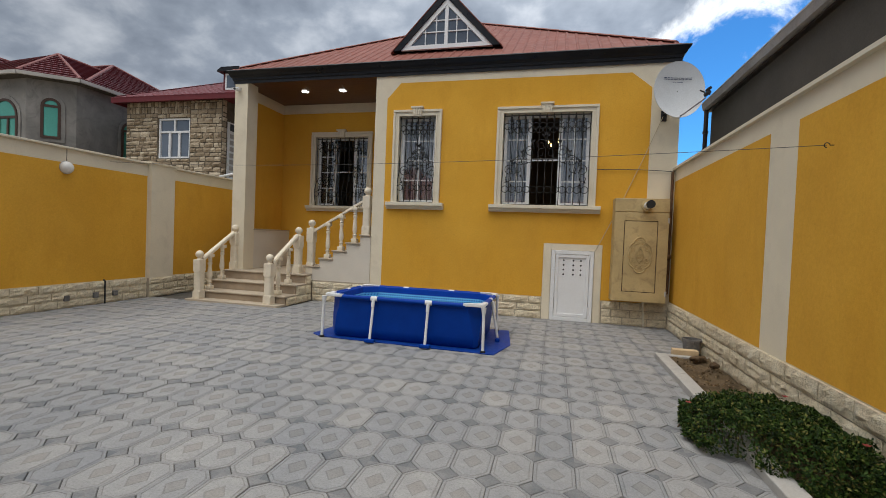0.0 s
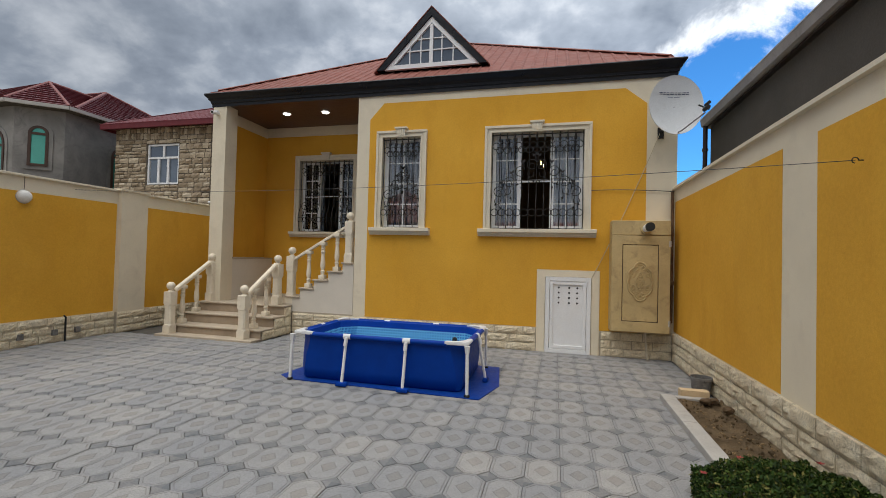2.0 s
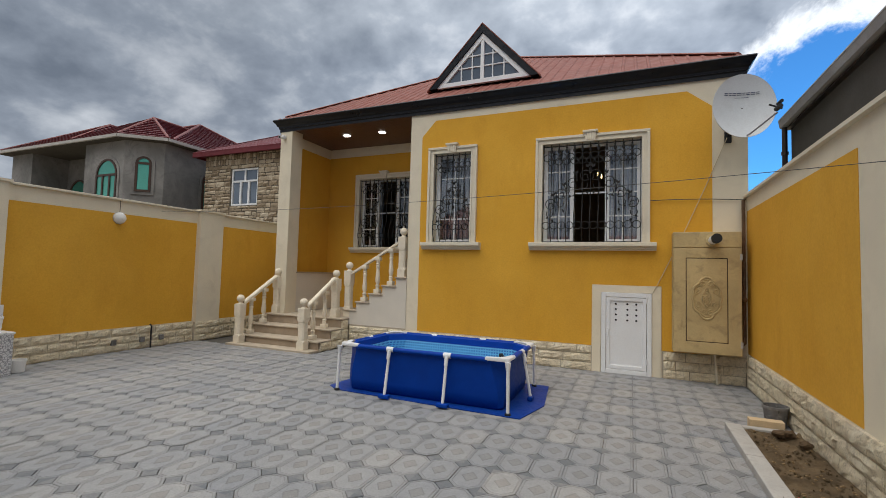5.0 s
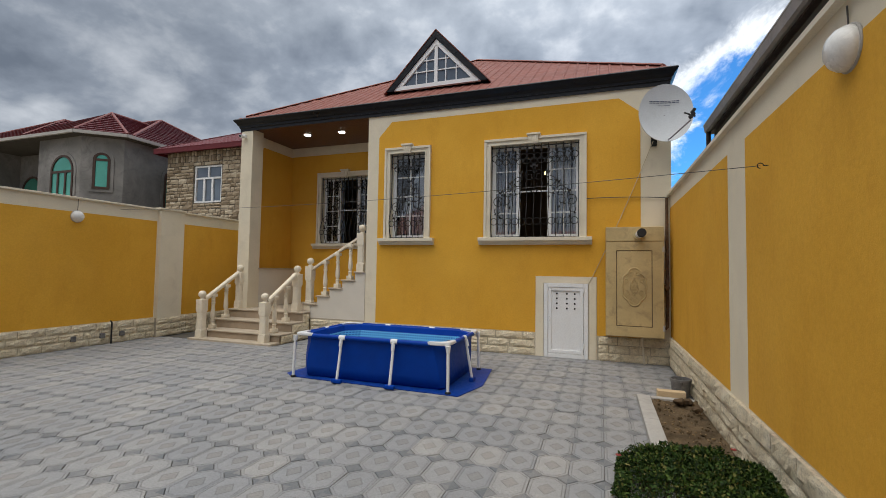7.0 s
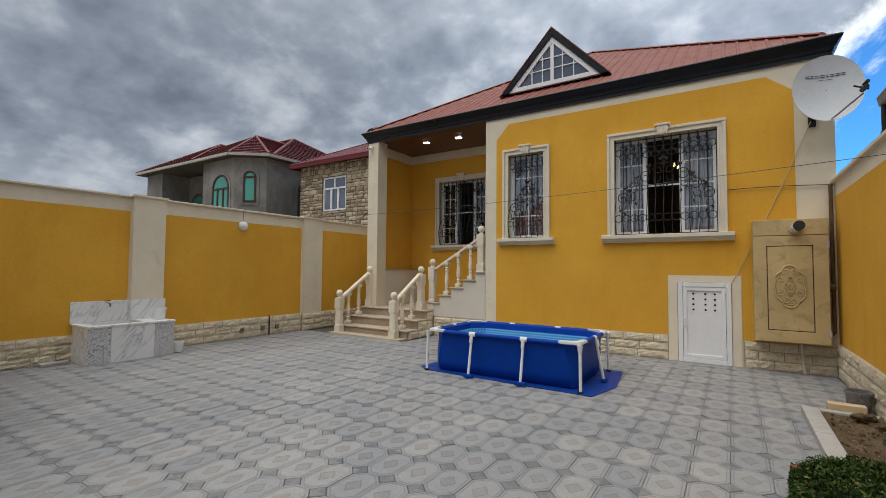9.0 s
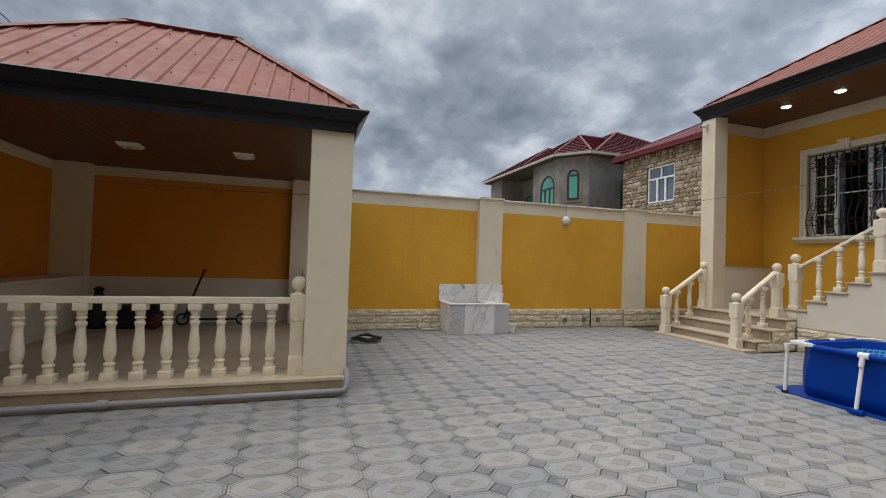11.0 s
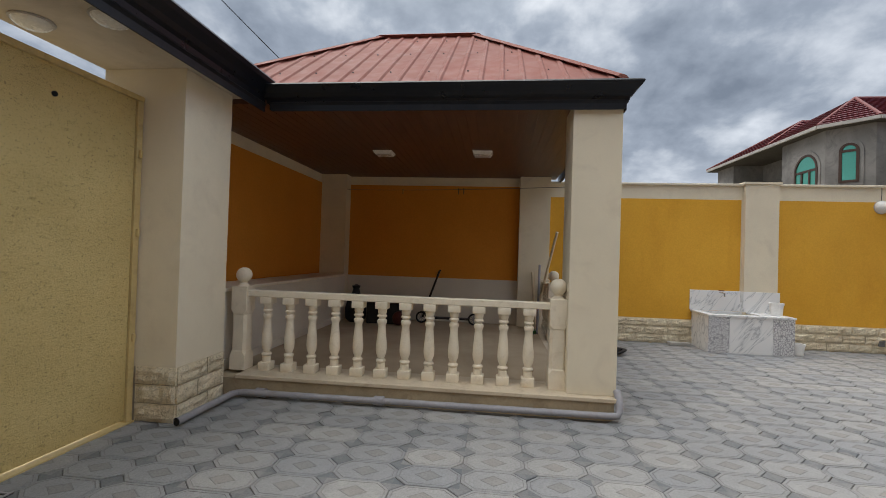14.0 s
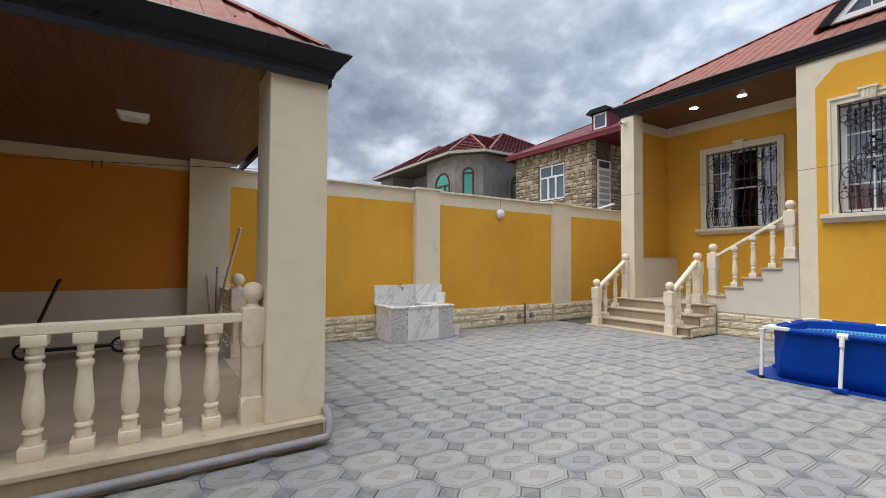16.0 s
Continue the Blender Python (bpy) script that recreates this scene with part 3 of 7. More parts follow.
def tube(bm, pts, r, n=8, closed=False):
    """A round bar along points."""
    pts = [Vector(p) for p in pts]
    rings, up = [], None
    cnt = len(pts)
    for i, p in enumerate(pts):
        if closed:
            d = pts[(i + 1) % cnt] - pts[i - 1]
        else:
            d = pts[min(i + 1, cnt - 1)] - pts[max(i - 1, 0)]
        d.normalize()
        ref = up if up is not None else (Vector((0, 0, 1)) if abs(d.z) < 0.9 else Vector((1, 0, 0)))
        u = (ref - d * ref.dot(d))
        if u.length < 1e-4:
            u = d.orthogonal()
        u.normalize()
        up = u
        w = d.cross(u)
        rr = r[i] if isinstance(r, (list, tuple)) else r
        rings.append([bm.verts.new(p + (u * math.cos(2 * math.pi * k / n) + w * math.sin(2 * math.pi * k / n)) * rr) for k in range(n)])
    pairs = list(zip(rings, rings[1:])) + ([(rings[-1], rings[0])] if closed else [])
    for lo, hi in pairs:
        for k in range(n):
            j = (k + 1) % n
            bm.faces.new((lo[k], lo[j], hi[j], hi[k]))
    if not closed:
        bm.faces.new(rings[0][::-1])
        bm.faces.new(rings[-1])
    return bm


def arc(c, r, a0, a1, n, y=0.0):
    """Points of an arc in a plane of constant y."""
    return [(c[0] + r * math.cos(radians(a0 + (a1 - a0) * i / n)), y, c[1] + r * math.sin(radians(a0 + (a1 - a0) * i / n))) for i in range(n + 1)]


def holed(bm, axis, a, b, u0, u1, z0, z1, holes, mi=0):
    """A wall slab between a and b along its normal axis, with rectangular openings (u0, u1, z0, z1) through it."""
    us = sorted({u0, u1, *[h[0] for h in holes], *[h[1] for h in holes]})
    for p, q in zip(us, us[1:]):
        mid = (p + q) / 2
        cuts, z = [], z0
        for h in sorted([h for h in holes if h[0] < mid < h[1]], key=lambda h: h[2]):
            if h[2] > z:
                cuts.append((z, h[2]))
            z = h[3]
        if z < z1:
            cuts.append((z, z1))
        for lo, hi in cuts:
            if axis == "y":
                box(bm, p, q, a, b, lo, hi, mi=mi)
            else:
                box(bm, a, b, p, q, lo, hi, mi=mi)
    return bm

# ---- structure: ground, walls, house ----
FY = 8.64          # house front
LX, RX = -7.68, 2.15   # faces of the side walls
GY = -2.98         # gate line
solid("ground", box(B(), -400, 400, -400, 400, -0.5, -0.06), M["earth"], "bare earth around the walled yard", "ground", kind="structure")
pavement = solid("pavement", box(B(), LX - 0.1, RX + 0.1, -3.6, FY + 1.9, -0.2, -0.012), M["joint"],
                 "octagonal concrete pavers with grey diamond insets", "pavement", kind="structure")

# rock-faced blocks, used by every plinth
ROCK = []
for v in range(6):
    bm = B()
    nx, nz = 7, 4
    g = {}
    for i in range(nx + 1):
        for j in range(nz + 1):
            edge = i in (0, nx) or j in (0, nz)
            d = 0.010 if edge else 0.026 + 0.022 * noise.noise((i * 0.9 + v * 9.1, j * 1.1, v * 3.7))
            jx = 0 if i in (0, nx) else random.uniform(-0.02, 0.02)
            jz = 0 if j in (0, nz) else random.uniform(-0.05, 0.05)
            g[i, j] = bm.verts.new((i / nx + jx, -d, j / nz + jz))
    for i in range(nx):
        for j in range(nz):
            bm.faces.new((g[i, j], g[i + 1, j], g[i + 1, j + 1], g[i, j + 1]))
    rim = [g[i, 0] for i in range(nx + 1)] + [g[nx, j] for j in range(1, nz + 1)] + [g[i, nz] for i in range(nx - 1, -1, -1)] + [g[0, j] for j in range(nz - 1, 0, -1)]
    back = [bm.verts.new((w.co.x, 0.02, w.co.z)) for w in rim]
    for i in range(len(rim)):
        j = (i + 1) % len(rim)
        bm.faces.new((rim[i], back[i], back[j], rim[j]))
    ROCK.append(finish("stone_block", bm, M["rock"]))


def rock_course(wall, start, end, z0, z1, rows, length=0.35):
    """Rows of rock-faced blocks along a wall's foot, from start to end as one looks at its face."""
    s, e = Vector((*start, 0)), Vector((*end, 0))
    run, along = (e - s).length, (e - s).normalized()
    turn = math.degrees(math.atan2(along.y, along.x))
    h = (z1 - z0) / rows
    for r in range(rows):
        at, first = 0.0, True
        while at < run - 0.02:
            w = length * random.uniform(0.8, 1.2) * (0.55 if first and r % 2 else 1)
            first = False
            if run - at - w < 0.14:
                w = run - at
            p = s + along * (at + 0.005) - ORIGIN[wall.name]
            ob = new("stone_block", random.choice(ROCK))
            ob.matrix_basis = pose(p.x, p.y, z0 + r * h + 0.004, 0, 0, turn) @ Matrix.Diagonal((w - 0.010, random.uniform(0.85, 1.1), h - 0.009, 1))
            ob.parent = wall
            at += w


# boundary walls
def coping(name, x0, x1, y0, y1, z):
    bm = box(B(), x0, x1, y0, y1, z, z + 0.035, 0.006)
    return solid(name, bm, M["cream_trim"], "cream coping stone along the top of the yard wall", "coping", kind="structure")


WTOP = 2.635
bm = box(B(), LX - 0.25, LX, -3.6, 14.0, -0.05, WTOP)
box(bm, LX - 0.12, LX - 0.002, -3.5, 0.68, WTOP, 2.76)
box(bm, LX, LX + 0.02, 0.86, 10.2, 0.0, 0.395)
wall_left = solid("wall_west", bm, M["cream"], "cream plastered yard wall with ochre panels", "wall", kind="structure")
coping("trim_west", LX - 0.3, LX + 0.045, 0.69, 14.0, WTOP)
PIL = [(3.80, 4.31), (7.40, 7.96)]
spans, a = [], 0.69
for p, q in PIL:
    spans.append((a, p))
    bm = box(B(), LX - 0.02, LX + 0.09, p, q, 0.39, WTOP + 0.02)
    box(bm, LX - 0.3, LX + 0.115, p - 0.03, q + 0.03, WTOP + 0.02, WTOP + 0.055)
    pl = solid("trim_pilaster", bm, M["cream"], "cream plastered pilaster on the ochre yard wall", "pilaster", kind="structure")
    box_bm = box(B(), LX - 0.02, LX + 0.09, p - 0.015, q + 0.015, 0, 0.39)
    base = part("base", box_bm, M["mortar"], pl)
    rock_course(pl, (LX + 0.092, p - 0.015), (LX + 0.092, q + 0.015), 0, 0.395, 3, 0.6)
    a = q
spans.append((a, 10.1))
for p, q in spans:
    bm = box(B(), LX, LX + 0.005, p + 0.03, q - 0.02, 0.405, 2.405)
    part("ochre_panel", bm, M["ochre"], wall_left, "weathered ochre painted panel")
    rock_course(wall_left, (LX + 0.022, p), (LX + 0.022, q), 0, 0.40, 3)

bm = box(B(), RX, RX + 0.22, -3.6, FY - 0.002, -0.05, 2.74)
wall_right = solid("wall_east", bm, M["cream"], "cream plastered yard wall with ochre panels", "wall", kind="structure")
bm = prism(B(), [(RX - 0.05, 2.74), (RX - 0.05, 2.775), (RX + 0.1, 2.82), (RX + 0.27, 2.79), (RX + 0.27, 2.74)], "y", -3.6, FY - 0.004)
solid("trim_east", bm, M["cream_trim"], "cream coping along the top of the yard wall", "coping", kind="structure")
for p, q in ((-3.4, -0.3), (0.2, 4.60), (5.13, FY - 0.02)):
    bm = box(B(), RX - 0.005, RX, p, q, 0.47, 2.54)
    part("ochre_panel", bm, M["ochre"], wall_right, "weathered ochre painted panel")
part("base", box(B(), RX - 0.02, RX, -3.2, FY - 0.05, 0, 0.455), M["mortar"], wall_right)
rock_course(wall_right, (RX - 0.022, FY - 0.05), (RX - 0.022, -2.6), 0, 0.465, 3, 0.5)

bm = box(B(), LX - 0.25, -3.6, -3.6, -3.32, -0.05, 2.75)
solid("wall_south", bm, M["cream"], "cream plastered street wall behind the shelter", "wall", kind="structure")

# house shell
W1, W2, W3 = (-5.70, -4.31, 2.10, 3.80), (-2.90, -2.155, 2.09, 3.785), (-0.84, 0.735, 2.085, 3.785)
SD = (0.14, 0.88, 0.0, 1.28)
bm = holed(B(), "y", FY, FY + 0.30, -3.43, 2.17, -0.05, 4.72, [W2, W3, SD])
box(bm, -3.43, -3.13, FY + 0.30, 10.35, -0.05, 4.72)
box(bm, 1.87, 2.17, FY + 0.30, 14.6, -0.05, 4.72)
holed(bm, "y", 10.35, 10.65, -6.92, -3.13, -0.05, 4.72, [W1])
box(bm, -6.92, -6.62, 10.65, 14.6, -0.05, 4.72)
box(bm, -6.92, 2.17, 14.6, 14.9, -0.05, 4.72)
house_wall = solid("wall_house", bm, M["cream"], "cream plastered house front with ochre field", "house wall", kind="structure")
bm = box(B(), -6.72, -6.64, FY + 0.30, 10.348, -0.05, 4.62)
box(bm, -6.72, -6.40, FY - 0.02, FY + 0.32, -0.05, 4.62)
porch_wall = solid("wall_porch", bm, M["cream"], "cream porch side wall with square corner column", "porch wall", kind="structure")
# ochre field of the front, cut off at the top corners
f0, f1 = FY - 0.005, FY
bm = B()
prism(bm, [(-3.18, 0.41), (W2[0], 0.41), (W2[0], 4.45), (-3.18, 4.15)], "y", f0, f1)
holed(bm, "y", f0, f1, W2[0], 1.375, 0.41, 4.45, [(W2[0], W2[1], W2[2], W2[3]), (W3[0], W3[1], W3[2], W3[3]), (-0.01, 1.02, 0.41, 1.40)])
prism(bm, [(1.375, 0.41), (1.71, 0.41), (1.71, 4.18), (1.375, 4.45)], "y", f0, f1)
part("ochre_field", bm, M["ochre"], house_wall, "ochre painted plaster with clipped corners")
bm = holed(B(), "y", 10.345, 10.35, -6.64, -3.45, 0.60, 4.40, [W1])
part("ochre_field", bm, M["ochre"], house_wall, "ochre painted porch back wall")
bm = prism(B(), [(FY + 0.34, 1.46), (10.34, 1.46), (10.34, 4.38), (FY + 0.62, 4.38), (FY + 0.34, 4.08)], "x", -6.64, -6.635)
part("ochre_field", bm, M["ochre"], porch_wall, "ochre painted porch side wall")
bm = box(B(), -6.64, -6.40, FY + 0.32, 10.345, 0.56, 1.43)
part("dado_block", bm, M["dado"], porch_wall, "grey-cream low dado wall")
part("dado_cap", box(B(), -6.645, -6.38, FY + 0.30, 10.345, 1.43, 1.455, 0.004), M["tread"], porch_wall, "thin brown stone cap")
# plinth of the front
bm = box(B(), -3.43, SD[0] - 0.14, FY - 0.02, FY, 0, 0.40)
box(bm, 1.03, 2.13, FY - 0.02, FY, 0, 0.40)
part("base", bm, M["mortar"], house_wall)
rock_course(house_wall, (-4.70, FY - 0.022), (SD[0] - 0.15, FY - 0.022), 0, 0.405, 3, 0.42)
rock_course(house_wall, (1.04, FY - 0.022), (2.12, FY - 0.022), 0, 0.405, 3, 0.36)
# plain rooms behind the windows
bm = box(B(), -3.13, 1.87, 13.0, 13.1, 1.3, 4.7)
box(bm, -6.62, -3.2, 12.6, 12.7, 1.3, 4.7)
box(bm, -3.13, -3.03, 10.65, 13.0, 1.3, 4.7)
solid("wall_rooms", bm, M["room_wall"], "plain brown inner room walls", "wall", kind="structure")
bm = box(B(), -3.13, 1.87, FY + 0.3, 14.6, 1.28, 1.42)
box(bm, -6.62, -3.13, 10.65, 14.6, 1.28, 1.42)
solid("floor_rooms", bm, M["room_floor"], "dark wooden room floor", "floor", kind="structure")
bm = box(B(), -3.13, 1.87, FY + 0.3, 14.6, 4.50, 4.56)
box(bm, -6.62, -3.13, 10.65, 14.6, 4.50, 4.56)
solid("ceiling_rooms", bm, M["room_wall"], "plain room ceiling", "ceiling", kind="structure")
# porch ceiling of narrow boards
bm = box(B(), -6.72, -3.43, FY + 0.03, 10.35, 4.630, 4.70)
x = -6.66
while x < -3.45:
    box(bm, x, min(x + 0.096, -3.44), FY + 0.035, 10.345, 4.625, 4.631)
    x += 0.1
solid("ceiling_porch", bm, M["lining"], "brown tongue-and-groove porch ceiling", "ceiling", kind="structure")
bm = box(B(), -6.60, -3.44, 10.335, 10.35, 4.41, 4.624)
solid("trim_porch", bm, M["cream_trim"], "cream band below the porch ceiling", "band", kind="structure")


def hip_roof(name, x0, x1, y0, y1, z, slope, rib, label, mat, cap, parent=None, ridge=None):
    """A hipped roof of ribbed sheets: four sloping sheets with raised ribs, and ridge caps."""
    roof = parent or thing(name, ((x0 + x1) / 2, (y0 + y1) / 2, z), label, "roof", kind="structure")
    w, dpt = x1 - x0, y1 - y0
    hgt = min(w, dpt) / 2
    if w <= dpt:
        ra, rb = (x0 + hgt, y0 + hgt), (x0 + hgt, y1 - hgt)
    else:
        ra, rb = (x0 + hgt, y0 + hgt), (x1 - hgt, y0 + hgt)
    zt = z + slope * hgt
    if ridge:
        ra, rb = ridge
    c = [(x0, y0), (x1, y0), (x1, y1), (x0, y1)]
    near = {0: (ra, rb), 1: (rb, rb), 2: (rb, ra), 3: (ra, ra)} if w > dpt else {0: (ra, ra), 1: (ra, rb), 2: (rb, rb), 3: (rb, ra)}
    for s in range(4):
        p, q = Vector((*c[s], z)), Vector((*c[(s + 1) % 4], z))
        bm = B()
        t0, t1 = near[s]
        pts = [p, q, Vector((*t1, zt))] + ([Vector((*t0, zt))] if t0 != t1 else [])
        up = [bm.verts.new(v) for v in pts]
        dn = [bm.verts.new(v - Vector((0, 0, 0.03))) for v in pts]
        bm.faces.new(up)
        bm.faces.new(dn[::-1])
        for i in range(len(pts)):
            j = (i + 1) % len(pts)
            bm.faces.new((up[i], dn[i], dn[j], up[j]))
        if rib:
            along = (q - p).normalized()
            inw = Vector((-along.y, along.x, 0))
            run = (q - p).length
            up0, up1 = Vector((*t0, z)) - p, q - Vector((*t1, z))
            deep, cut0, cut1 = up0.dot(inw), up0.dot(along), up1.dot(along)
            slope = (zt - z) / deep
            nrm = Vector((-inw.x * slope, -inw.y * slope, 1)).normalized()
            at = rib * 0.5
            while at < run:
                ln = deep * min(1, at / cut0, (run - at) / cut1) - 0.02
                if ln > 0.05:
                    a0 = p + along * at + nrm * 0.001
                    a1 = a0 + inw * ln + Vector((0, 0, slope * ln))
                    vs = []
                    for e_ in (a0, a1):
                        vs += [bm.verts.new(e_ + along * o + nrm * h) for o, h in ((-0.030, 0), (-0.013, 0.014), (0.013, 0.014), (0.030, 0))]
                    for i in range(3):
                        bm.faces.new((vs[i], vs[i + 1], vs[i + 5], vs[i + 4]))
                    bm.faces.new((vs[0], vs[1], vs[2], vs[3]))
                at += rib
        part("roof_sheet", bm, mat, roof)
    lines = [(c[0], ra, 1), (c[1], rb if w > dpt else ra, 1), (c[2], rb, 1), (c[3], ra if w > dpt else rb, 1)]
    if ra != rb:
        lines.append((ra, rb, 0))
    for a_, b_, low in lines:
        p, q = Vector((*a_, z if low else zt)), Vector((*b_, zt))
        p = p.lerp(q, 0.035) if low else p
        d = (q - p).normalized()
        side = d.cross(Vector((0, 0, 1))).normalized()
        bm = B()
        vs = []
        for e_ in (p, q):
            vs += [bm.verts.new(e_ + side * o + Vector((0, 0, h))) for o, h in ((-0.085, 0.004), (-0.030, 0.036), (0.030, 0.036), (0.085, 0.004), (0, -0.02))]
        for i in range(5):
            j = (i + 1) % 5
            bm.faces.new((vs[i], vs[j], vs[j + 5], vs[i + 5]))
        bm.faces.new(vs[:5])
        bm.faces.new(vs[5:][::-1])
        part("ridge_cap", bm, cap, roof)
    return roof


def gutter_run(parent, start, end, z, out, tall=1.0):
    """Black moulded eaves gutter between two corners; out is the side that it faces."""
    s, e_, o = Vector((*start, 0)), Vector((*end, 0)), Vector((*out, 0))
    prof = [(0.0, -0.02), (0.0, 0.235), (0.125, 0.235), (0.14, 0.215), (0.125, 0.185), (0.085, 0.14), (0.07, 0.105), (0.045, 0.085), (0.04, 0.05), (0.02, 0.03), (0.02, -0.02)]
    prof = [(a_, h * tall) for a_, h in prof]
    along = (e_ - s).normalized()
    bm = B()
    rows = []
    for base, sg in ((s, -1), (e_, 1)):
        rows.append([bm.verts.new(base + o * a_ + along * sg * (a_ if prof else 0) + Vector((0, 0, z + h))) for a_, h in prof])
    n = len(prof)
    for i in range(n):
        j = (i + 1) % n
        bm.faces.new((rows[0][i], rows[0][j], rows[1][j], rows[1][i]))
    bm.faces.new(rows[0][::-1])
    bm.faces.new(rows[1])
    g = part("gutter", bm, M["gutter"], parent, "glossy black moulded gutter")
    bm = B()
    lip = [(0.022, -0.03), (0.022, 0.03), (0.045, 0.05), (0.05, 0.045), (0.03, 0.025), (0.03, -0.03)]
    rows = [[bm.verts.new(base + o * (a_ - 0.001) + Vector((0, 0, z + h - 0.002))) for a_, h in lip] for base in (s, e_)]
    for i in range(6):
        j = (i + 1) % 6
        bm.faces.new((rows[0][i], rows[0][j], rows[1][j], rows[1][i]))
    bm.faces.new(rows[0][::-1])
    bm.faces.new(rows[1])
    part("fascia", bm, M["gutter_lip"], parent, "dark grey fascia strip")
    return g


EZ = 4.62
roof = hip_roof("roof_house", -6.86, 2.24, FY - 0.1, FY - 0.1 + 9.1, EZ + 0.23, 0.62, 0.20, "brick-red ribbed sheet metal hipped roof with black gutters", M["red_roof"], M["red_roof"])
gutter_run(roof, (-6.74, FY - 0.0), (2.14, FY - 0.0), EZ, (0, -1))
gutter_run(roof, (2.14, FY), (2.14, 14.5), EZ, (1, 0))
gutter_run(roof, (-6.74, 14.5), (-6.74, FY), EZ, (-1, 0))

# dormer
dormer = thing("roof_dormer", (-2.15, 9.1, 5.28), "triangular dormer with white lattice window and black bargeboards", "dormer", kind="structure")
DX, DZ0, DZ1, DY = -2.15, 5.28, 6.46, 9.12
ridge_y = FY - 0.1 + (DZ1 - EZ - 0.23) / 0.62
for sg in (-1, 1):
    foot = (DX + sg * 1.12, DZ0)
    bm = B()
    dx, dz = -sg * 1.12, DZ1 - DZ0
    ln = math.hypot(dx, dz)
    th = 0.11
    prism(bm, [foot, (DX, DZ1), (DX, DZ1 - th * ln / abs(dx)), (foot[0] - sg * th * ln / dz, foot[1])], "y", DY - 0.05, DY + 0.06)
    part("bargeboard", bm, M["gutter"], dormer, "black painted bargeboard")
    bm = B()
    y_foot = DY + 0.02
    p = [Vector((foot[0] + sg * 0.05, DY - 0.06, DZ0 - 0.04)), Vector((DX, DY - 0.06, DZ1 + 0.02)), Vector((DX, ridge_y, DZ1 + 0.02)), Vector((foot[0] + sg * 0.05, y_foot + 0.06, DZ0 - 0.04))]
    up, dn = [bm.verts.new(v + Vector((0, 0, 0.012))) for v in p], [bm.verts.new(v - Vector((0, 0, 0.012))) for v in p]
    bm.faces.new(up)
    bm.faces.new(dn[::-1])
    for i in range(4):
        j = (i + 1) % 4
        bm.faces.new((up[i], dn[i], dn[j], up[j]))
    part("roof_sheet", bm, M["red_roof"], dormer)
# dormer window: white frame, panes and bars
WX0, WX1, WZ0, WZ1 = -3.06, -1.24, 5.32, 6.26
bm = B()


def tri_ring(bm, x0, x1, z0, z1, wd, y0, y1):
    c = (x0 + x1) / 2
    hw, hh = (x1 - x0) / 2, z1 - z0
    ln = math.hypot(hw, hh)
    k_ = wd * ln / hw
    ix = hw * (1 - (wd + k_) / hh)
    inner = [(c - ix, z0 + wd), (c + ix, z0 + wd), (c, z1 - k_)]
    outer = [(x0, z0), (x1, z0), (c, z1)]
    for i in range(3):
        j = (i + 1) % 3
        prism(bm, [outer[i], outer[j], inner[j], inner[i]], "y", y0, y1)
    return inner


inner = tri_ring(bm, WX0 - 0.05, WX1 + 0.05, WZ0 - 0.03, WZ1 + 0.03, 0.085, DY - 0.02, DY + 0.05)
dw = part("window", bm, M["pvc"], dormer, "white triangular window frame")
(ix0, iz0), (ix1, _), (icx, iz1) = inner


def tri_top(x):
    return iz0 + (iz1 - iz0) * (1 - abs(x - icx) / (ix1 - icx))


bm = box(B(), icx - 0.035, icx + 0.035, DY - 0.015, DY + 0.04, iz0, iz1 - 0.02)
part("mullion", bm, M["pvc"], dw)
bm = B()
for fx in (0.28, 0.58):
    for sg in (-1, 1):
        xx = icx + sg * fx * (ix1 - icx)
        box(bm, xx - 0.010, xx + 0.010, DY - 0.005, DY + 0.02, iz0, tri_top(xx))
for fz in (0.33, 0.62):
    zz_ = iz0 + fz * (iz1 - iz0)
    hw = (1 - fz) * (ix1 - icx)
    box(bm, icx - hw, icx + hw, DY - 0.004, DY + 0.021, zz_ - 0.010, zz_ + 0.010)
part("glazing_bars", bm, M["pvc"], dw)
part("pane", prism(B(), [(ix0, iz0), (ix1, iz0), (icx, iz1)], "y", DY + 0.022, DY + 0.03), M["grey_glass"], dw, "sky-reflecting glass")

# stairs: three steps up to a landing, then five more along the front
stairs = thing("stairs", (-5.7, 7.7, 0), "limestone stair with beige treads and brown risers", "stairs", kind="structure")
part("base_slab", box(B(), -6.78, -4.74, 7.44, 8.0, -0.01, 0.035, 0.006), M["tread"], stairs)
SX0, SX1 = -6.72, -4.72
RISE = 0.185
for i, y in enumerate((7.68, 8.03, 8.38)):
    part("step", box(B(), SX0 + 0.03, SX1 - 0.03, y + 0.03, 8.75, 0.0 if i == 0 else RISE * i + 0.001, RISE * (i + 1) - 0.03), M["riser"], stairs)
    yb = 10.34 if i == 2 else y + 0.40
    part("tread", box(B(), SX0, SX1, y, yb, RISE * (i + 1) - 0.03, RISE * (i + 1), 0.008), M["tread"], stairs)
LZ = 3 * RISE
part("landing_body", box(B(), -6.70, -3.44, 8.74, 10.34, 0.0, LZ - 0.032), M["riser"], stairs)
for i in range(5):
    xa = -4.88 + 0.30 * i
    zt = LZ + 0.173 * (i + 1)
    part("step", box(B(), xa + 0.03, -3.435, FY + 0.02, 10.34, LZ + 0.173 * i - 0.03, zt - 0.03), M["riser"], stairs)
    part("tread", box(B(), xa, xa + 0.33 if i < 4 else -3.432, FY - 0.045, 10.34, zt - 0.03, zt, 0.008), M["tread"], stairs)
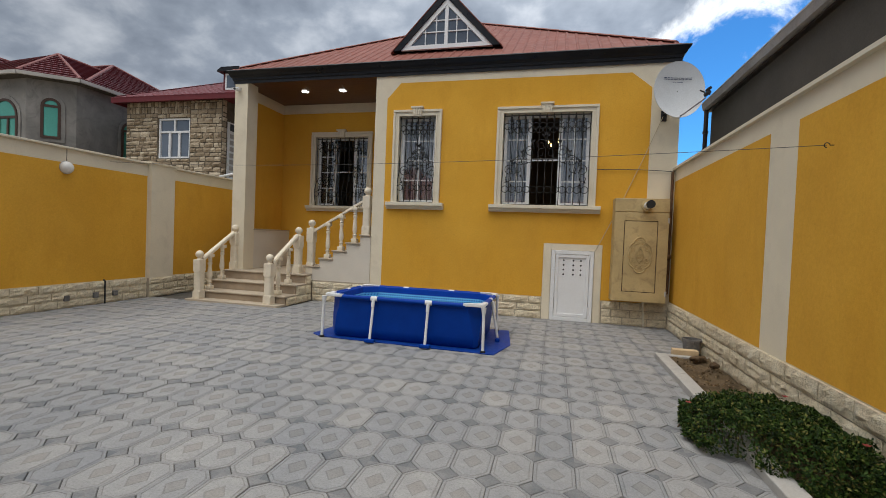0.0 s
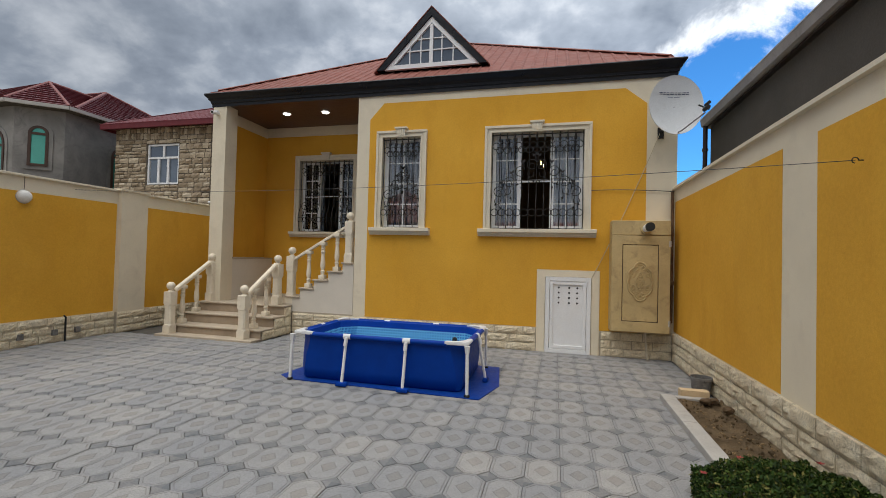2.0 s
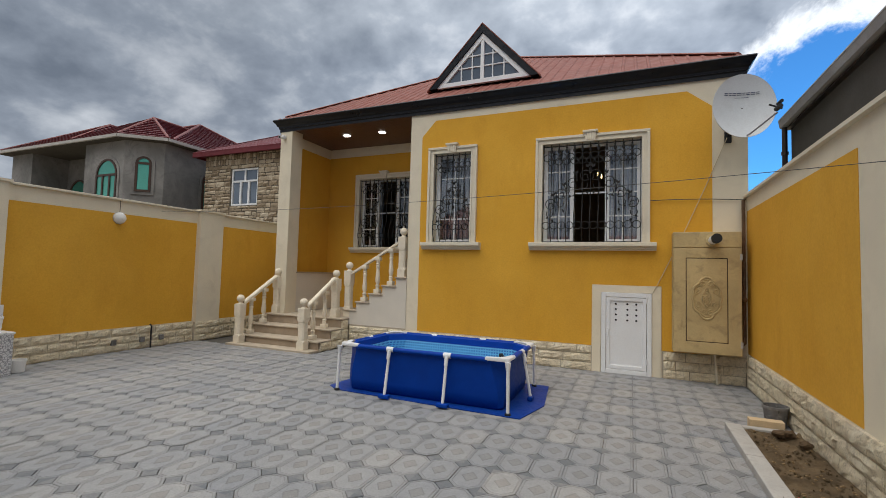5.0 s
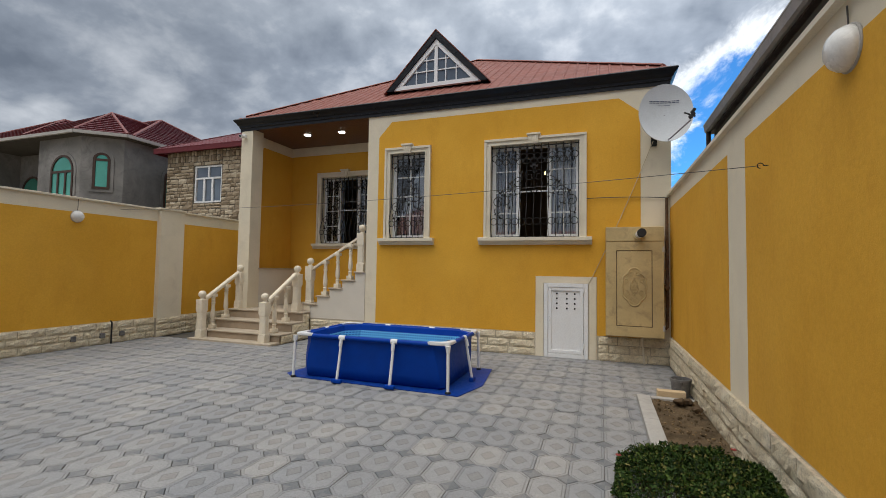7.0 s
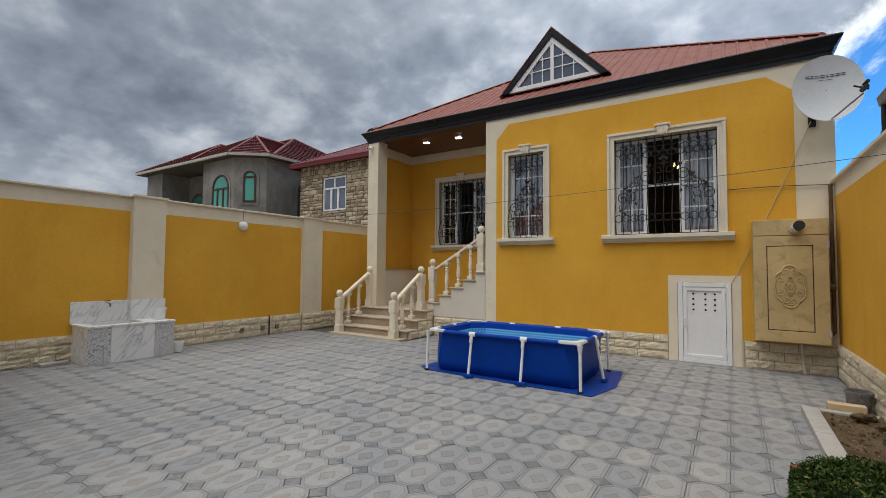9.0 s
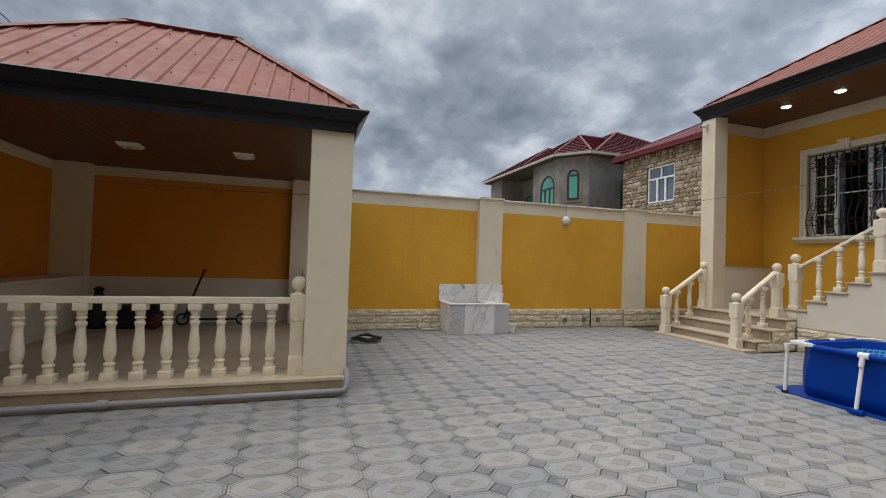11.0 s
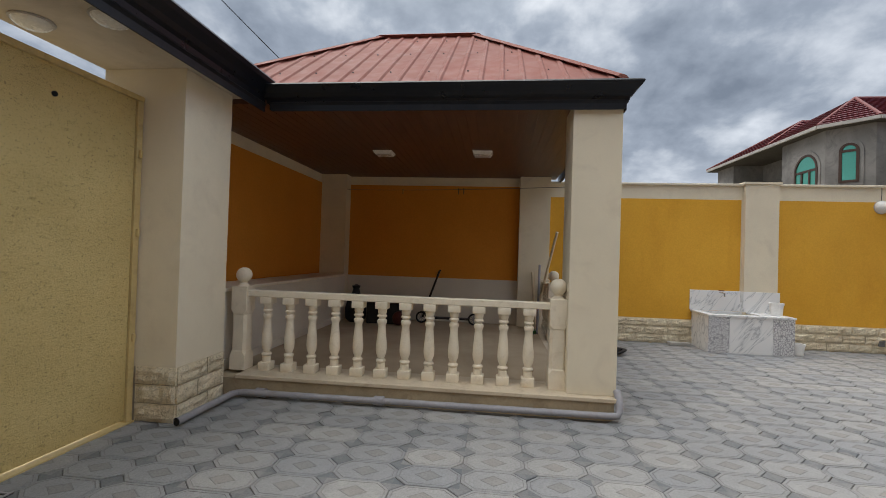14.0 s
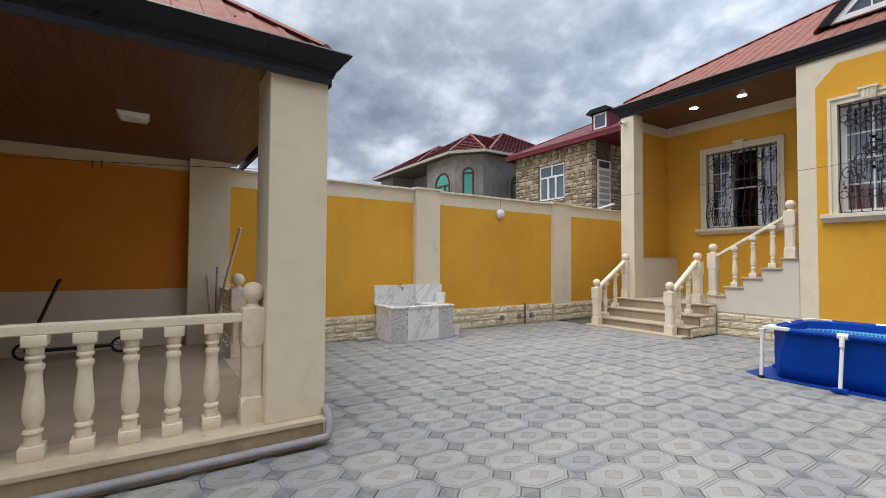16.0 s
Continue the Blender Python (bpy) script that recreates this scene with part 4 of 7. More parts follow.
# plastered cheek of the upper flight
pts = [(-4.74, 0.43), (-3.432, 0.43), (-3.432, LZ + 0.173 * 5 - 0.031)]
for i in range(4, -1, -1):
    xa = -4.86 + 0.30 * i
    pts += [(xa, LZ + 0.173 * (i + 1) - 0.031), (xa, LZ + 0.173 * i - 0.031)]
pts = pts[:-1] + [(-4.86, 0.43)] if pts[-1][1] < 0.43 else pts + [(-4.86, 0.43)]
pts = pts[1:]
part("cheek", prism(B(), pts, "y", FY - 0.012, FY + 0.05), M["dado"], stairs, "grey-cream plastered stair cheek")
part("cheek_foot", box(B(), -4.72, -3.43, FY - 0.02, FY, 0, 0.43), M["mortar"], stairs)
rock_course(stairs, (-4.725, 7.74), (-4.725, 8.60), 0, 0.155, 1, 0.4)
rock_course(stairs, (-4.725, 8.08), (-4.725, 8.60), 0.155, 0.34, 1, 0.3)
rock_course(stairs, (-4.725, 8.40), (-4.725, 8.60), 0.34, 0.52, 1, 0.3)

# balustrades

def baluster_mesh(h, r=0.052):
    """A turned baluster with square foot and head, h high, on its own origin."""
    bm = B()
    k_ = h / 0.76
    box(bm, -0.058, 0.058, -0.058, 0.058, 0, 0.085 * k_, 0.005)
    box(bm, -0.058, 0.058, -0.058, 0.058, h - 0.07 * k_, h, 0.005)
    pr = [(0.046, 0.08), (0.046, 0.135), (0.038, 0.142), (0.050, 0.152), (0.055, 0.165), (0.050, 0.178), (0.034, 0.186), (0.038, 0.20), (0.054, 0.24),
          (0.058, 0.285), (0.057, 0.33), (0.051, 0.39), (0.044, 0.46), (0.040, 0.51), (0.042, 0.535), (0.050, 0.545), (0.053, 0.565), (0.048, 0.58), (0.036, 0.585),
          (0.036, 0.60), (0.048, 0.606), (0.053, 0.617), (0.048, 0.628), (0.038, 0.634), (0.044, 0.642), (0.048, 0.66), (0.048, 0.69), (0.048, 0.70)]
    lathe(bm, [(a_ * r / 0.052, z * k_) for a_, z in pr], n=14)
    return finish("baluster", bm, M["baluster"], True)


def newel_mesh(h, w=0.16, ball_r=0.075):
    """A square newel post with chamfered shaft, h to its ball's top; the ball is a mesh of its own."""
    bm = B()
    hb = h - 2 * ball_r - 0.03
    a_ = w / 2

    def ring(c, k_, z):
        q = a_ * k_
        return [(-q + c, -q, z), (q - c, -q, z), (q, -q + c, z), (q, q - c, z), (q - c, q, z), (-q + c, q, z), (-q, q - c, z), (-q, -q + c, z)]
    rows = [ring(0.006, 1, 0), ring(0.006, 1, hb * 0.17), ring(0.030, 0.98, hb * 0.215), ring(0.024, 0.90, hb * 0.23), ring(0.024, 0.90, hb * 0.655), ring(0.030, 0.98, hb * 0.67), ring(0.006, 1, hb * 0.715), ring(0.006, 1, hb - 0.008), ring(0.008, 0.95, hb)]
    vs = [[bm.verts.new(p) for p in r] for r in rows]
    for lo, hi in zip(vs, vs[1:]):
        for i in range(8):
            j = (i + 1) % 8
            bm.faces.new((lo[i], lo[j], hi[j], hi[i]))
    bm.faces.new(vs[0][::-1])
    bm.faces.new(vs[-1])
    post = finish("newel", bm, M["baluster"])
    bm = lathe(B(), [(a_ * 0.75, hb - 0.002), (a_ * 0.6, hb + 0.012), (0.034, hb + 0.026)] + [(max(0.004, ball_r * math.sin(radians(t_))), hb + 0.03 + ball_r - ball_r * math.cos(radians(t_))) for t_ in range(28, 181, 14)], n=20)
    return post, finish("ball", bm, M["baluster"], True)


def placed(name, me, parent, at, turn=0.0, label=""):
    top = None
    if isinstance(me, tuple):
        me, top = me
    ob = new(name, me)
    ob.parent = parent
    ob.matrix_basis = pose(*(Vector(at) - ORIGIN[parent.name]), 0, 0, turn)
    ORIGIN[ob.name] = ORIGIN[parent.name]
    if top:
        new("ball", top).parent = ob
    return tagged(ob, label)


def sloped_rail(parent, a_, b_, wd=0.105, th=0.085):
    a_, b_ = Vector(a_), Vector(b_)
    d = (b_ - a_).normalized()
    side = d.cross(Vector((0, 0, 1))).normalized()
    bm = B()
    rows = []
    for e_ in (a_, b_):
        rows.append([bm.verts.new(e_ + side * s + Vector((0, 0, h))) for s, h in ((-wd / 2, 0), (wd / 2, 0), (wd / 2, th * 0.7), (wd / 2 - 0.018, th), (-wd / 2 + 0.018, th), (-wd / 2, th * 0.7))])
    for i in range(6):
        j = (i + 1) % 6
        bm.faces.new((rows[0][i], rows[0][j], rows[1][j], rows[1][i]))
    bm.faces.new(rows[0][::-1])
    bm.faces.new(rows[1])
    return part("handrail", bm, M["baluster"], parent)


NEWEL, NEWEL_T, BAL_S = newel_mesh(0.95), newel_mesh(0.97), baluster_mesh(0.72, 0.043)
for x, tag in ((-6.60, "outer"), (-5.02, "inner")):
    rail = thing("stair_balustrade", (x, 7.60, 0), "cream cast-stone stair balustrade with ball-topped newels", "balustrade", "stair balustrades")
    placed("newel", NEWEL, rail, (x, 7.60, 0.03))
    placed("newel", NEWEL_T, rail, (x, 8.60 if tag == "outer" else 8.56, LZ))
    y2 = 8.60 if tag == "outer" else 8.56
    sloped_rail(rail, (x, 7.66, 0.765), (x, y2 - 0.07, LZ + 0.745), 0.092, 0.075)
    for y, z in ((7.88, RISE), (8.22, 2 * RISE)):
        placed("baluster", BAL_S, rail, (x, y, z))
rail = thing("stair_balustrade", (-4.83, FY + 0.04, LZ), "cream cast-stone balustrade climbing the upper flight", "balustrade", "stair balustrades")
placed("newel", newel_mesh(1.12), rail, (-4.80, FY + 0.06, LZ + 0.02))
placed("newel", newel_mesh(0.97), rail, (-3.56, FY + 0.06, LZ + 0.865))
sloped_rail(rail, (-4.73, FY + 0.06, LZ + 0.88), (-3.63, FY + 0.06, LZ + 0.865 + 0.665), 0.080, 0.055)
BAL_U = baluster_mesh(0.73, 0.042)
for i in (1, 2, 3):
    placed("baluster", BAL_U, rail, (-4.72 + 0.30 * i, FY + 0.06, LZ + 0.173 * (i + 1)))

# shelter in the corner
GX1, GYN = -3.76, 0.80
PZ = 0.18
bm = box(B(), LX, GX1 + 0.010, -3.32, GYN + 0.010, -0.05, PZ - 0.035)
solid("floor_shelter_base", bm, M["plinth_edge"], "stained concrete plinth of the shelter", "plinth", kind="structure")
bm = box(B(), GX1 - 0.40, GX1 + 0.03, -2.60, GYN + 0.03, PZ - 0.035, PZ, 0.006)
box(bm, LX + 0.0, GX1 - 0.40, GYN - 0.33, GYN + 0.03, PZ - 0.035, PZ, 0.006)
solid("trim_shelter_edge", bm, M["edging"], "cream stone edging slab", "edging", kind="structure")
solid("floor_shelter", box(B(), LX, GX1 - 0.40, -3.32, GYN - 0.33, PZ - 0.035, PZ - 0.003), M["screed"], "dusty brown screed floor of the shelter", "floor", kind="structure")
CEIL = 2.72
bm = box(B(), LX - 0.1, GX1 - 0.006, -3.4, GYN - 0.006, CEIL + 0.005, CEIL + 0.06)
y = -3.35
while y < GYN - 0.03:
    box(bm, LX - 0.1, GX1 - 0.008, y, min(y + 0.096, GYN - 0.008), CEIL, CEIL + 0.006)
    y += 0.1
solid("ceiling_shelter", bm, M["lining"], "brown tongue-and-groove shelter ceiling", "ceiling", kind="structure")
solid("column_shelter", box(B(), -4.22, -3.81, 0.42, 0.84, PZ, CEIL, 0.006), M["cream"], "square cream plastered shelter column", "column", kind="structure")
bm = box(B(), LX, -7.50, 0.17, 0.68, PZ - 0.03, CEIL)
solid("trim_shelter_pilaster", bm, M["cream"], "cream plastered pilaster at the shelter's back", "pilaster", kind="structure")
bm = box(B(), LX, -7.44, -3.32, -2.86, PZ - 0.03, CEIL)
solid("trim_corner_pilaster", bm, M["cream"], "cream plastered corner pilaster in the shelter", "pilaster", kind="structure")
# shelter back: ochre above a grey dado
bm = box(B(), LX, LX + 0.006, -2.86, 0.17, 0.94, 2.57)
part("ochre_panel", bm, M["ochre_shaded"], wall_left, "deep ochre panel under the shelter")
part("dado", box(B(), LX, LX + 0.02, -2.86, 0.17, PZ, 0.94), M["dado"], wall_left, "grey-cream dado")
part("ochre_panel", box(B(), LX, LX + 0.005, 0.68, 0.72, 0.42, 2.405), M["ochre"], wall_left)
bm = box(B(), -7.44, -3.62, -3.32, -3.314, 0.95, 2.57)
solid("wall_south_panel", bm, M["ochre_shaded"], "deep ochre panel of the street wall", "wall panel", kind="structure")
bm = box(B(), -7.44, -3.62, -3.314, -2.84, PZ - 0.03, 0.93)
ledge = solid("wall_south_ledge", bm, M["dado"], "grey-cream low ledge wall with stone cap", "ledge", kind="structure")
part("cap", box(B(), -7.44, -3.6, -3.314, -2.81, 0.93, 0.965, 0.005), M["baluster"], ledge)
part("skirting", box(B(), -7.44, -3.7, -2.84, -2.825, PZ - 0.003, 0.26), M["dado"], ledge)
# shelter roof
sroof = hip_roof("roof_shelter", -7.82, -3.73, -3.35, 0.885, CEIL + 0.160, 0.682, 0.19, "brick-red ribbed sheet metal hipped roof of the shelter", M["red_roof"], M["red_roof"], ridge=((-5.72, -1.85), (-5.72, -0.57)))
# screws that hold the shelter's roof sheets
for j, d in enumerate((0.35, 1.05, 1.7)):
    for i in range(11):
        y = -3.2 + 0.38 * i + 0.05 * (j % 2)
        if min(y + 3.35, 0.94 - y) * 1.4 > d:
            lathe_bm = lathe(B(), [(0.008, 0), (0.008, 0.010), (0.003, 0.013)], (-3.73 - d, y, CEIL + 0.160 + 0.700 * d), 6)
            part("roof_screw", lathe_bm, M["dark_plastic"], sroof)
gutter_run(sroof, (GX1 - 0.03, -2.35), (GX1 - 0.03, GYN + 0.03), CEIL - 0.04, (1, 0), 0.84)
gutter_run(sroof, (GX1 - 0.03, GYN + 0.03), (LX - 0.1, GYN + 0.03), CEIL - 0.04, (0, 1), 0.84)

RAIL_X = -3.97
NEWEL_G, BAL_G = newel_mesh(0.99), baluster_mesh(0.71, 0.046)
rail = thing("shelter_balustrade", (RAIL_X, -1.2, PZ), "cream cast-stone balustrade along the shelter's front edge", "balustrade", "shelter balustrades")
placed("newel", NEWEL_G, rail, (RAIL_X, -2.68, PZ))
placed("newel", NEWEL_G, rail, (RAIL_X, 0.355, PZ))
part("handrail", box(B(), RAIL_X - 0.055, RAIL_X + 0.055, -2.61, 0.285, PZ + 0.71, PZ + 0.77, 0.008), M["baluster"], rail)
for i in range(12):
    placed("baluster", BAL_G, rail, (RAIL_X, -2.42 + i * 0.229, PZ))
rail = thing("shelter_balustrade", (-6.9, 0.66, PZ), "cream cast-stone balustrade beside the shelter's entrance", "balustrade", "shelter balustrades")
placed("newel", NEWEL_G, rail, (-6.36, 0.62, PZ))
placed("newel", NEWEL_G, rail, (-7.57, 0.62, PZ))
part("handrail", box(B(), -7.49, -6.43, 0.565, 0.675, PZ + 0.71, PZ + 0.77, 0.008), M["baluster"], rail)
for i in range(4):
    placed("baluster", BAL_G, rail, (-7.30 + i * 0.225, 0.62, PZ))

# gate pillar, canopy and gate
bm = box(B(), -3.58, -2.975, -3.32, -2.625, 0.42, 2.73, 0.004)
pillar = solid("gate_pillar", bm, M["cream"], "cream plastered gate pillar with rock-faced foot", "pillar", kind="structure")
part("base", box(B(), -3.58, -2.985, -3.30, -2.635, -0.02, 0.42), M["mortar"], pillar)
rock_course(pillar, (-2.985, -2.623), (-3.58, -2.623), 0, 0.43, 3, 0.4)
for r in range(3):
    h = 0.43 / 3
    w = 0.30 if r % 2 else 0.34
    for a_, b_ in ((-2.96, -2.96 + w), (-2.96 + w, -2.63)):
        if b_ - a_ > 0.03:
            ob = new("stone_block", ROCK[(r * 2 + (a_ > -3)) % 6])
            ob.matrix_basis = pose(-2.983, a_ + 0.003, r * h + 0.004, 0, 0, 90) @ Matrix.Diagonal((b_ - a_ - 0.006, 1, h - 0.008, 1))
            ob.parent = pillar
bm = box(B(), -3.66, RX, -3.32, -2.46, 2.73, 2.80)
solid("ceiling_canopy", bm, M["concrete"], "stained concrete soffit of the gate canopy", "canopy", kind="structure")
part_roof = thing("roof_canopy", (-0.7, -2.9, 2.8), "brick-red sheet roof of the gate canopy with black gutter", "roof", kind="structure")
bm = prism(B(), [(-2.36, 2.90), (-3.38, 3.265), (-3.38, 3.235), (-2.36, 2.87)], "x", -3.74, RX)
x = -3.6
while x < RX - 0.05:
    prism(bm, [(-2.355, 2.90), (-3.38, 3.267), (-3.38, 3.29), (-2.355, 2.925)], "x", x, x + 0.05)
    x += 0.19
part("roof_sheet", bm, M["red_roof"], part_roof)
part("back_board", box(B(), -3.66, RX, -3.34, -3.32, 2.74, 3.20), M["gutter_lip"], part_roof)
gutter_run(part_roof, (RX - 0.16, -2.46), (GX1 - 0.03, -2.46), CEIL - 0.04, (0, 1), 1.1)

gate = thing("gate", (-0.4, GY, 0), "ochre hammered-metal yard gate with hinged wicket door", "gate")
part("leaf", box(B(), -2.905, -1.66, GY - 0.04, GY, 0.03, 2.46, 0.004), M["gate"], gate, "speckled ochre metal sheet")
leaf2 = part("leaf", box(B(), -1.60, 0.2, GY - 0.04, GY, 0.03, 2.46, 0.004), M["gate"], gate, "speckled ochre metal sheet")
leaf3 = part("leaf", box(B(), 0.24, RX - 0.04, GY - 0.04, GY, 0.03, 2.46, 0.004), M["gate"], gate, "speckled ochre metal sheet")
part("top_rail", box(B(), -2.965, RX - 0.01, GY - 0.05, GY + 0.02, 2.46, 2.50, 0.004), M["gate_frame"], gate)
part("stile", box(B(), -2.965, -2.91, GY - 0.05, GY + 0.015, 0.0, 2.46, 0.003), M["gate_frame"], gate)
part("stile", box(B(), -1.655, -1.605, GY - 0.04, GY + 0.012, 0.03, 2.46, 0.003), M["gate_frame"], gate)
part("drop_bolt", tube(B(), [(-1.645, GY + 0.03, 2.46), (-1.645, GY + 0.03, 1.53), (-1.66, GY + 0.045, 1.52), (-1.80, GY + 0.05, 1.515)], 0.011, 8), M["gate_frame"], gate, "long painted bolt rod")
part("drop_bolt", tube(B(), [(-1.645, GY + 0.03, 0.06), (-1.645, GY + 0.03, 0.27), (-1.66, GY + 0.045, 0.285), (-1.80, GY + 0.05, 0.31)], 0.011, 8), M["gate_frame"], gate, "long painted bolt rod")
part("handle", tube(B(), [(-1.655, GY + 0.0, 1.24), (-1.655, GY + 0.05, 1.22), (-1.655, GY + 0.05, 1.10), (-1.655, GY, 1.08)], 0.009, 8), M["gate_frame"], gate)
# Dark stain on the gate sheet, built as a small black disc.
part("bolt_hole", lathe(B(), [(0.018, 0), (0.018, 0.01), (0.004, 0.012)], (-2.27, GY, 2.28), 8, Matrix.Rotation(radians(-90), 3, "X")), M["hole"], gate)
for z in (0.62, 1.42, 2.02):
    part("hinge_pin", lathe(B(), [(0.012, 0), (0.014, 0.03), (0.012, 0.06)], (-2.935, GY + 0.028, z), 8), M["gate_frame"], gate)
part("threshold", box(B(), -2.965, RX, GY - 0.08, GY + 0.035, -0.02, 0.009), M["gate_frame"], gate)
grate = thing("drain_grate", (-1.6, -2.83, 0), "grey slotted drain grate set in the paving", "drain")
bm = box(B(), -1.95, -0.6, -2.895, -2.885, -0.01, 0.010)
box(bm, -1.95, -0.6, -2.775, -2.765, -0.01, 0.010)
part("grate_frame", bm, M["grey_pvc"], grate)
x = -1.94
while x < -0.6:
    part("bar", box(B(), x, x + 0.014, -2.885, -2.775, -0.01, 0.0095), M["grey_pvc"], grate)
    x += 0.034
# Black sheet above the paving, painted as the shade between the bars.
part("trough", box(B(), -1.95, -0.6, -2.895, -2.765, -0.011, 0.004), M["hole"], grate)

for x in (-2.24, -0.6, 1.0):
    for y in (-2.58,) if x > -2 else (-2.58, -3.12):
        lamp = thing("canopy_lamp", (x, y, 2.73), "white round ceiling lamp under the gate canopy", "ceiling lamp", "canopy lamps")
        part("diffuser", lathe(B(), [(0.004, -0.055), (0.06, -0.05), (0.09, -0.035), (0.105, -0.015), (0.105, 0.0)], (x, y, 2.73), 24), M["lamp_glass"], lamp, "white opal glass", True)
        part("rim", lathe(B(), [(0.115, -0.012), (0.118, -0.006), (0.115, 0.0)], (x, y, 2.73), 24), M["eave_board"], lamp)

for y in (-1.76, -0.43):
    lamp = thing("panel_lamp", (-5.72, y, CEIL), "white square surface lamp on the brown ceiling", "ceiling lamp", "shelter lamps")
    bm = B()
    s0, s1 = 0.13, 0.10
    lo = [bm.verts.new((-5.72 + a_ * s1, y + b_ * s1, CEIL - 0.045)) for a_, b_ in ((-1, -1), (1, -1), (1, 1), (-1, 1))]
    hi = [bm.verts.new((-5.72 + a_ * s0, y + b_ * s0, CEIL - 0.003)) for a_, b_ in ((-1, -1), (1, -1), (1, 1), (-1, 1))]
    bm.faces.new(lo)
    bm.faces.new(hi[::-1])
    for i in range(4):
        j = (i + 1) % 4
        bm.faces.new((lo[i], hi[i], hi[j], lo[j]))
    part("housing", bm, M["lamp_glass"], lamp)
for x, y in ((-5.47, 9.36), (-4.56, 9.40)):
    lamp = thing("downlight", (x, y, 4.62), "lit white recessed downlight in the porch ceiling", "downlight", "porch downlights")
    part("lens", lathe(B(), [(0.075, -0.012), (0.078, 0.0), (0.078, 0.004)], (x, y, 4.623), 20), M["spot"], lamp, "glowing white lens")
    part("bezel", lathe(B(), [(0.085, -0.004), (0.095, 0.0), (0.095, 0.004)], (x, y, 4.622), 20), M["pvc"], lamp)

# ---- windows ----


def moulding(parent, x0, x1, z0, z1, y, wd=0.12):
    """Cream window surround of two stepped bands on both sides and the top."""
    for nm, bx in (("jamb", (x0 - wd, x0, z0, z1)), ("jamb", (x1, x1 + wd, z0, z1)), ("head", (x0 - wd, x1 + wd, z1, z1 + wd))):
        bm = B()
        a_, b_, c, d = bx
        box(bm, a_, b_, y - 0.035, y + 0.02, c, d, 0.006)
        if nm == "jamb":
            o = (a_, a_ + 0.045) if a_ < x0 else (b_ - 0.045, b_)
            i_ = (b_ - 0.03, b_) if a_ < x0 else (a_, a_ + 0.03)
            box(bm, *o, y - 0.060, y - 0.034, c, d + 0.07, 0.005)
            box(bm, *i_, y - 0.045, y - 0.034, c, d, 0.004)
        else:
            box(bm, a_, b_, y - 0.0605, y - 0.034, d - 0.045, d, 0.005)
            box(bm, x0, x1, y - 0.0455, y - 0.034, c, c + 0.03, 0.004)
        part(nm, bm, M["cream_trim"], parent)
    bm = prism(B(), [(y + 0.02, z0 - 0.13), (y + 0.02, z0), (y - 0.12, z0), (y - 0.125, z0 - 0.005), (y - 0.125, z0 - 0.06), (y - 0.085, z0 - 0.062), (y - 0.08, z0 - 0.10), (y - 0.055, z0 - 0.102), (y - 0.052, z0 - 0.13)], "x", x0 - wd - 0.09, x1 + wd + 0.09)
    part("window_sill", bm, M["cream_trim"], parent, "cream moulded sill")
    c = (x0 + x1) / 2
    bm = prism(B(), [(c - 0.075, z1 - 0.01), (c + 0.075, z1 - 0.01), (c + 0.095, z1 + wd + 0.02), (c - 0.095, z1 + wd + 0.02)], "y", y - 0.085, y + 0.01)
    box(bm, c - 0.12, c + 0.12, y - 0.105, y + 0.01, z1 + wd + 0.02, z1 + wd + 0.055, 0.004)
    for o in (-0.045, 0, 0.045):
        box(bm, c + o - 0.011, c + o + 0.011, y - 0.097, y - 0.084, z1 + 0.01, z1 + wd + 0.01, 0.004)
    part("keystone", bm, M["cream_trim"], parent, "cream fluted keystone")


def sash(parent, x0, x1, z0, z1, y, cols, rows, fr=0.068):
    bm = box(B(), x0, x0 + fr, y, y + 0.05, z0, z1)
    box(bm, x1 - fr, x1, y, y + 0.05, z0, z1)
    box(bm, x0 + fr, x1 - fr, y, y + 0.05, z0, z0 + fr)
    box(bm, x0 + fr, x1 - fr, y, y + 0.05, z1 - fr, z1)
    s = part("window_frame", bm, M["pvc"], parent, "white plastic sash")
    bm = B()
    for i in range(1, cols):
        xx = x0 + fr + (x1 - x0 - 2 * fr) * i / cols
        box(bm, xx - 0.011, xx + 0.011, y + 0.012, y + 0.030, z0 + fr, z1 - fr)
    for i in range(1, rows):
        zq = z0 + fr + (z1 - z0 - 2 * fr) * i / rows
        box(bm, x0 + fr, x1 - fr, y + 0.0115, y + 0.0305, zq - 0.011, zq + 0.011)
    if cols > 1 or rows > 1:
        part("glazing_bars", bm, M["pvc"], s)
    p_ = part("pane", box(B(), x0 + fr, x1 - fr, y + 0.034, y + 0.038, z0 + fr, z1 - fr), M["glass"], s)
    p_.visible_shadow = False
    return s


def leaf_shape(bm, at, d, size, y):
    d = Vector((d[0], 0, d[1])).normalized()
    n_ = Vector((-d.z, 0, d.x))
    a_ = Vector((at[0], y, at[1]))
    pts = [a_, a_ + d * size * 0.4 + n_ * size * 0.28, a_ + d * size, a_ + d * size * 0.4 - n_ * size * 0.28]
    f, b_ = [bm.verts.new(p + Vector((0, -0.006, 0))) for p in pts], [bm.verts.new(p + Vector((0, 0.006, 0))) for p in pts]
    bm.faces.new(f)
    bm.faces.new(b_[::-1])
    for i in range(4):
        j = (i + 1) % 4
        bm.faces.new((f[i], b_[i], b_[j], f[j]))


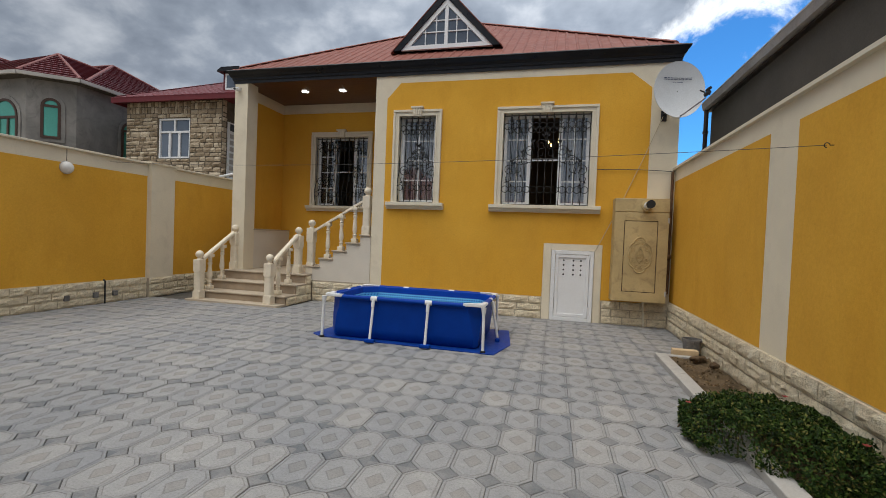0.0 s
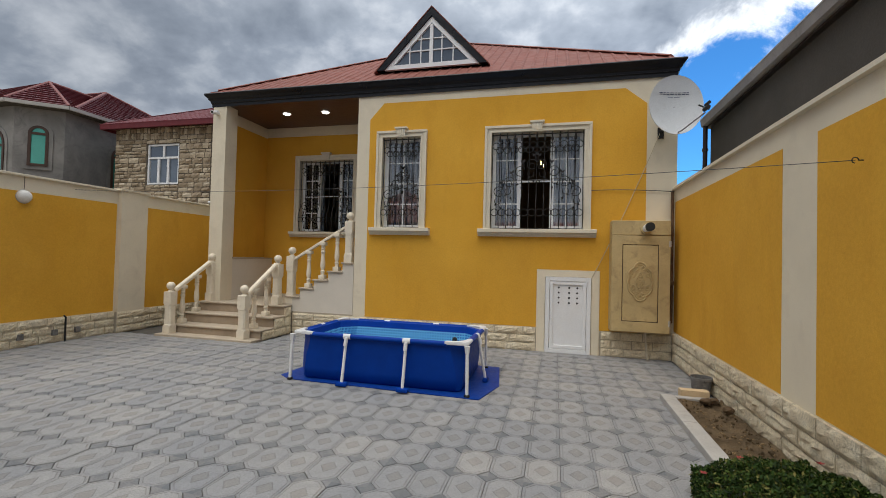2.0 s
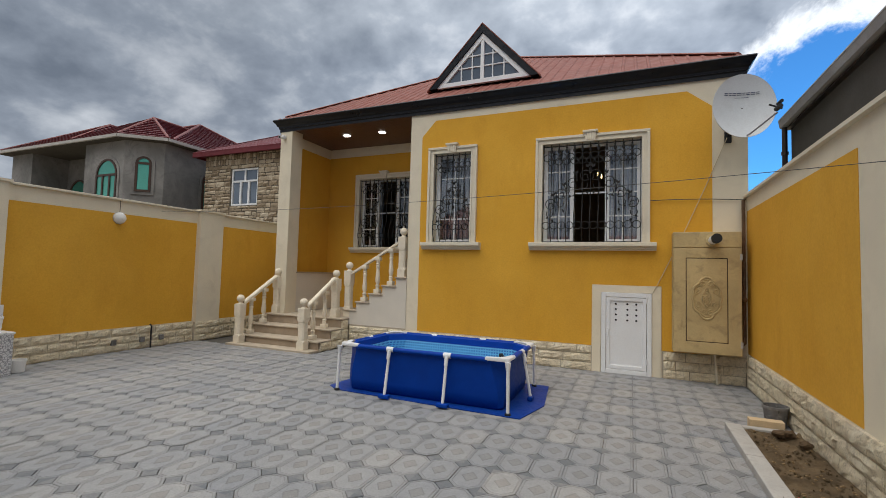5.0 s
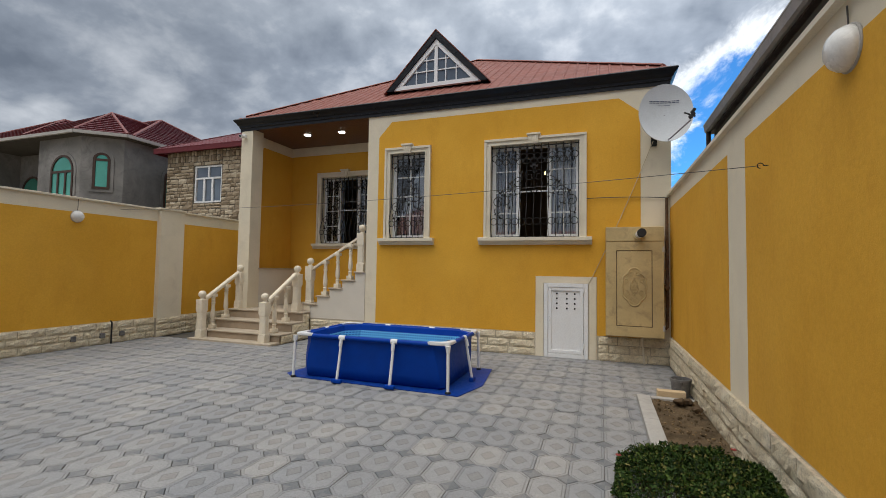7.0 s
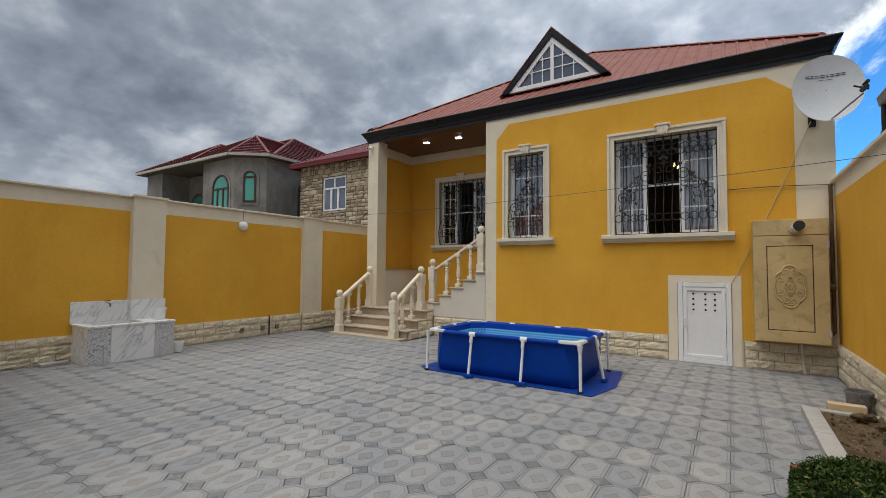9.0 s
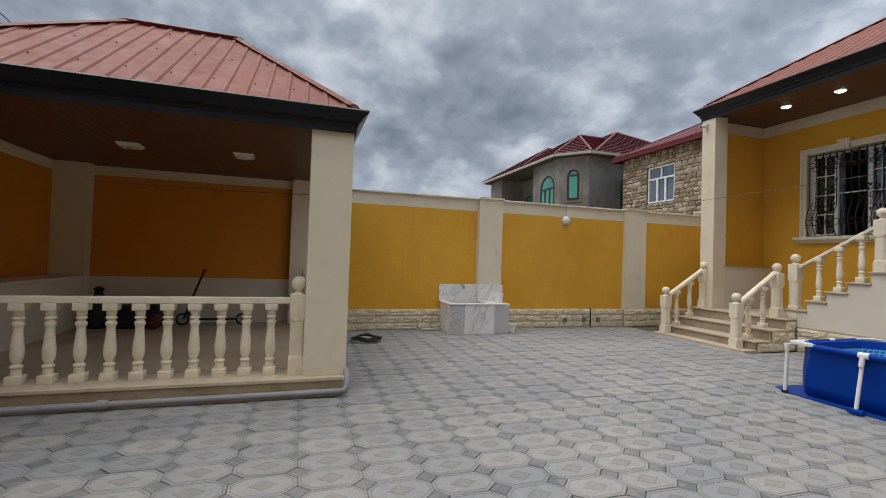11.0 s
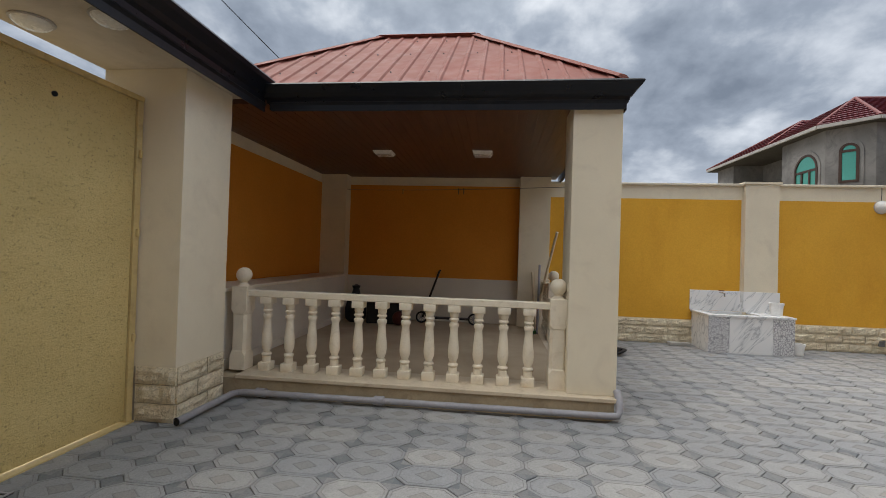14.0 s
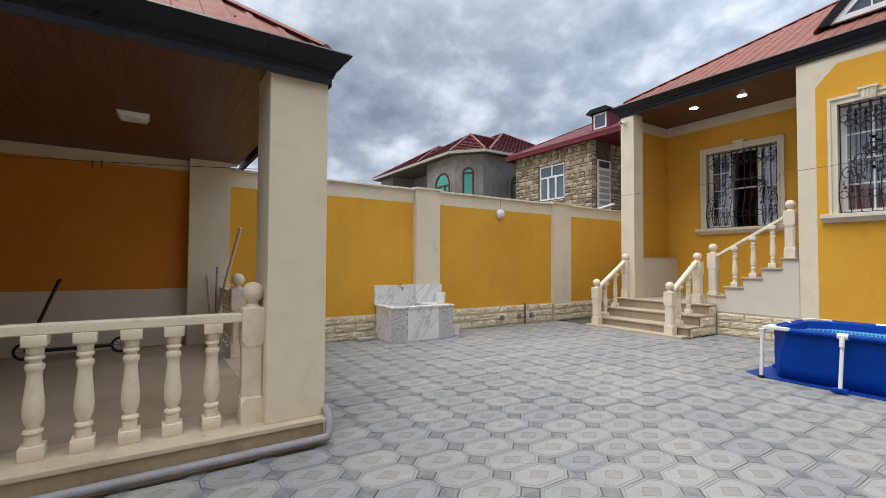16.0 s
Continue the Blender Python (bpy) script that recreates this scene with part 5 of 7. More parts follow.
def grille(x0, x1, z0, z1, y, pitch, label, stems):
    g = thing("window_grille", ((x0 + x1) / 2, y, z0), label, "window grille", "window grilles")
    n_ = max(2, round((x1 - x0) / pitch))
    st = (x1 - x0) / n_

    def belly(z):
        t_ = (z - z0) / (z1 - z0)
        return y - 0.02 - (0.10 * math.sin(math.pi * min(1, t_ / 0.36)) ** 1.0 if t_ < 0.36 else 0.0)
    for i in range(n_ + 1):
        xx = x0 + st * i
        hs = [z0 + (z1 - z0) * j / 22 for j in range(23)]
        part("bar", tube(B(), [(xx, belly(z), z) for z in hs], 0.0075, 6), M["iron"], g)
    for z in (z0 + 0.01, z1 - 0.035):
        part("rail", box(B(), x0 - 0.01, x1 + 0.01, y - 0.028, y - 0.012, z - 0.008, z + 0.008), M["iron"], g)
    for i in range(n_):
        xc = x0 + st * (i + 0.5)
        for zc, r in ((z1 - 0.23, st * 0.47), (z0 + 0.28, st * 0.47)):
            yy = belly(zc)
            part("ring", tube(B(), [(a_, yy - 0.012, c) for a_, _, c in arc((xc, zc), r, 0, 340, 17)], 0.0065, 6, True), M["iron"], g)
        if i < n_ - 1:
            part("ring", tube(B(), [(a_, belly(z1 - 0.3) - 0.014, c) for a_, _, c in arc((xc + st / 2, z1 - 0.30), st * 0.47, 0, 340, 17)], 0.0065, 6, True), M["iron"], g)
            bm = B()
            lathe(bm, [(0.004, 0), (0.022, 0.02), (0.024, 0.05), (0.012, 0.08), (0.018, 0.10), (0.004, 0.115)], (xc + st / 2, y - 0.025, z1 - 0.16), 8)
            part("bud", bm, M["iron"], g)
    for sx, sz, sg in stems:
        bm = B()
        yy = belly(sz) - 0.012
        R = 0.085
        tube(bm, [(a_, yy, c) for a_, _, c in arc((sx, sz), R, 90 - sg * 60, 90 + sg * 230, 20)] + [(a_, yy, c) for a_, _, c in arc((sx, sz - 0.02), R * 0.45, 90 + sg * 230, 90 + sg * 420, 12)], 0.007, 6)
        tube(bm, [(a_, yy, c) for a_, _, c in arc((sx - sg * 0.02, sz - 0.17), R * 0.62, 90 + sg * 40, 90 + sg * 300, 16)], 0.0065, 6)
        tube(bm, [(sx + sg * R * 0.8, yy, sz + 0.03), (sx + sg * 0.06, yy, sz + 0.11), (sx + sg * 0.045, yy, sz + 0.16)], 0.006, 6)
        for a_, b_ in ((0.045, 0.15), (0.05, 0.135)):
            leaf_shape(bm, (sx + sg * a_, sz + b_), (sg * (0.5 if a_ < 0.05 else -0.7), 0.8), 0.075, yy)
        leaf_shape(bm, (sx - sg * 0.03, sz - 0.22), (-sg, -0.5), 0.06, yy)
        leaf_shape(bm, (sx + sg * 0.02, sz - 0.26), (sg * 0.3, -0.9), 0.07, yy)
        part("scroll", bm, M["iron"], g, "curled scroll with iron leaves")
    return g


def hang_curtain(x0, x1, z0, z1, y):
    c = thing("curtain", ((x0 + x1) / 2, y, z0), "pale blue-grey pleated curtain behind the window", "curtain", "curtains")
    bm = B()
    n_ = 26
    top = [bm.verts.new((x0 + (x1 - x0) * i / n_, y + 0.025 * math.sin(i * 1.9), z1)) for i in range(n_ + 1)]
    bot = [bm.verts.new((x0 + (x1 - x0) * i / n_, y + 0.035 * math.sin(i * 1.9 + 0.3), z0)) for i in range(n_ + 1)]
    for i in range(n_):
        bm.faces.new((top[i], top[i + 1], bot[i + 1], bot[i]))
    bmesh.ops.solidify(bm, geom=list(bm.faces), thickness=0.004)
    part("cloth", bm, M["curtain"], c, smooth=True)


YG = FY + 0.12
win = thing("window_1", ((W3[0] + W3[1]) / 2, FY, W3[2]), "wide white window in a cream moulded surround", "window", kind="structure")
moulding(win, *W3, FY - 0.005)
xm0, xm1 = W3[0] + 0.52, W3[1] - 0.56
sash(win, W3[0], xm0, W3[2], W3[3], YG, 2, 4)
sash(win, xm1, W3[1], W3[2], W3[3], YG, 2, 4)
bm = box(B(), xm0, xm1, YG + 0.01, YG + 0.05, W3[3] - 0.05, W3[3])
box(bm, xm0, xm1, YG + 0.01, YG + 0.05, W3[2], W3[2] + 0.03)
box(bm, xm0, xm1, YG + 0.015, YG + 0.04, 2.93, 2.955)
part("window_frame", bm, M["pvc"], win, "white frame of the open middle light")
grille(W3[0] + 0.015, W3[1] - 0.015, W3[2] + 0.005, W3[3], FY + 0.04, 0.133, "black wrought-iron grille with rings, scrolls and leaves on the wide window",
       [(-0.70, 2.75, 1), (-0.52, 2.92, 1), (-0.33, 3.10, 1), (0.24, 3.10, -1), (0.42, 2.92, -1), (0.60, 2.75, -1), (-0.13, 3.22, 1), (0.03, 3.22, -1)])
hang_curtain(W3[0] + 0.03, xm0 - 0.06, 2.0, 3.8, FY + 0.42)
hang_curtain(xm1 + 0.06, W3[1] - 0.03, 2.0, 3.8, FY + 0.42)
win = thing("window_2", ((W2[0] + W2[1]) / 2, FY, W2[2]), "narrow white window in a cream moulded surround", "window", kind="structure")
moulding(win, *W2, FY - 0.005)
sash(win, W2[0], W2[1], W2[2], W2[3], YG, 2, 4)
grille(W2[0] + 0.015, W2[1] - 0.015, W2[2] + 0.005, W2[3], FY + 0.04, 0.125, "black wrought-iron grille with rings, scrolls and leaves on the narrow window",
       [(-2.78, 2.72, 1), (-2.64, 2.90, 1), (-2.36, 2.90, -1), (-2.22, 2.72, -1), (-2.53, 3.05, 1), (-2.47, 3.05, -1)])
hang_curtain(W2[0] + 0.03, W2[1] - 0.03, 2.0, 3.8, FY + 0.42)
win = thing("window_3", ((W1[0] + W1[1]) / 2, 10.35, W1[2]), "white window in a cream surround on the porch", "window", kind="structure")
moulding(win, *W1, 10.345)
sash(win, W1[0], W1[0] + 0.48, W1[2], W1[3], 10.47, 2, 4)
sash(win, W1[1] - 0.42, W1[1], W1[2], W1[3], 10.47, 2, 4)
bm = box(B(), W1[0] + 0.48, W1[1] - 0.42, 10.48, 10.52, W1[3] - 0.05, W1[3])
box(bm, W1[0] + 0.48, W1[1] - 0.42, 10.485, 10.51, 2.95, 2.975)
part("window_frame", bm, M["pvc"], win, "white frame of the open middle light")
grille(W1[0] + 0.015, W1[1] - 0.015, W1[2] + 0.005, W1[3], 10.39, 0.125, "black wrought-iron grille with rings and scrolls on the porch window",
       [(-5.57, 2.72, 1), (-5.41, 2.89, 1), (-5.25, 3.05, 1), (-4.76, 3.05, -1), (-4.60, 2.89, -1), (-4.44, 2.72, -1)])
hang_curtain(W1[0] + 0.03, W1[0] + 0.44, 2.0, 3.78, 10.77)
hang_curtain(W1[1] - 0.38, W1[1] - 0.03, 2.0, 3.78, 10.77)
HX, HY, HZ = 0.22, 10.3, 3.50
chand = thing("chandelier", (HX, HY, HZ), "brass chandelier with lit candle bulbs", "chandelier")
part("stem", tube(B(), [(HX, HY, 4.5), (HX, HY, HZ - 0.05)], 0.015), M["brown_frame"], chand)
for i in range(6):
    a_ = radians(60 * i + 20)
    ex, ey = HX + 0.27 * math.cos(a_), HY + 0.27 * math.sin(a_)
    arm = part("arm", tube(B(), [(HX, HY, HZ), (HX + 0.15 * math.cos(a_), HY + 0.15 * math.sin(a_), HZ - 0.06), (ex, ey, HZ + 0.02)], 0.01), M["brown_frame"], chand)
    part("bulb", lathe(B(), [(0.008, 0), (0.016, 0.025), (0.012, 0.055), (0.003, 0.08)], (ex, ey, HZ + 0.04), 10), M["bulb"], arm, "glowing warm bulb")

# small white door in the plinth
bm = B()
for a_, b_, c, d in ((-0.005, 0.13, 0.0, 1.395), (0.89, 1.01, 0.0, 1.395), (0.13, 0.89, 1.285, 1.395)):
    box(bm, a_, b_, FY - 0.024, FY + 0.01, c, d)
solid("trim_door", bm, M["cream"], "flat cream plaster surround of the small door", "door surround", kind="structure")
door = thing("door_1", (0.5, FY, 0.02), "small white plastic door with rows of vent holes", "door", kind="structure")
x0, x1, z0, z1 = SD
bm = box(B(), x0, x0 + 0.07, FY - 0.045, FY + 0.03, z0, z1, 0.006)
box(bm, x1 - 0.07, x1, FY - 0.045, FY + 0.03, z0, z1, 0.006)
box(bm, x0 + 0.07, x1 - 0.07, FY - 0.045, FY + 0.03, z1 - 0.07, z1, 0.006)
box(bm, x0 + 0.07, x1 - 0.07, FY - 0.045, FY + 0.03, z0, z0 + 0.07, 0.006)
part("frame", bm, M["white_door"], door)
bm = box(B(), x0 + 0.075, x0 + 0.13, FY - 0.04, FY + 0.02, z0 + 0.075, z1 - 0.075, 0.004)
box(bm, x1 - 0.13, x1 - 0.075, FY - 0.04, FY + 0.02, z0 + 0.075, z1 - 0.075, 0.004)
box(bm, x0 + 0.13, x1 - 0.13, FY - 0.04, FY + 0.02, z1 - 0.13, z1 - 0.075, 0.004)
box(bm, x0 + 0.13, x1 - 0.13, FY - 0.04, FY + 0.02, z0 + 0.075, z0 + 0.13, 0.004)
box(bm, x0 + 0.13, x1 - 0.13, FY - 0.02, FY + 0.01, z0 + 0.13, z1 - 0.13)
leaf = part("leaf", bm, M["white_door"], door)
for c in (0.26, 0.45, 0.58, 0.71):
    for r in range(4):
        # Black disc on the leaf; the hole's inner shade is its colour.
        part("vent_hole", lathe(B(), [(0.016, 0), (0.016, 0.004)], (x0 + c - 0.04 if c < 0.3 else x0 + c - 0.06, FY - 0.0205, 1.10 - 0.085 * r), 10, Matrix.Rotation(radians(90), 3, "X")), M["hole"], leaf)
part("handle", box(B(), x0 + 0.085, x0 + 0.11, FY - 0.065, FY - 0.038, 0.58, 0.70, 0.006), M["pvc"], leaf)
for z in (0.18, 1.12):
    part("hinge", lathe(B(), [(0.012, 0), (0.012, 0.09)], (x1 - 0.072, FY - 0.052, z), 8), M["pvc"], leaf)

# meter cabinet with flue
cab = thing("meter_cabinet", (1.6, 8.45, 0.5), "khaki metal meter cabinet with embossed rosette on the house wall", "cabinet")
CX0, CX1, CY, CZ0, CZ1 = 1.16, 2.02, 8.30, 0.50, 2.26
part("body", box(B(), CX0, CX1, CY + 0.03, FY, CZ0, CZ1, 0.008), M["meter_box"], cab)
pa, pb, pc, pd = CX0 + 0.16, CX1 - 0.17, CZ0 + 0.17, 1.88
bm = box(B(), CX0 + 0.005, pa, CY + 0.005, CY + 0.031, CZ0 + 0.01, 2.02, 0.004)
box(bm, pb, CX1 - 0.005, CY + 0.005, CY + 0.031, CZ0 + 0.01, 2.02, 0.004)
box(bm, pa - 0.006, pb + 0.006, CY + 0.0055, CY + 0.031, CZ0 + 0.0105, pc, 0.004)
box(bm, pa - 0.006, pb + 0.006, CY + 0.0055, CY + 0.031, pd, 2.0195, 0.004)
cd = part("door", bm, M["meter_box"], cab, "embossed khaki metal door")
part("panel", box(B(), pa + 0.011, pb - 0.011, CY + 0.006, CY + 0.031, pc + 0.011, pd - 0.011, 0.004), M["meter_box"], cd)
# Dark brown sheet, added as shade in the gap round the panel.
part("panel_backing", box(B(), pa - 0.004, pb + 0.004, CY + 0.020, CY + 0.0295, pc - 0.004, pd + 0.004), M["brown_frame"], cd)
part("header", box(B(), CX0 + 0.003, CX1 - 0.003, CY + 0.008, CY + 0.031, 2.03, CZ1 - 0.004, 0.005), M["meter_box"], cab)
bm = B()
rx, rz, yy = (CX0 + CX1) / 2 - 0.005, 1.30, CY + 0.004
half = [(0, 0.300), (0.088, 0.215), (0.165, 0.045), (0.165, -0.045), (0.088, -0.215), (0, -0.300)]
cusp = half + [(-x, z) for x, z in half[-2:0:-1]]
out = []
for i in range(len(cusp)):
    p, q = Vector((*cusp[i], 0)), Vector((*cusp[(i + 1) % len(cusp)], 0))
    side = Vector(((q - p).y, -(q - p).x, 0)) * (0.28 if abs(p.x + q.x) < 0.32 else -0.3)
    if side.dot(p + q) < 0 and abs(p.x + q.x) < 0.32:
        side = -side
    for j in range(8):
        f = j / 8
        w = p.lerp(q, f) + side * 4 * f * (1 - f) * 0.75
        out.append((rx + w.x, yy, rz + w.y))
tube(bm, out, 0.013, 6, True)
tube(bm, [(rx + (x - rx) * 0.86, yy, rz + (z - rz) * 0.88) for x, y_, z in out], 0.006, 6, True)


def scroll(cx, cz, r0, turns, a0, flip):
    n_ = int(18 * turns)
    return [(rx + cx + flip * r0 * (1 - 0.75 * i / n_) * math.cos(a0 + 2 * math.pi * turns * i / n_), yy, rz + cz + r0 * (1 - 0.75 * i / n_) * math.sin(a0 + 2 * math.pi * turns * i / n_)) for i in range(n_ + 1)]


for fl_ in (1, -1):
    for cx_, cz_, r_, up in ((0.047, 0.205, 0.042, 1), (0.047, -0.205, 0.042, -1), (0.112, 0.095, 0.044, 1), (0.112, -0.095, 0.044, -1)):
        tube(bm, scroll(cx_ * fl_, cz_, r_, 1.35, -1.4 * up, fl_), 0.009, 6)
    tube(bm, [(rx + fl_ * (0.055 * math.sin(math.pi * i / 10)), yy, rz - 0.14 + 0.028 * i) for i in range(11)], 0.008, 6)
for ox, oz in ((0, 0.105), (0, -0.105), (0.042, 0), (-0.042, 0), (0, 0)):
    tube(bm, [(rx + ox + 0.019 * math.cos(u_), yy, rz + oz + 0.034 * math.sin(u_)) for u_ in [2 * math.pi * q / 12 for q in range(12)]], 0.008, 6, True)
    ball(bm, (rx + ox, yy, rz + oz), 0.010, 1.0, 8)
part("rosette", bm, M["meter_box"], cd, "embossed lobed rosette")
for z in (0.62, 1.85):
    part("hinge", box(B(), CX1 - 0.025, CX1 + 0.006, CY - 0.006, CY + 0.02, z, z + 0.09, 0.004), M["eave_board"], cd)
fl = part("flue", tube(B(), [(1.66, CY + 0.01, 2.13), (1.68, CY - 0.20, 2.145)], 0.062, 20), M["white_plastic"], cab, "short white flue pipe")
part("flue_mouth", tube(B(), [(1.68, CY - 0.14, 2.142), (1.683, CY - 0.225, 2.147)], 0.066, 20), M["black_rubber"], fl, "black flue end")
part("flue_collar", tube(B(), [(1.66, CY + 0.01, 2.13), (1.662, CY - 0.03, 2.132)], 0.085, 20), M["meter_box"], fl)
pipes = thing("gas_pipe", (2.08, 8.56, 0.6), "rusty painted gas pipe beside the meter cabinet", "pipe")
part("pipe", tube(B(), [(2.09, 8.56, 2.7), (2.09, 8.56, 0.62), (2.05, 8.5, 0.60)], 0.024, 10), M["rust"], pipes)
part("valve", ball(B(), (2.07, 8.50, 1.25), 0.050), M["rust"], pipes)
part("pipe", tube(B(), [(1.72, 8.54, 0.51), (1.72, 8.56, 0.40), (1.75, 8.565, 0.0)], 0.017, 10), M["cream_trim"], pipes)

cab.location.z -= 0.042
# satellite dish
dish = thing("satellite_dish", (2.05, FY, 3.5), "pale grey satellite dish bracketed to the house corner", "satellite dish")
dn = Vector((0.16, -0.975, 0.06)).normalized()
dm = dn.to_track_quat("Z", "X").to_matrix()
dc = Vector((2.05, 8.24, 4.0))
prof = [(0.004, -0.075)] + [(0.46 * i / 10, -0.075 + 0.075 * (i / 10) ** 2) for i in range(1, 11)]
bm = B()
full = prof + [(0.468, 0.003), (0.468, -0.012)] + [(r, z - 0.014) for r, z in reversed(prof)]
lathe(bm, full, (0, 0, 0), 40, dm)
for v_ in bm.verts:
    cross_u = v_.co.dot(Vector((1, 0, 0)) - dn * dn.x) / (1 - dn.x ** 2)
    v_.co += dc - (Vector((1, 0, 0)) - dn * dn.x) * cross_u * 0.14
reflector = part("reflector", bm, M["dish"], dish, smooth=True)
side = dm @ Vector((1, 0, 0))
ux = Vector((1, 0, 0)) - dn * dn.x
ux.normalize()
uz = dn.cross(ux) * -1
if uz.z < 0:
    uz = -uz


def on_dish(u_, v_, h=0.008):
    r2 = (u_ * u_ + v_ * v_) / 0.44 ** 2
    return dc + ux * u_ + uz * v_ + dn * (-0.075 + 0.075 * r2 + h)


x = -0.24
bm = B()
for w_ in (0.05, 0.035, 0.045, 0.06, 0.03, 0.05, 0.05, 0.04):
    for lo, hi in ((0.175, 0.185), (0.200, 0.210)):
        vs = [bm.verts.new(on_dish(*q)) for q in ((x, lo), (x + w_, lo), (x + w_ + 0.006, hi), (x + 0.006, hi))]
        bm.faces.new(vs)
    x += w_ + 0.012
x = -0.10
for w_ in (0.07, 0.09):
    bm.faces.new([bm.verts.new(on_dish(*q)) for q in ((x, 0.135), (x + w_, 0.135), (x + w_, 0.142), (x, 0.142))])
    x += w_ + 0.015
bmesh.ops.solidify(bm, geom=list(bm.faces), thickness=0.001)
part("print", bm, M["logo"], reflector, "small dark blue printed mark")
focus = dc + dn * 0.46 + ux * 0.20 + uz * -0.26
low = dc + uz * -0.43 + ux * 0.03
part("arm", tube(B(), [low - dn * 0.04, low + dn * 0.10 - uz * 0.02, focus - uz * 0.05], 0.012, 8), M["grey_pvc"], dish, "feed arm")
part("converter", tube(B(), [focus - dn * 0.02, focus + dn * 0.10], 0.03, 12), M["dark_plastic"], dish, "dark feed heads")
part("converter", tube(B(), [focus + ux * 0.02 - dn * 0.02 + uz * 0.07, focus + ux * 0.02 + dn * 0.09 + uz * 0.07], 0.022, 12), M["dark_plastic"], dish)
part("converter_bracket", tube(B(), [focus - ux * 0.09 + uz * 0.06, focus + ux * 0.06 + uz * 0.0], 0.012, 8), M["dark_plastic"], dish)
part("bracket", tube(B(), [(1.92, FY, 3.70), (1.92, FY - 0.14, 3.70), (2.0, FY - 0.26, 3.85), dc - dn * 0.09], 0.022, 10), M["dark_plastic"], dish, "dark steel wall bracket")
part("bracket_plate", box(B(), 1.87, 1.96, FY - 0.03, FY, 3.58, 3.76, 0.004), M["dark_plastic"], dish)

# cables and wires


def sag(a_, b_, drop, n=24):
    a_, b_ = Vector(a_), Vector(b_)
    return [a_.lerp(b_, i / n) - Vector((0, 0, 4 * drop * (i / n) * (1 - i / n))) for i in range(n + 1)]


def cable(name, pts, r, mat, label):
    return solid(name, tube(B(), pts, r, 6), mat, label, "cable")


line = thing("clothes_line", (RX, 4.09, 2.215), "thin sagging clothes line across the yard with wall hook", "clothes line")
part("cord", tube(B(), sag((RX - 0.05, 4.09, 2.215), (LX + 0.02, 6.6, 2.55), 0.10, 40), 0.0024, 6), M["wire"], line)
part("hook", tube(B(), [(RX, 4.09, 2.215), (RX - 0.03, 4.09, 2.215)] + [(RX - 0.05 + 0.018 * math.cos(radians(q)), 4.09, 2.215 + 0.018 * math.sin(radians(q))) for q in range(0, 300, 30)], 0.0036, 6), M["iron"], line)
cable("dish_cable", sag((1.90, FY - 0.03, 3.66), (0.90, FY - 0.03, 1.30), 0.07, 16), 0.0055, M["white_cable"], "slack cream aerial cable down the house front")
cable("wall_cable", sag((0.80, FY - 0.03, 2.745), (2.13, FY - 0.03, 2.71), -0.02, 12), 0.006, M["wire"], "thin dark cable along the house front")
for y, x in ((5.86, LX), (3.03, RX)):
    sg = 1 if x < 0 else -1
    zc = 2.325 if x < 0 else 2.505
    lamp = thing("wall_lamp", (x, y, zc), "white round opal bulkhead lamp on the yard wall", "wall lamp", "wall lamps")
    pr = [(0.100, 0.0), (0.103, 0.02), (0.100, 0.035), (0.085, 0.065), (0.055, 0.088), (0.004, 0.098)]
    part("diffuser", lathe(B(), pr, (x, y, zc), 24, Matrix.Rotation(radians(90 * sg), 3, "Y")), M["lamp_glass"], lamp, "white opal glass", True)
    part("back_plate", lathe(B(), [(0.108, 0.0), (0.110, 0.008), (0.106, 0.014)], (x, y, zc), 24, Matrix.Rotation(radians(90 * sg), 3, "Y")), M["eave_board"], lamp)
    part("cord", tube(B(), [(x + sg * 0.008, y, zc + 0.10), (x + sg * 0.01, y + 0.005, zc + 0.2), (x + sg * 0.008, y + 0.003, 2.66)], 0.004, 6), M["wire"], lamp)
cam_ob = thing("security_camera", (-6.60, FY - 0.02, 4.45), "small white security camera on the porch column", "security camera")
part("body", tube(B(), [(-6.60, FY - 0.10, 4.44), (-6.58, FY - 0.22, 4.42)], 0.035, 14), M["white_plastic"], cam_ob)
part("mount", box(B(), -6.64, -6.56, FY - 0.10, FY - 0.02, 4.42, 4.50, 0.01), M["white_plastic"], cam_ob)
part("lens", tube(B(), [(-6.58, FY - 0.218, 4.42), (-6.579, FY - 0.226, 4.419)], 0.025, 12), M["dark_plastic"], cam_ob)

# ---- pool ----
PX0, PX1, PY0, PY1, PH = -2.86, -0.61, 5.68, 7.10, 0.585
pool = thing("frame_pool", ((PX0 + PX1) / 2, (PY0 + PY1) / 2, 0), "blue rectangular frame pool with white tubular legs", "pool")
bm = B()
GP = [(PX0 - 0.02, PY0 + 0.02), (PX1 + 0.12, PY0 - 0.05), (PX1 + 0.27, PY0 + 0.55), (PX1 + 0.16, PY1 + 0.1), (PX0 - 0.1, PY1 + 0.1), (PX0 - 0.20, PY0 + 0.15)]
prism(bm, GP, "z", 0.002, 0.010)
solid("groundsheet", bm, M["pool_tarp"], "blue plastic groundsheet spread under the pool", "groundsheet")
# body: eight-cornered tub, its sides leaning out a little towards the foot


def tub(inset, z, ch):
    x0, x1, y0, y1 = PX0 + inset, PX1 - inset, PY0 + inset, PY1 - inset
    return [(x0 + ch, y0, z), (x1 - ch, y0, z), (x1, y0 + ch, z), (x1, y1 - ch, z), (x1 - ch, y1, z), (x0 + ch, y1, z), (x0, y1 - ch, z), (x0, y0 + ch, z)]


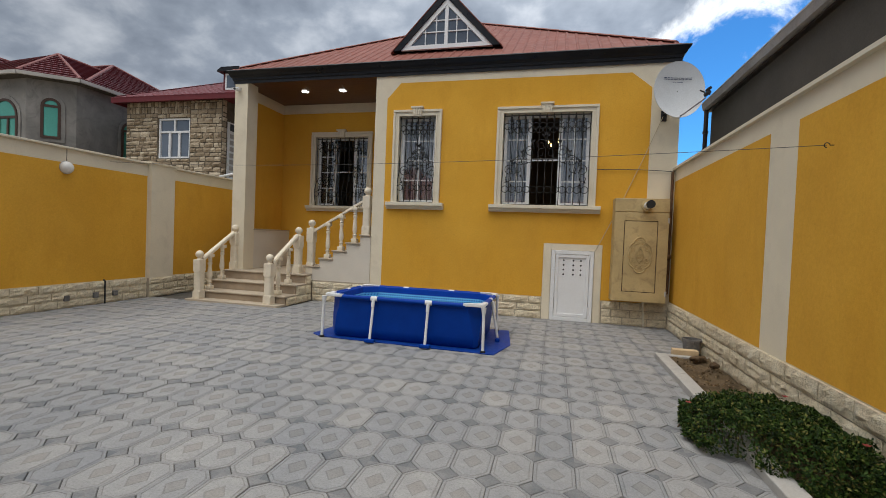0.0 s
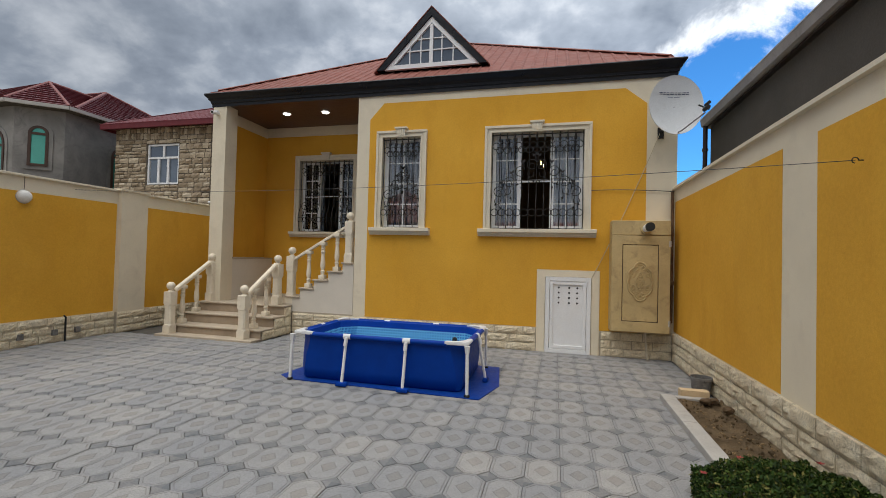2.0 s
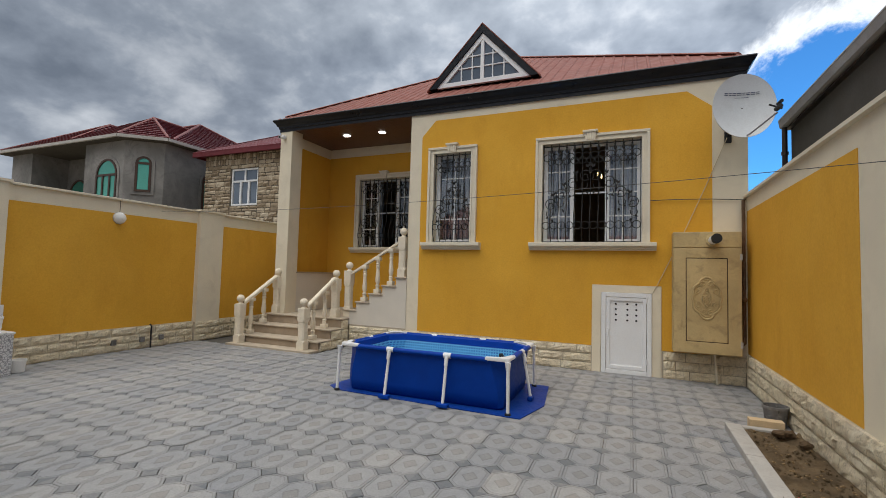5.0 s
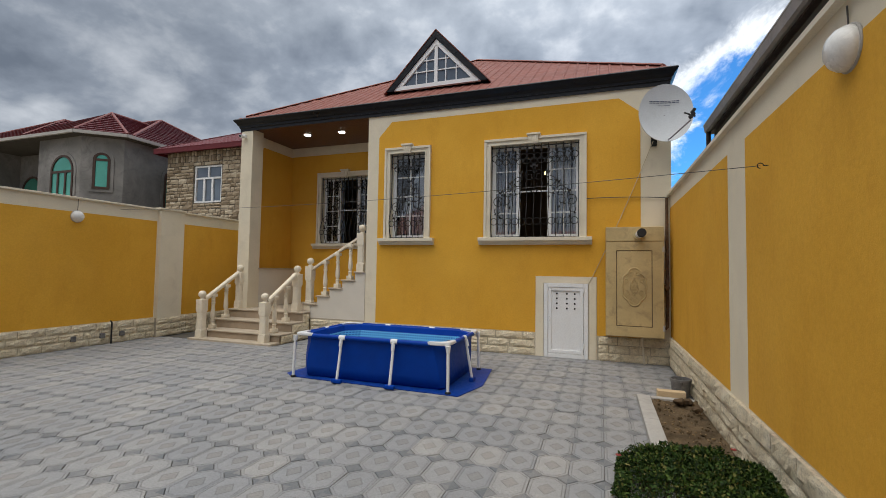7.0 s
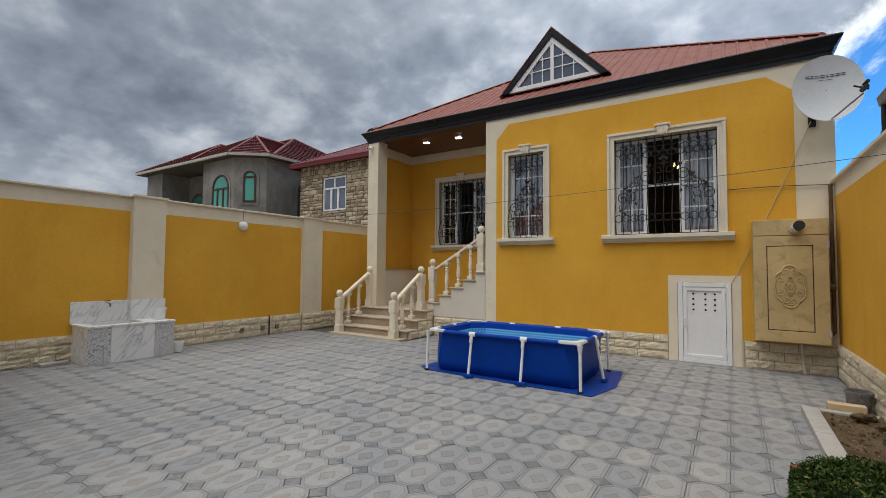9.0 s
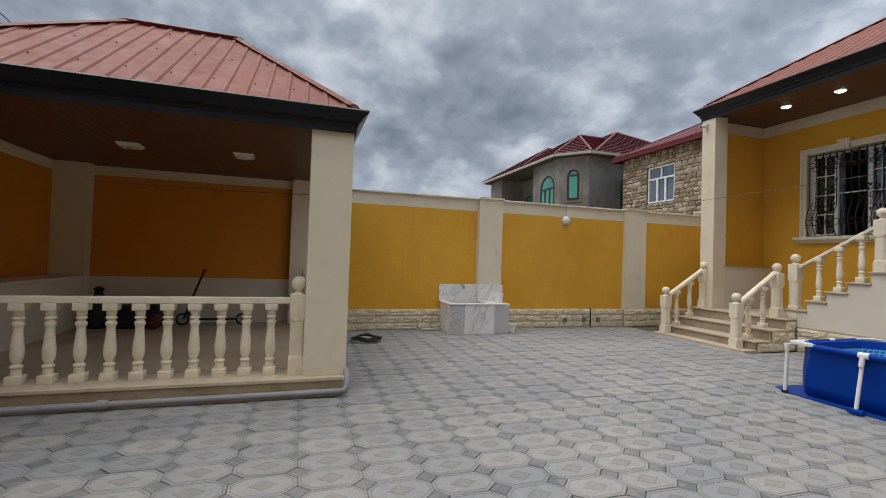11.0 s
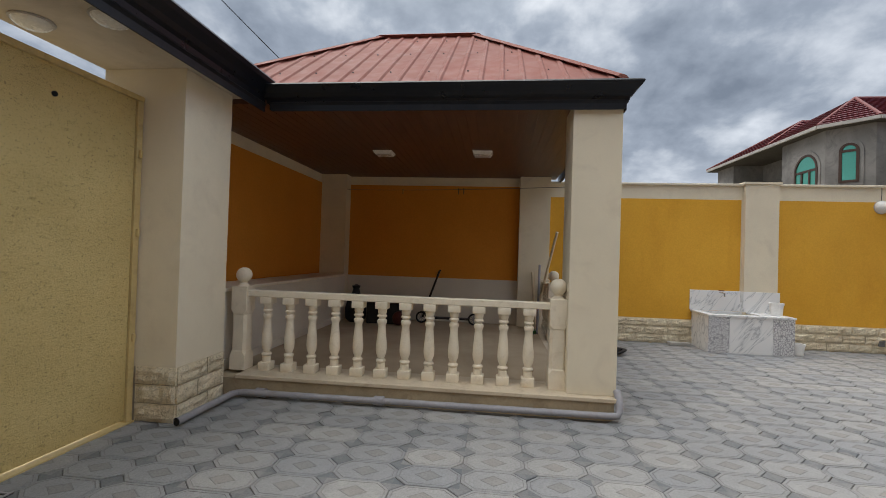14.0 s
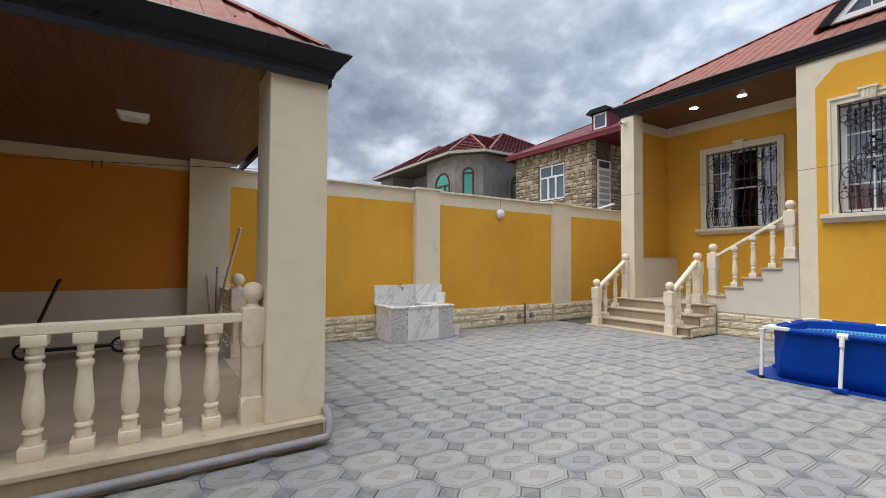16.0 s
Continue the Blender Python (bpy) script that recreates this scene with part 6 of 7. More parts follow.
def skin(bm, loops, close_top=False, close_bottom=False, mi=0):
    rows = [[bm.verts.new(p) for p in lp] for lp in loops]
    for lo, hi in zip(rows, rows[1:]):
        for i in range(len(lo)):
            j = (i + 1) % len(lo)
            bm.faces.new((lo[i], lo[j], hi[j], hi[i])).material_index = mi
    if close_bottom:
        bm.faces.new(rows[0][::-1]).material_index = mi
    if close_top:
        bm.faces.new(rows[-1]).material_index = mi
    return bm


bm = skin(B(), [tub(0.13, 0.012, 0.05), tub(0.115, 0.03, 0.05), tub(0.10, 0.15, 0.06), tub(0.085, 0.30, 0.10), tub(0.075, 0.44, 0.15), tub(0.06, PH - 0.02, 0.19), tub(0.075, PH, 0.19), tub(0.10, PH - 0.01, 0.19)], close_bottom=True)
part("wall", bm, M["pool_blue"], pool, "dark blue vinyl outer wall", True)
bm = skin(B(), [tub(0.10, PH - 0.01, 0.19), tub(0.115, PH - 0.09, 0.19)])
part("rim_band", bm, M["pool_blue"], pool)
bm = skin(B(), [tub(0.115, PH - 0.09, 0.19), tub(0.125, 0.30, 0.12), tub(0.15, 0.03, 0.07)])
bm.faces.new([bm.verts.new(p) for p in tub(0.15, 0.03, 0.07)])
part("liner", bm, M["liner"], pool, "light blue dotted mosaic print liner")
RZ = PH + 0.005
for a_, b_ in (((PX0 + 0.27, PY0 + 0.045), (PX1 - 0.27, PY0 + 0.045)), ((PX0 + 0.27, PY1 - 0.045), (PX1 - 0.27, PY1 - 0.045)), ((PX0 + 0.045, PY0 + 0.27), (PX0 + 0.045, PY1 - 0.27)), ((PX1 - 0.045, PY0 + 0.27), (PX1 - 0.045, PY1 - 0.27))):
    part("top_rail", tube(B(), [(*a_, PH - 0.015), (*b_, PH - 0.015)], 0.030, 12), M["pool_blue"], pool, "tube in a blue vinyl sleeve", True)
for cx_, cy_, sx, sy in ((PX0, PY0, 1, 1), (PX1, PY0, -1, 1), (PX0, PY1, 1, -1), (PX1, PY1, -1, -1)):
    o, i_ = 0.02, 0.30
    bm = B()
    prism(bm, [(cx_ + sx * 0.02, cy_ + sy * 0.06), (cx_ + sx * 0.06, cy_ + sy * 0.02), (cx_ + sx * 0.30, cy_ + sy * 0.015), (cx_ + sx * 0.30, cy_ + sy * 0.075), (cx_ + sx * 0.16, cy_ + sy * 0.09), (cx_ + sx * 0.09, cy_ + sy * 0.16), (cx_ + sx * 0.075, cy_ + sy * 0.30), (cx_ + sx * 0.015, cy_ + sy * 0.30)], "z", PH - 0.022, PH + 0.016)
    bmesh.ops.bevel(bm, geom=list(bm.edges), offset=0.008, segments=2, affect="EDGES")
    part("corner_joint", bm, M["pool_white"], pool, "white moulded corner joint")
    lg = part("leg", tube(B(), [(cx_ + sx * 0.03, cy_ + sy * 0.015, PH - 0.03), (cx_ + sx * 0.02, cy_ - sy * 0.0, 0.02)], 0.019, 12), M["pool_white"], pool, "white tubular leg", True)
    part("collar", tube(B(), [(cx_ + sx * 0.03, cy_ + sy * 0.016, PH - 0.02), (cx_ + sx * 0.029, cy_ + sy * 0.014, PH - 0.10)], [0.034, 0.024], 12), M["pool_white"], lg)
    part("foot_cap", lathe(B(), [(0.034, 0), (0.034, 0.016), (0.024, 0.026)], (cx_ + sx * 0.02, cy_, 0.008), 14), M["black_rubber"], lg, "black rubber foot")
for x, y, ox, oy in [(PX0 + (PX1 - PX0) * f, PY0, 0, -1) for f in (1 / 3, 2 / 3)] + [(PX0 + (PX1 - PX0) * f, PY1, 0, 1) for f in (1 / 3, 2 / 3)] + [(PX0, (PY0 + PY1) / 2, -1, 0), (PX1, (PY0 + PY1) / 2, 1, 0)]:
    ix_, iy_ = x - ox * 0.04, y - oy * 0.04
    lg = part("leg", tube(B(), [(ix_ + ox * 0.02, iy_ + oy * 0.02, PH - 0.02), (ix_ + ox * 0.12, iy_ + oy * 0.12, 0.03)], 0.018, 12), M["pool_white"], pool, "white sloping leg", True)
    al = (0 if ox else 1, 0 if oy else 1)
    part("tee_joint", tube(B(), [(ix_ - al[0] * 0.045, iy_ - al[1] * 0.045, PH - 0.013), (ix_ + al[0] * 0.045, iy_ + al[1] * 0.045, PH - 0.013)], 0.0325, 12), M["pool_white"], lg, "", True)
    part("collar", tube(B(), [(ix_ + ox * 0.03, iy_ + oy * 0.03, PH - 0.03), (ix_ + ox * 0.05, iy_ + oy * 0.05, PH - 0.12)], 0.023, 12), M["pool_white"], lg, "", True)
    fx_, fy_ = ix_ + ox * 0.12, iy_ + oy * 0.12
    part("strap", box(B(), fx_ - 0.07 * al[0] - 0.03 * abs(ox), fx_ + 0.07 * al[0] + 0.03 * abs(ox), fy_ - 0.07 * al[1] - 0.03 * abs(oy), fy_ + 0.07 * al[1] + 0.03 * abs(oy), 0.012, 0.06, 0.012), M["pool_blue"], lg, "blue strap loop at the foot")
part("inlet", lathe(B(), [(0.035, 0), (0.035, 0.02), (0.02, 0.03)], (PX1 - 0.45, PY1 - 0.135, 0.40), 14, Matrix.Rotation(radians(90), 3, "X")), M["dark_plastic"], pool, "dark round inlet")

# ---- outdoor sink ----
sink = thing("outdoor_sink", (-7.3, 3.7, 0), "marble-tiled outdoor sink with tap against the yard wall", "sink")
QX0, QX1, QY0, QY1, QZ = LX + 0.022, -7.03, 3.025, 4.24, 0.575
bm = box(B(), QX0, QX1 - 0.012, QY0 + 0.012, QY0 + 0.10, 0, QZ - 0.03)
box(bm, QX0, QX1 - 0.012, QY1 - 0.10, QY1 - 0.012, 0, QZ - 0.03)
box(bm, QX1 - 0.10, QX1 - 0.012, QY0 + 0.10, QY1 - 0.10, 0, QZ - 0.03)
box(bm, QX0, QX1 - 0.10, QY0 + 0.10, QY1 - 0.10, 0, 0.25)
box(bm, QX0, QX0 + 0.03, QY0 + 0.10, QY1 - 0.40, 0.25, QZ - 0.002)
part("body", bm, M["marble"], sink, "marble-lined basin")
for a_, b_, mt in ((QY0, QY0 + 0.30, "print_tile"), (QY0 + 0.302, QY1 - 0.302, "marble"), (QY1 - 0.30, QY1, "print_tile")):
    part("front_tile", box(B(), QX1 - 0.012, QX1, a_, b_, 0.0, QZ - 0.03, 0.002), M[mt], sink, "grey patterned tile" if mt == "print_tile" else "white grey-veined marble tile")
part("side_tile", box(B(), QX0 + 0.2, QX1 - 0.013, QY0, QY0 + 0.011, 0, QZ - 0.03), M["marble"], sink)
part("side_tile", box(B(), QX0 + 0.05, QX1 - 0.013, QY1 - 0.011, QY1, 0, QZ - 0.03), M["marble"], sink)
bm = box(B(), QX1 - 0.11, QX1 + 0.015, QY0 - 0.01, QY1 + 0.01, QZ - 0.03, QZ, 0.003)
box(bm, QX0, QX1 - 0.11, QY0 - 0.01, QY0 + 0.11, QZ - 0.03, QZ, 0.003)
box(bm, QX0, QX1 - 0.11, QY1 - 0.40, QY1 + 0.01, QZ - 0.03, QZ, 0.003)
part("rim", bm, M["marble"], sink, "white marble rim")
part("splashback", box(B(), LX + 0.006, LX + 0.022, QY0 - 0.02, 3.798, QZ - 0.0, 0.905, 0.002), M["marble"], sink, "white marble splashback")
part("splashback", box(B(), LX + 0.092, LX + 0.107, 3.792, 4.34, QZ - 0.0, 0.905, 0.002), M["marble"], sink, "white marble splashback")
part("splashback_return", box(B(), LX + 0.022, LX + 0.092, 3.782, 3.794, QZ, 0.905), M["marble"], sink)
tap = part("tap", tube(B(), [(LX + 0.02, 3.47, 0.875), (LX + 0.12, 3.47, 0.875), (LX + 0.16, 3.475, 0.865), (LX + 0.17, 3.475, 0.815)], 0.012, 10), M["chrome"], sink, "small brass and steel tap")
part("tap_handle", box(B(), LX + 0.06, LX + 0.09, 3.43, 3.51, 0.90, 0.913, 0.004), M["red_cloth"], tap)


def pail(name, at, r0, r1, h, mat, label, handle=True):
    p = thing(name, at, label, "bucket")
    x, y, z = at
    bm = lathe(B(), [(r0, 0.0), (r0 + 0.005, 0.004), (r1, h - 0.03), (r1 + 0.008, h - 0.028), (r1 + 0.008, h), (r1 - 0.004, h), (r0 - 0.004, 0.012), (0.004, 0.01)], at, 24)
    part("shell", bm, mat, p, "", True)
    if handle:
        part("handle", tube(B(), [(x, y - (r1 + 0.01) * math.cos(radians(q)), z + h - 0.02 - (r1 * 0.75) * math.sin(radians(q)) * 0.9) for q in range(0, 181, 15)], 0.004, 6), M["wire"], p)
    return p


pail("bucket", (-7.30, 4.13, QZ), 0.075, 0.092, 0.19, M["white_plastic"], "white plastic bucket standing on the sink's rim", False)
pail("paint_pail", (-7.20, 4.38, 0.0), 0.075, 0.09, 0.17, M["white_plastic"], "white plastic pail with blue print on the paving")
pail("builders_bucket", (1.99, 6.67, 0.0), 0.085, 0.112, 0.22, M["zinc"], "cement-stained dark builder's bucket by the wall")
hose = thing("hose", (-6.4, 1.25, 0), "coiled black garden hose on the paving", "hose")
pts = []
for i in range(90):
    t_ = i / 89
    a_ = radians(360 * 2.6 * t_)
    r = 0.20 + 0.05 * math.sin(5 * t_)
    pts.append((-6.62 + r * math.cos(a_) + 0.10 * t_, 1.45 + r * math.sin(a_), 0.02 + 0.05 * t_ + 0.03 * math.sin(a_ * 1.5) ** 2))
part("coil", tube(B(), pts, 0.018, 8), M["black_rubber"], hose, "", True)
stub = thing("standpipe", (LX + 0.05, 6.50, 0), "rusty water pipe stub rising from the wall's foot", "pipe")
part("pipe", tube(B(), [(LX + 0.085, 6.50, 0.0), (LX + 0.085, 6.50, 0.40), (LX + 0.085, 6.47, 0.43)], 0.014, 8), M["dark_plastic"], stub)
for y in (5.87, 6.36, 6.72):
    so = thing("socket_box", (LX + 0.06, y, 0.15), "small dirty grey box set in the stone foot", "socket", "socket boxes")
    part("plate", box(B(), LX + 0.03, LX + 0.074, y - 0.04, y + 0.04, 0.12, 0.21, 0.004), M["zinc"], so)
slab = solid("loose_slab", box(B(), LX + 0.12, LX + 0.24, 2.62, 2.96, 0.0, 0.05, 0.008), M["kerb"], "loose pale stone slab by the sink", "slab")

# waste pipe along the shelter's foot
dp = thing("drain_pipe", (GX1, -1, 0.05), "grey plastic drain pipe along the shelter's foot", "drain pipe")
part("pipe", tube(B(), [(-2.90, -2.545, 0.05), (-3.58, -2.535, 0.05), (-3.635, -2.51, 0.05), (-3.655, -2.45, 0.05), (GX1 + 0.065, 0.60, 0.05), (GX1 + 0.065, 0.81, 0.05)], 0.028, 14), M["grey_pvc"], dp, "", True)
# Black disc drawn as the shade in the open pipe end.
part("mouth", tube(B(), [(-2.895, -2.547, 0.05), (-2.902, -2.545, 0.05)], 0.030, 14), M["hole"], dp)
part("elbow", tube(B(), [(GX1 + 0.065, 0.77, 0.05), (GX1 + 0.062, 0.825, 0.055), (GX1 + 0.045, 0.845, 0.10), (GX1 + 0.015, 0.85, 0.17), (GX1 - 0.05, 0.845, 0.23)], 0.031, 14), M["grey_pvc"], dp, "", True)
for y in (-1.25, -2.35):
    part("socket", tube(B(), [(GX1 + 0.085, y, 0.05), (GX1 + 0.085, y + 0.09, 0.05)], 0.041, 14), M["grey_pvc"], dp, "", True)

# ---- flower bed ----
bed = thing("kerb", (1.54, 4.6, 0), "pale cut-stone kerb round the flower bed", "kerb", kind="structure")
ys = [-0.5, 0.5, 1.5, 2.5, 3.5, 4.5, 5.45, 6.37]
for a_, b_ in zip(ys, ys[1:]):
    part("kerb_stone", box(B(), 1.48, 1.622, a_ + 0.003, b_ - 0.003, -0.03, 0.062, 0.008), M["kerb"], bed)
part("kerb_stone", box(B(), 1.626, RX - 0.06, 6.28, 6.37, -0.03, 0.058, 0.008), M["kerb"], bed)
bm = B()
nx, ny = 12, 90
g = {}
for i in range(nx + 1):
    for j in range(ny + 1):
        x, y = 1.60 + (RX - 0.02 - 1.60) * i / nx, -0.5 + 6.8 * j / ny
        g[i, j] = bm.verts.new((x, y, 0.02 + 0.045 * noise.noise((x * 5, y * 5, 0)) + 0.03 * noise.noise((x * 17, y * 17, 3))))
for i in range(nx):
    for j in range(ny):
        bm.faces.new((g[i, j], g[i + 1, j], g[i + 1, j + 1], g[i, j + 1]))
soil = solid("ground_bed", bm, M["soil"], "dry crumbly soil of the flower bed", "soil", kind="structure", smooth=True)
bm = B()
for i in range(520):
    x, y = random.uniform(1.63, RX - 0.07), random.uniform(-0.4, 6.25)
    r = random.choice((0.006, 0.009, 0.013, 0.02))
    m_ = Matrix.Translation((x, y, 0.03 + 0.03 * noise.noise((x * 5, y * 5, 0)))) @ Euler((random.random() * 3, random.random() * 3, 0)).to_matrix().to_4x4() @ Matrix.Diagonal((r, r * 0.8, r * 0.6, 1))
    bmesh.ops.create_icosphere(bm, subdivisions=1, radius=1, matrix=m_)
part("clods", bm, M["soil"], soil, kind="stuff")
bm = B()
for i in range(60):
    x, y = random.uniform(1.64, RX - 0.08), random.uniform(4.6, 6.22)
    leaf_shape(bm, (x, 0.05), (random.uniform(-1, 1), random.uniform(-0.1, 0.3)), random.uniform(0.012, 0.03), y)
part("dry_leaves", bm, M["dry_leaf"], soil, kind="stuff")
for x, y in ((1.90, 6.19), (1.99, 6.22), (2.03, 5.93)):
    bm = ball(B(), (x, y, 0.065), 0.052, 0.7, 12)
    for v_ in bm.verts:
        v_.co += (v_.co - Vector((x, y, 0.065))) * (0.5 * noise.noise(v_.co * 22) + 0.25 * noise.noise(v_.co * 60))
    cl = solid("soil_clod", bm, M["stem"], "dark lump of earth in the bed", "clod", "clods")
blk = solid("stone_brick", box(B(), 1.71, 2.01, 6.42, 6.53, 0.0, 0.11, 0.006), M["block"], "pale sawn stone brick lying by the bucket", "brick")

# low shrub: stems and many small leaves
bush = thing("shrub", (1.62, 3.85, 0.03), "low dense green shrub with a few red flowers", "shrub")
bm = B()
bx, by, sx, sy = 1.66, 3.64, 0.515, 0.58


def hump(u_, v_):
    e_ = 1 - abs(u_) ** 4
    f_ = 1 - abs(v_) ** 4
    return 0.30 * max(0, e_) ** 0.5 * max(0, f_) ** 0.5 + 0.07 * noise.noise((u_ * 2.6, v_ * 3.2, 5)) + 0.04 * noise.noise((u_ * 7, v_ * 8, 9))


rng = np.random.default_rng(7)
verts, faces = [], []
for i in range(56000):
    u_, v_ = rng.uniform(-1.04, 1.04, 2)
    if i % 2:
        q_ = (1.0 + 0.06 * rng.normal()) / max(0.05, (abs(u_) ** 4 + abs(v_) ** 4) ** 0.25)
        u_, v_ = u_ * q_, v_ * q_
    rad = abs(u_) ** 4 + abs(v_) ** 4
    if rad > 1.1 + 0.25 * noise.noise((u_ * 3, v_ * 3, 1)):
        continue
    if v_ < 0.05 - 1.0 * (u_ + 1) + 0.2 * noise.noise((u_ * 4, v_ * 4, 2)):
        continue
    top = max(0.05, hump(u_, v_))
    low = min(1, max(0, (v_ - 0.05 + 1.0 * (u_ + 1)) / 0.25))
    top *= 0.45 + 0.55 * low ** 0.5
    z = 0.03 + top * (1 - rng.random() ** (1.0 if rad > 0.5 or low < 1 else 1.7) * (0.97 if rad > 0.5 or low < 1 else 0.4))
    p = Vector((bx + u_ * sx * (0.92 + 0.1 * z), by + v_ * sy, z))
    out = Vector((u_ * 0.6, v_ * 0.6, 0.7)) + Vector(rng.normal(0, 0.5, 3))
    out.normalize()
    sd = out.orthogonal().normalized()
    sd = (Matrix.Rotation(rng.uniform(0, 6.28), 3, out) @ sd)
    L = rng.uniform(0.013, 0.033)
    W_ = L * 0.28
    nrm = out.cross(sd)
    dv = (sd * 0.8 + out * 0.6).normalized()
    base = len(verts)
    verts += [p, p + dv * L * 0.5 + nrm * W_ + out * 0.003, p + dv * L, p + dv * L * 0.5 - nrm * W_ + out * 0.003]
    faces.append((base, base + 1, base + 2, base + 3))
me = bpy.data.meshes.new("leaves")
o = ORIGIN[bush.name]
me.from_pydata([tuple(v - o) for v in verts], [], faces)
me.materials.append(M["leaf"])
lv = new("leaves", me)
lv.parent = bush
tagged(lv, kind="stuff")
bm = B()
for i in range(160):
    u_, v_ = rng.uniform(-0.95, 0.95, 2)
    if abs(u_) ** 4 + abs(v_) ** 4 > 0.6 or v_ < 0.5 - 0.9 * (u_ + 1):
        continue
    x, y = bx + u_ * sx * 0.95, by + v_ * sy
    tube(bm, [(x + rng.normal(0, 0.05), y + rng.normal(0, 0.05), 0.0), (x, y, 0.03 + max(0.06, hump(u_, v_)) * 0.7)], [0.006, 0.003], 4)
part("stems", bm, M["stem"], bush, kind="stuff")
for u_, v_ in ((-0.9, 0.35), (-0.3, 0.9), (0.5, 0.75), (0.55, -0.75)):
    bm = B()
    c = Vector((bx + u_ * sx, by + v_ * sy, 0.05 + max(0.16, hump(u_ * 0.9, v_ * 0.9))))
    for q in range(6):
        a_ = radians(60 * q)
        d = Vector((math.cos(a_), math.sin(a_), 0.5)).normalized()
        s_ = Vector((-math.sin(a_), math.cos(a_), 0))
        vs = [c, c + d * 0.016 + s_ * 0.009, c + d * 0.027, c + d * 0.016 - s_ * 0.009]
        bm.faces.new([bm.verts.new(v) for v in vs])
    bmesh.ops.solidify(bm, geom=list(bm.faces), thickness=0.002)
    part("flower", bm, M["petal"], bush, "small red flower")

# ---- things in the shelter ----
sc = thing("kick_scooter", (-7.3, -1.1, PZ), "black kick scooter leaning at the shelter's back wall", "scooter")
X = -7.35
part("deck", box(B(), X - 0.06, X + 0.06, -1.25, -0.62, PZ + 0.085, PZ + 0.115, 0.008), M["dark_plastic"], sc)
part("column", tube(B(), [(X, -1.42, PZ + 0.10), (X, -1.36, PZ + 0.30), (X, -1.15, PZ + 0.90)], 0.018, 10), M["dark_plastic"], sc)
part("handlebar", tube(B(), [(X - 0.12, -1.15, PZ + 0.90), (X + 0.2, -1.12, PZ + 0.91)], 0.015, 10), M["black_rubber"], sc)
part("neck", tube(B(), [(X, -1.38, PZ + 0.22), (X, -1.25, PZ + 0.10)], 0.02, 10), M["dark_plastic"], sc)
for y in (-1.44, -0.55):
    wh = part("wheel", tube(B(), [(X, y + 0.085 * math.cos(radians(q)), PZ + 0.10 + 0.085 * math.sin(radians(q))) for q in range(0, 360, 20)], 0.015, 8, True), M["black_rubber"], sc, "black rubber tyre", True)
    bm = B()
    for q in range(0, 180, 45):
        c_, s_ = 0.08 * math.cos(radians(q)), 0.08 * math.sin(radians(q))
        tube(bm, [(X, y - c_, PZ + 0.10 - s_), (X, y + c_, PZ + 0.10 + s_)], 0.006, 6)
    part("spokes", bm, M["grey_pvc"], wh)
bag = thing("bag", (-7.2, -2.55, PZ), "dark slumped bag against the shelter's corner", "bag")
part("body", lathe(B(), [(0.12, 0), (0.17, 0.05), (0.18, 0.22), (0.14, 0.38), (0.07, 0.48), (0.05, 0.55), (0.075, 0.60), (0.004, 0.63)], (-7.2, -2.55, PZ), 14), M["dark_plastic"], bag, "", True)
crate = thing("storage_crate", (-7.25, -2.0, PZ), "dark storage crate on the shelter's floor", "crate")
bm = box(B(), -7.45, -7.05, -2.32, -1.72, PZ, PZ + 0.34, 0.01)
part("box", bm, M["dark_plastic"], crate)
part("lid", box(B(), -7.46, -7.04, -2.33, -1.71, PZ + 0.34, PZ + 0.37, 0.008), M["brown_frame"], crate)
bl = solid("ball", ball(B(), (-6.98, -1.75, PZ + 0.115), 0.115, 1.0, 20), M["red_cloth"], "dull red ball on the shelter's floor", "ball", smooth=True)
broom = thing("broom", (-6.95, 0.40, PZ), "long wooden broom with green head leaning in the corner", "broom")
part("handle", tube(B(), [(-7.45, 0.44, PZ + 0.03), (-6.74, 0.70, 1.75)], 0.021, 10), M["wood"], broom, "pale wooden handle")
hd = part("head", box(B(), -7.15, -6.75, 0.36, 0.43, PZ + 0.012, PZ + 0.06, 0.01), M["green_plastic"], broom, "green plastic head")
bm = B()
for i in range(60):
    x = -7.13 + 0.36 * i / 59
    for y in (0.375, 0.395, 0.415):
        box(bm, x - 0.002, x + 0.002, y - 0.002, y + 0.002, PZ - 0.002, PZ + 0.013)
part("bristles", bm, M["green_plastic"], hd, kind="stuff")
for p0, p1, mt, lb in (((-7.21, 0.46, PZ), (-7.45, 0.40, PZ + 0.93), "wood", "short pale pole leaning in the corner"), ((-6.85, 0.45, PZ), (-7.4, 0.52, PZ + 1.05), "grey_pvc", "grey pole leaning in the corner")):
    solid("pole", tube(B(), [p0, p1], 0.02, 10), M[mt], lb, "pole", "leaning poles")
ln = thing("washing_line", (LX + 0.03, -2.8, 2.4), "thin washing line with a few pegs under the shelter", "washing line")
part("cord", tube(B(), sag((-7.44, -2.84, 2.45), (-4.2, 0.60, 2.05), 0.02, 20), 0.003, 6), M["wire"], ln)
for f in (0.36, 0.62, 0.64):
    p = Vector((-7.44, -2.84, 2.45)).lerp(Vector((-4.2, 0.60, 2.05)), f) - Vector((0, 0, 0.019))
    part("peg", box(B(), p.x - 0.006, p.x + 0.006, p.y - 0.005, p.y + 0.005, p.z - 0.06, p.z + 0.015, 0.002), M["green_plastic"], ln, "small plastic peg")
cable("overhead_cable", sag((-8.5, -8.55, 8.90), (-18.35, 0.40, -0.06), 0.0, 24), 0.012, M["dark_plastic"], "thin overhead cable above the shelter")

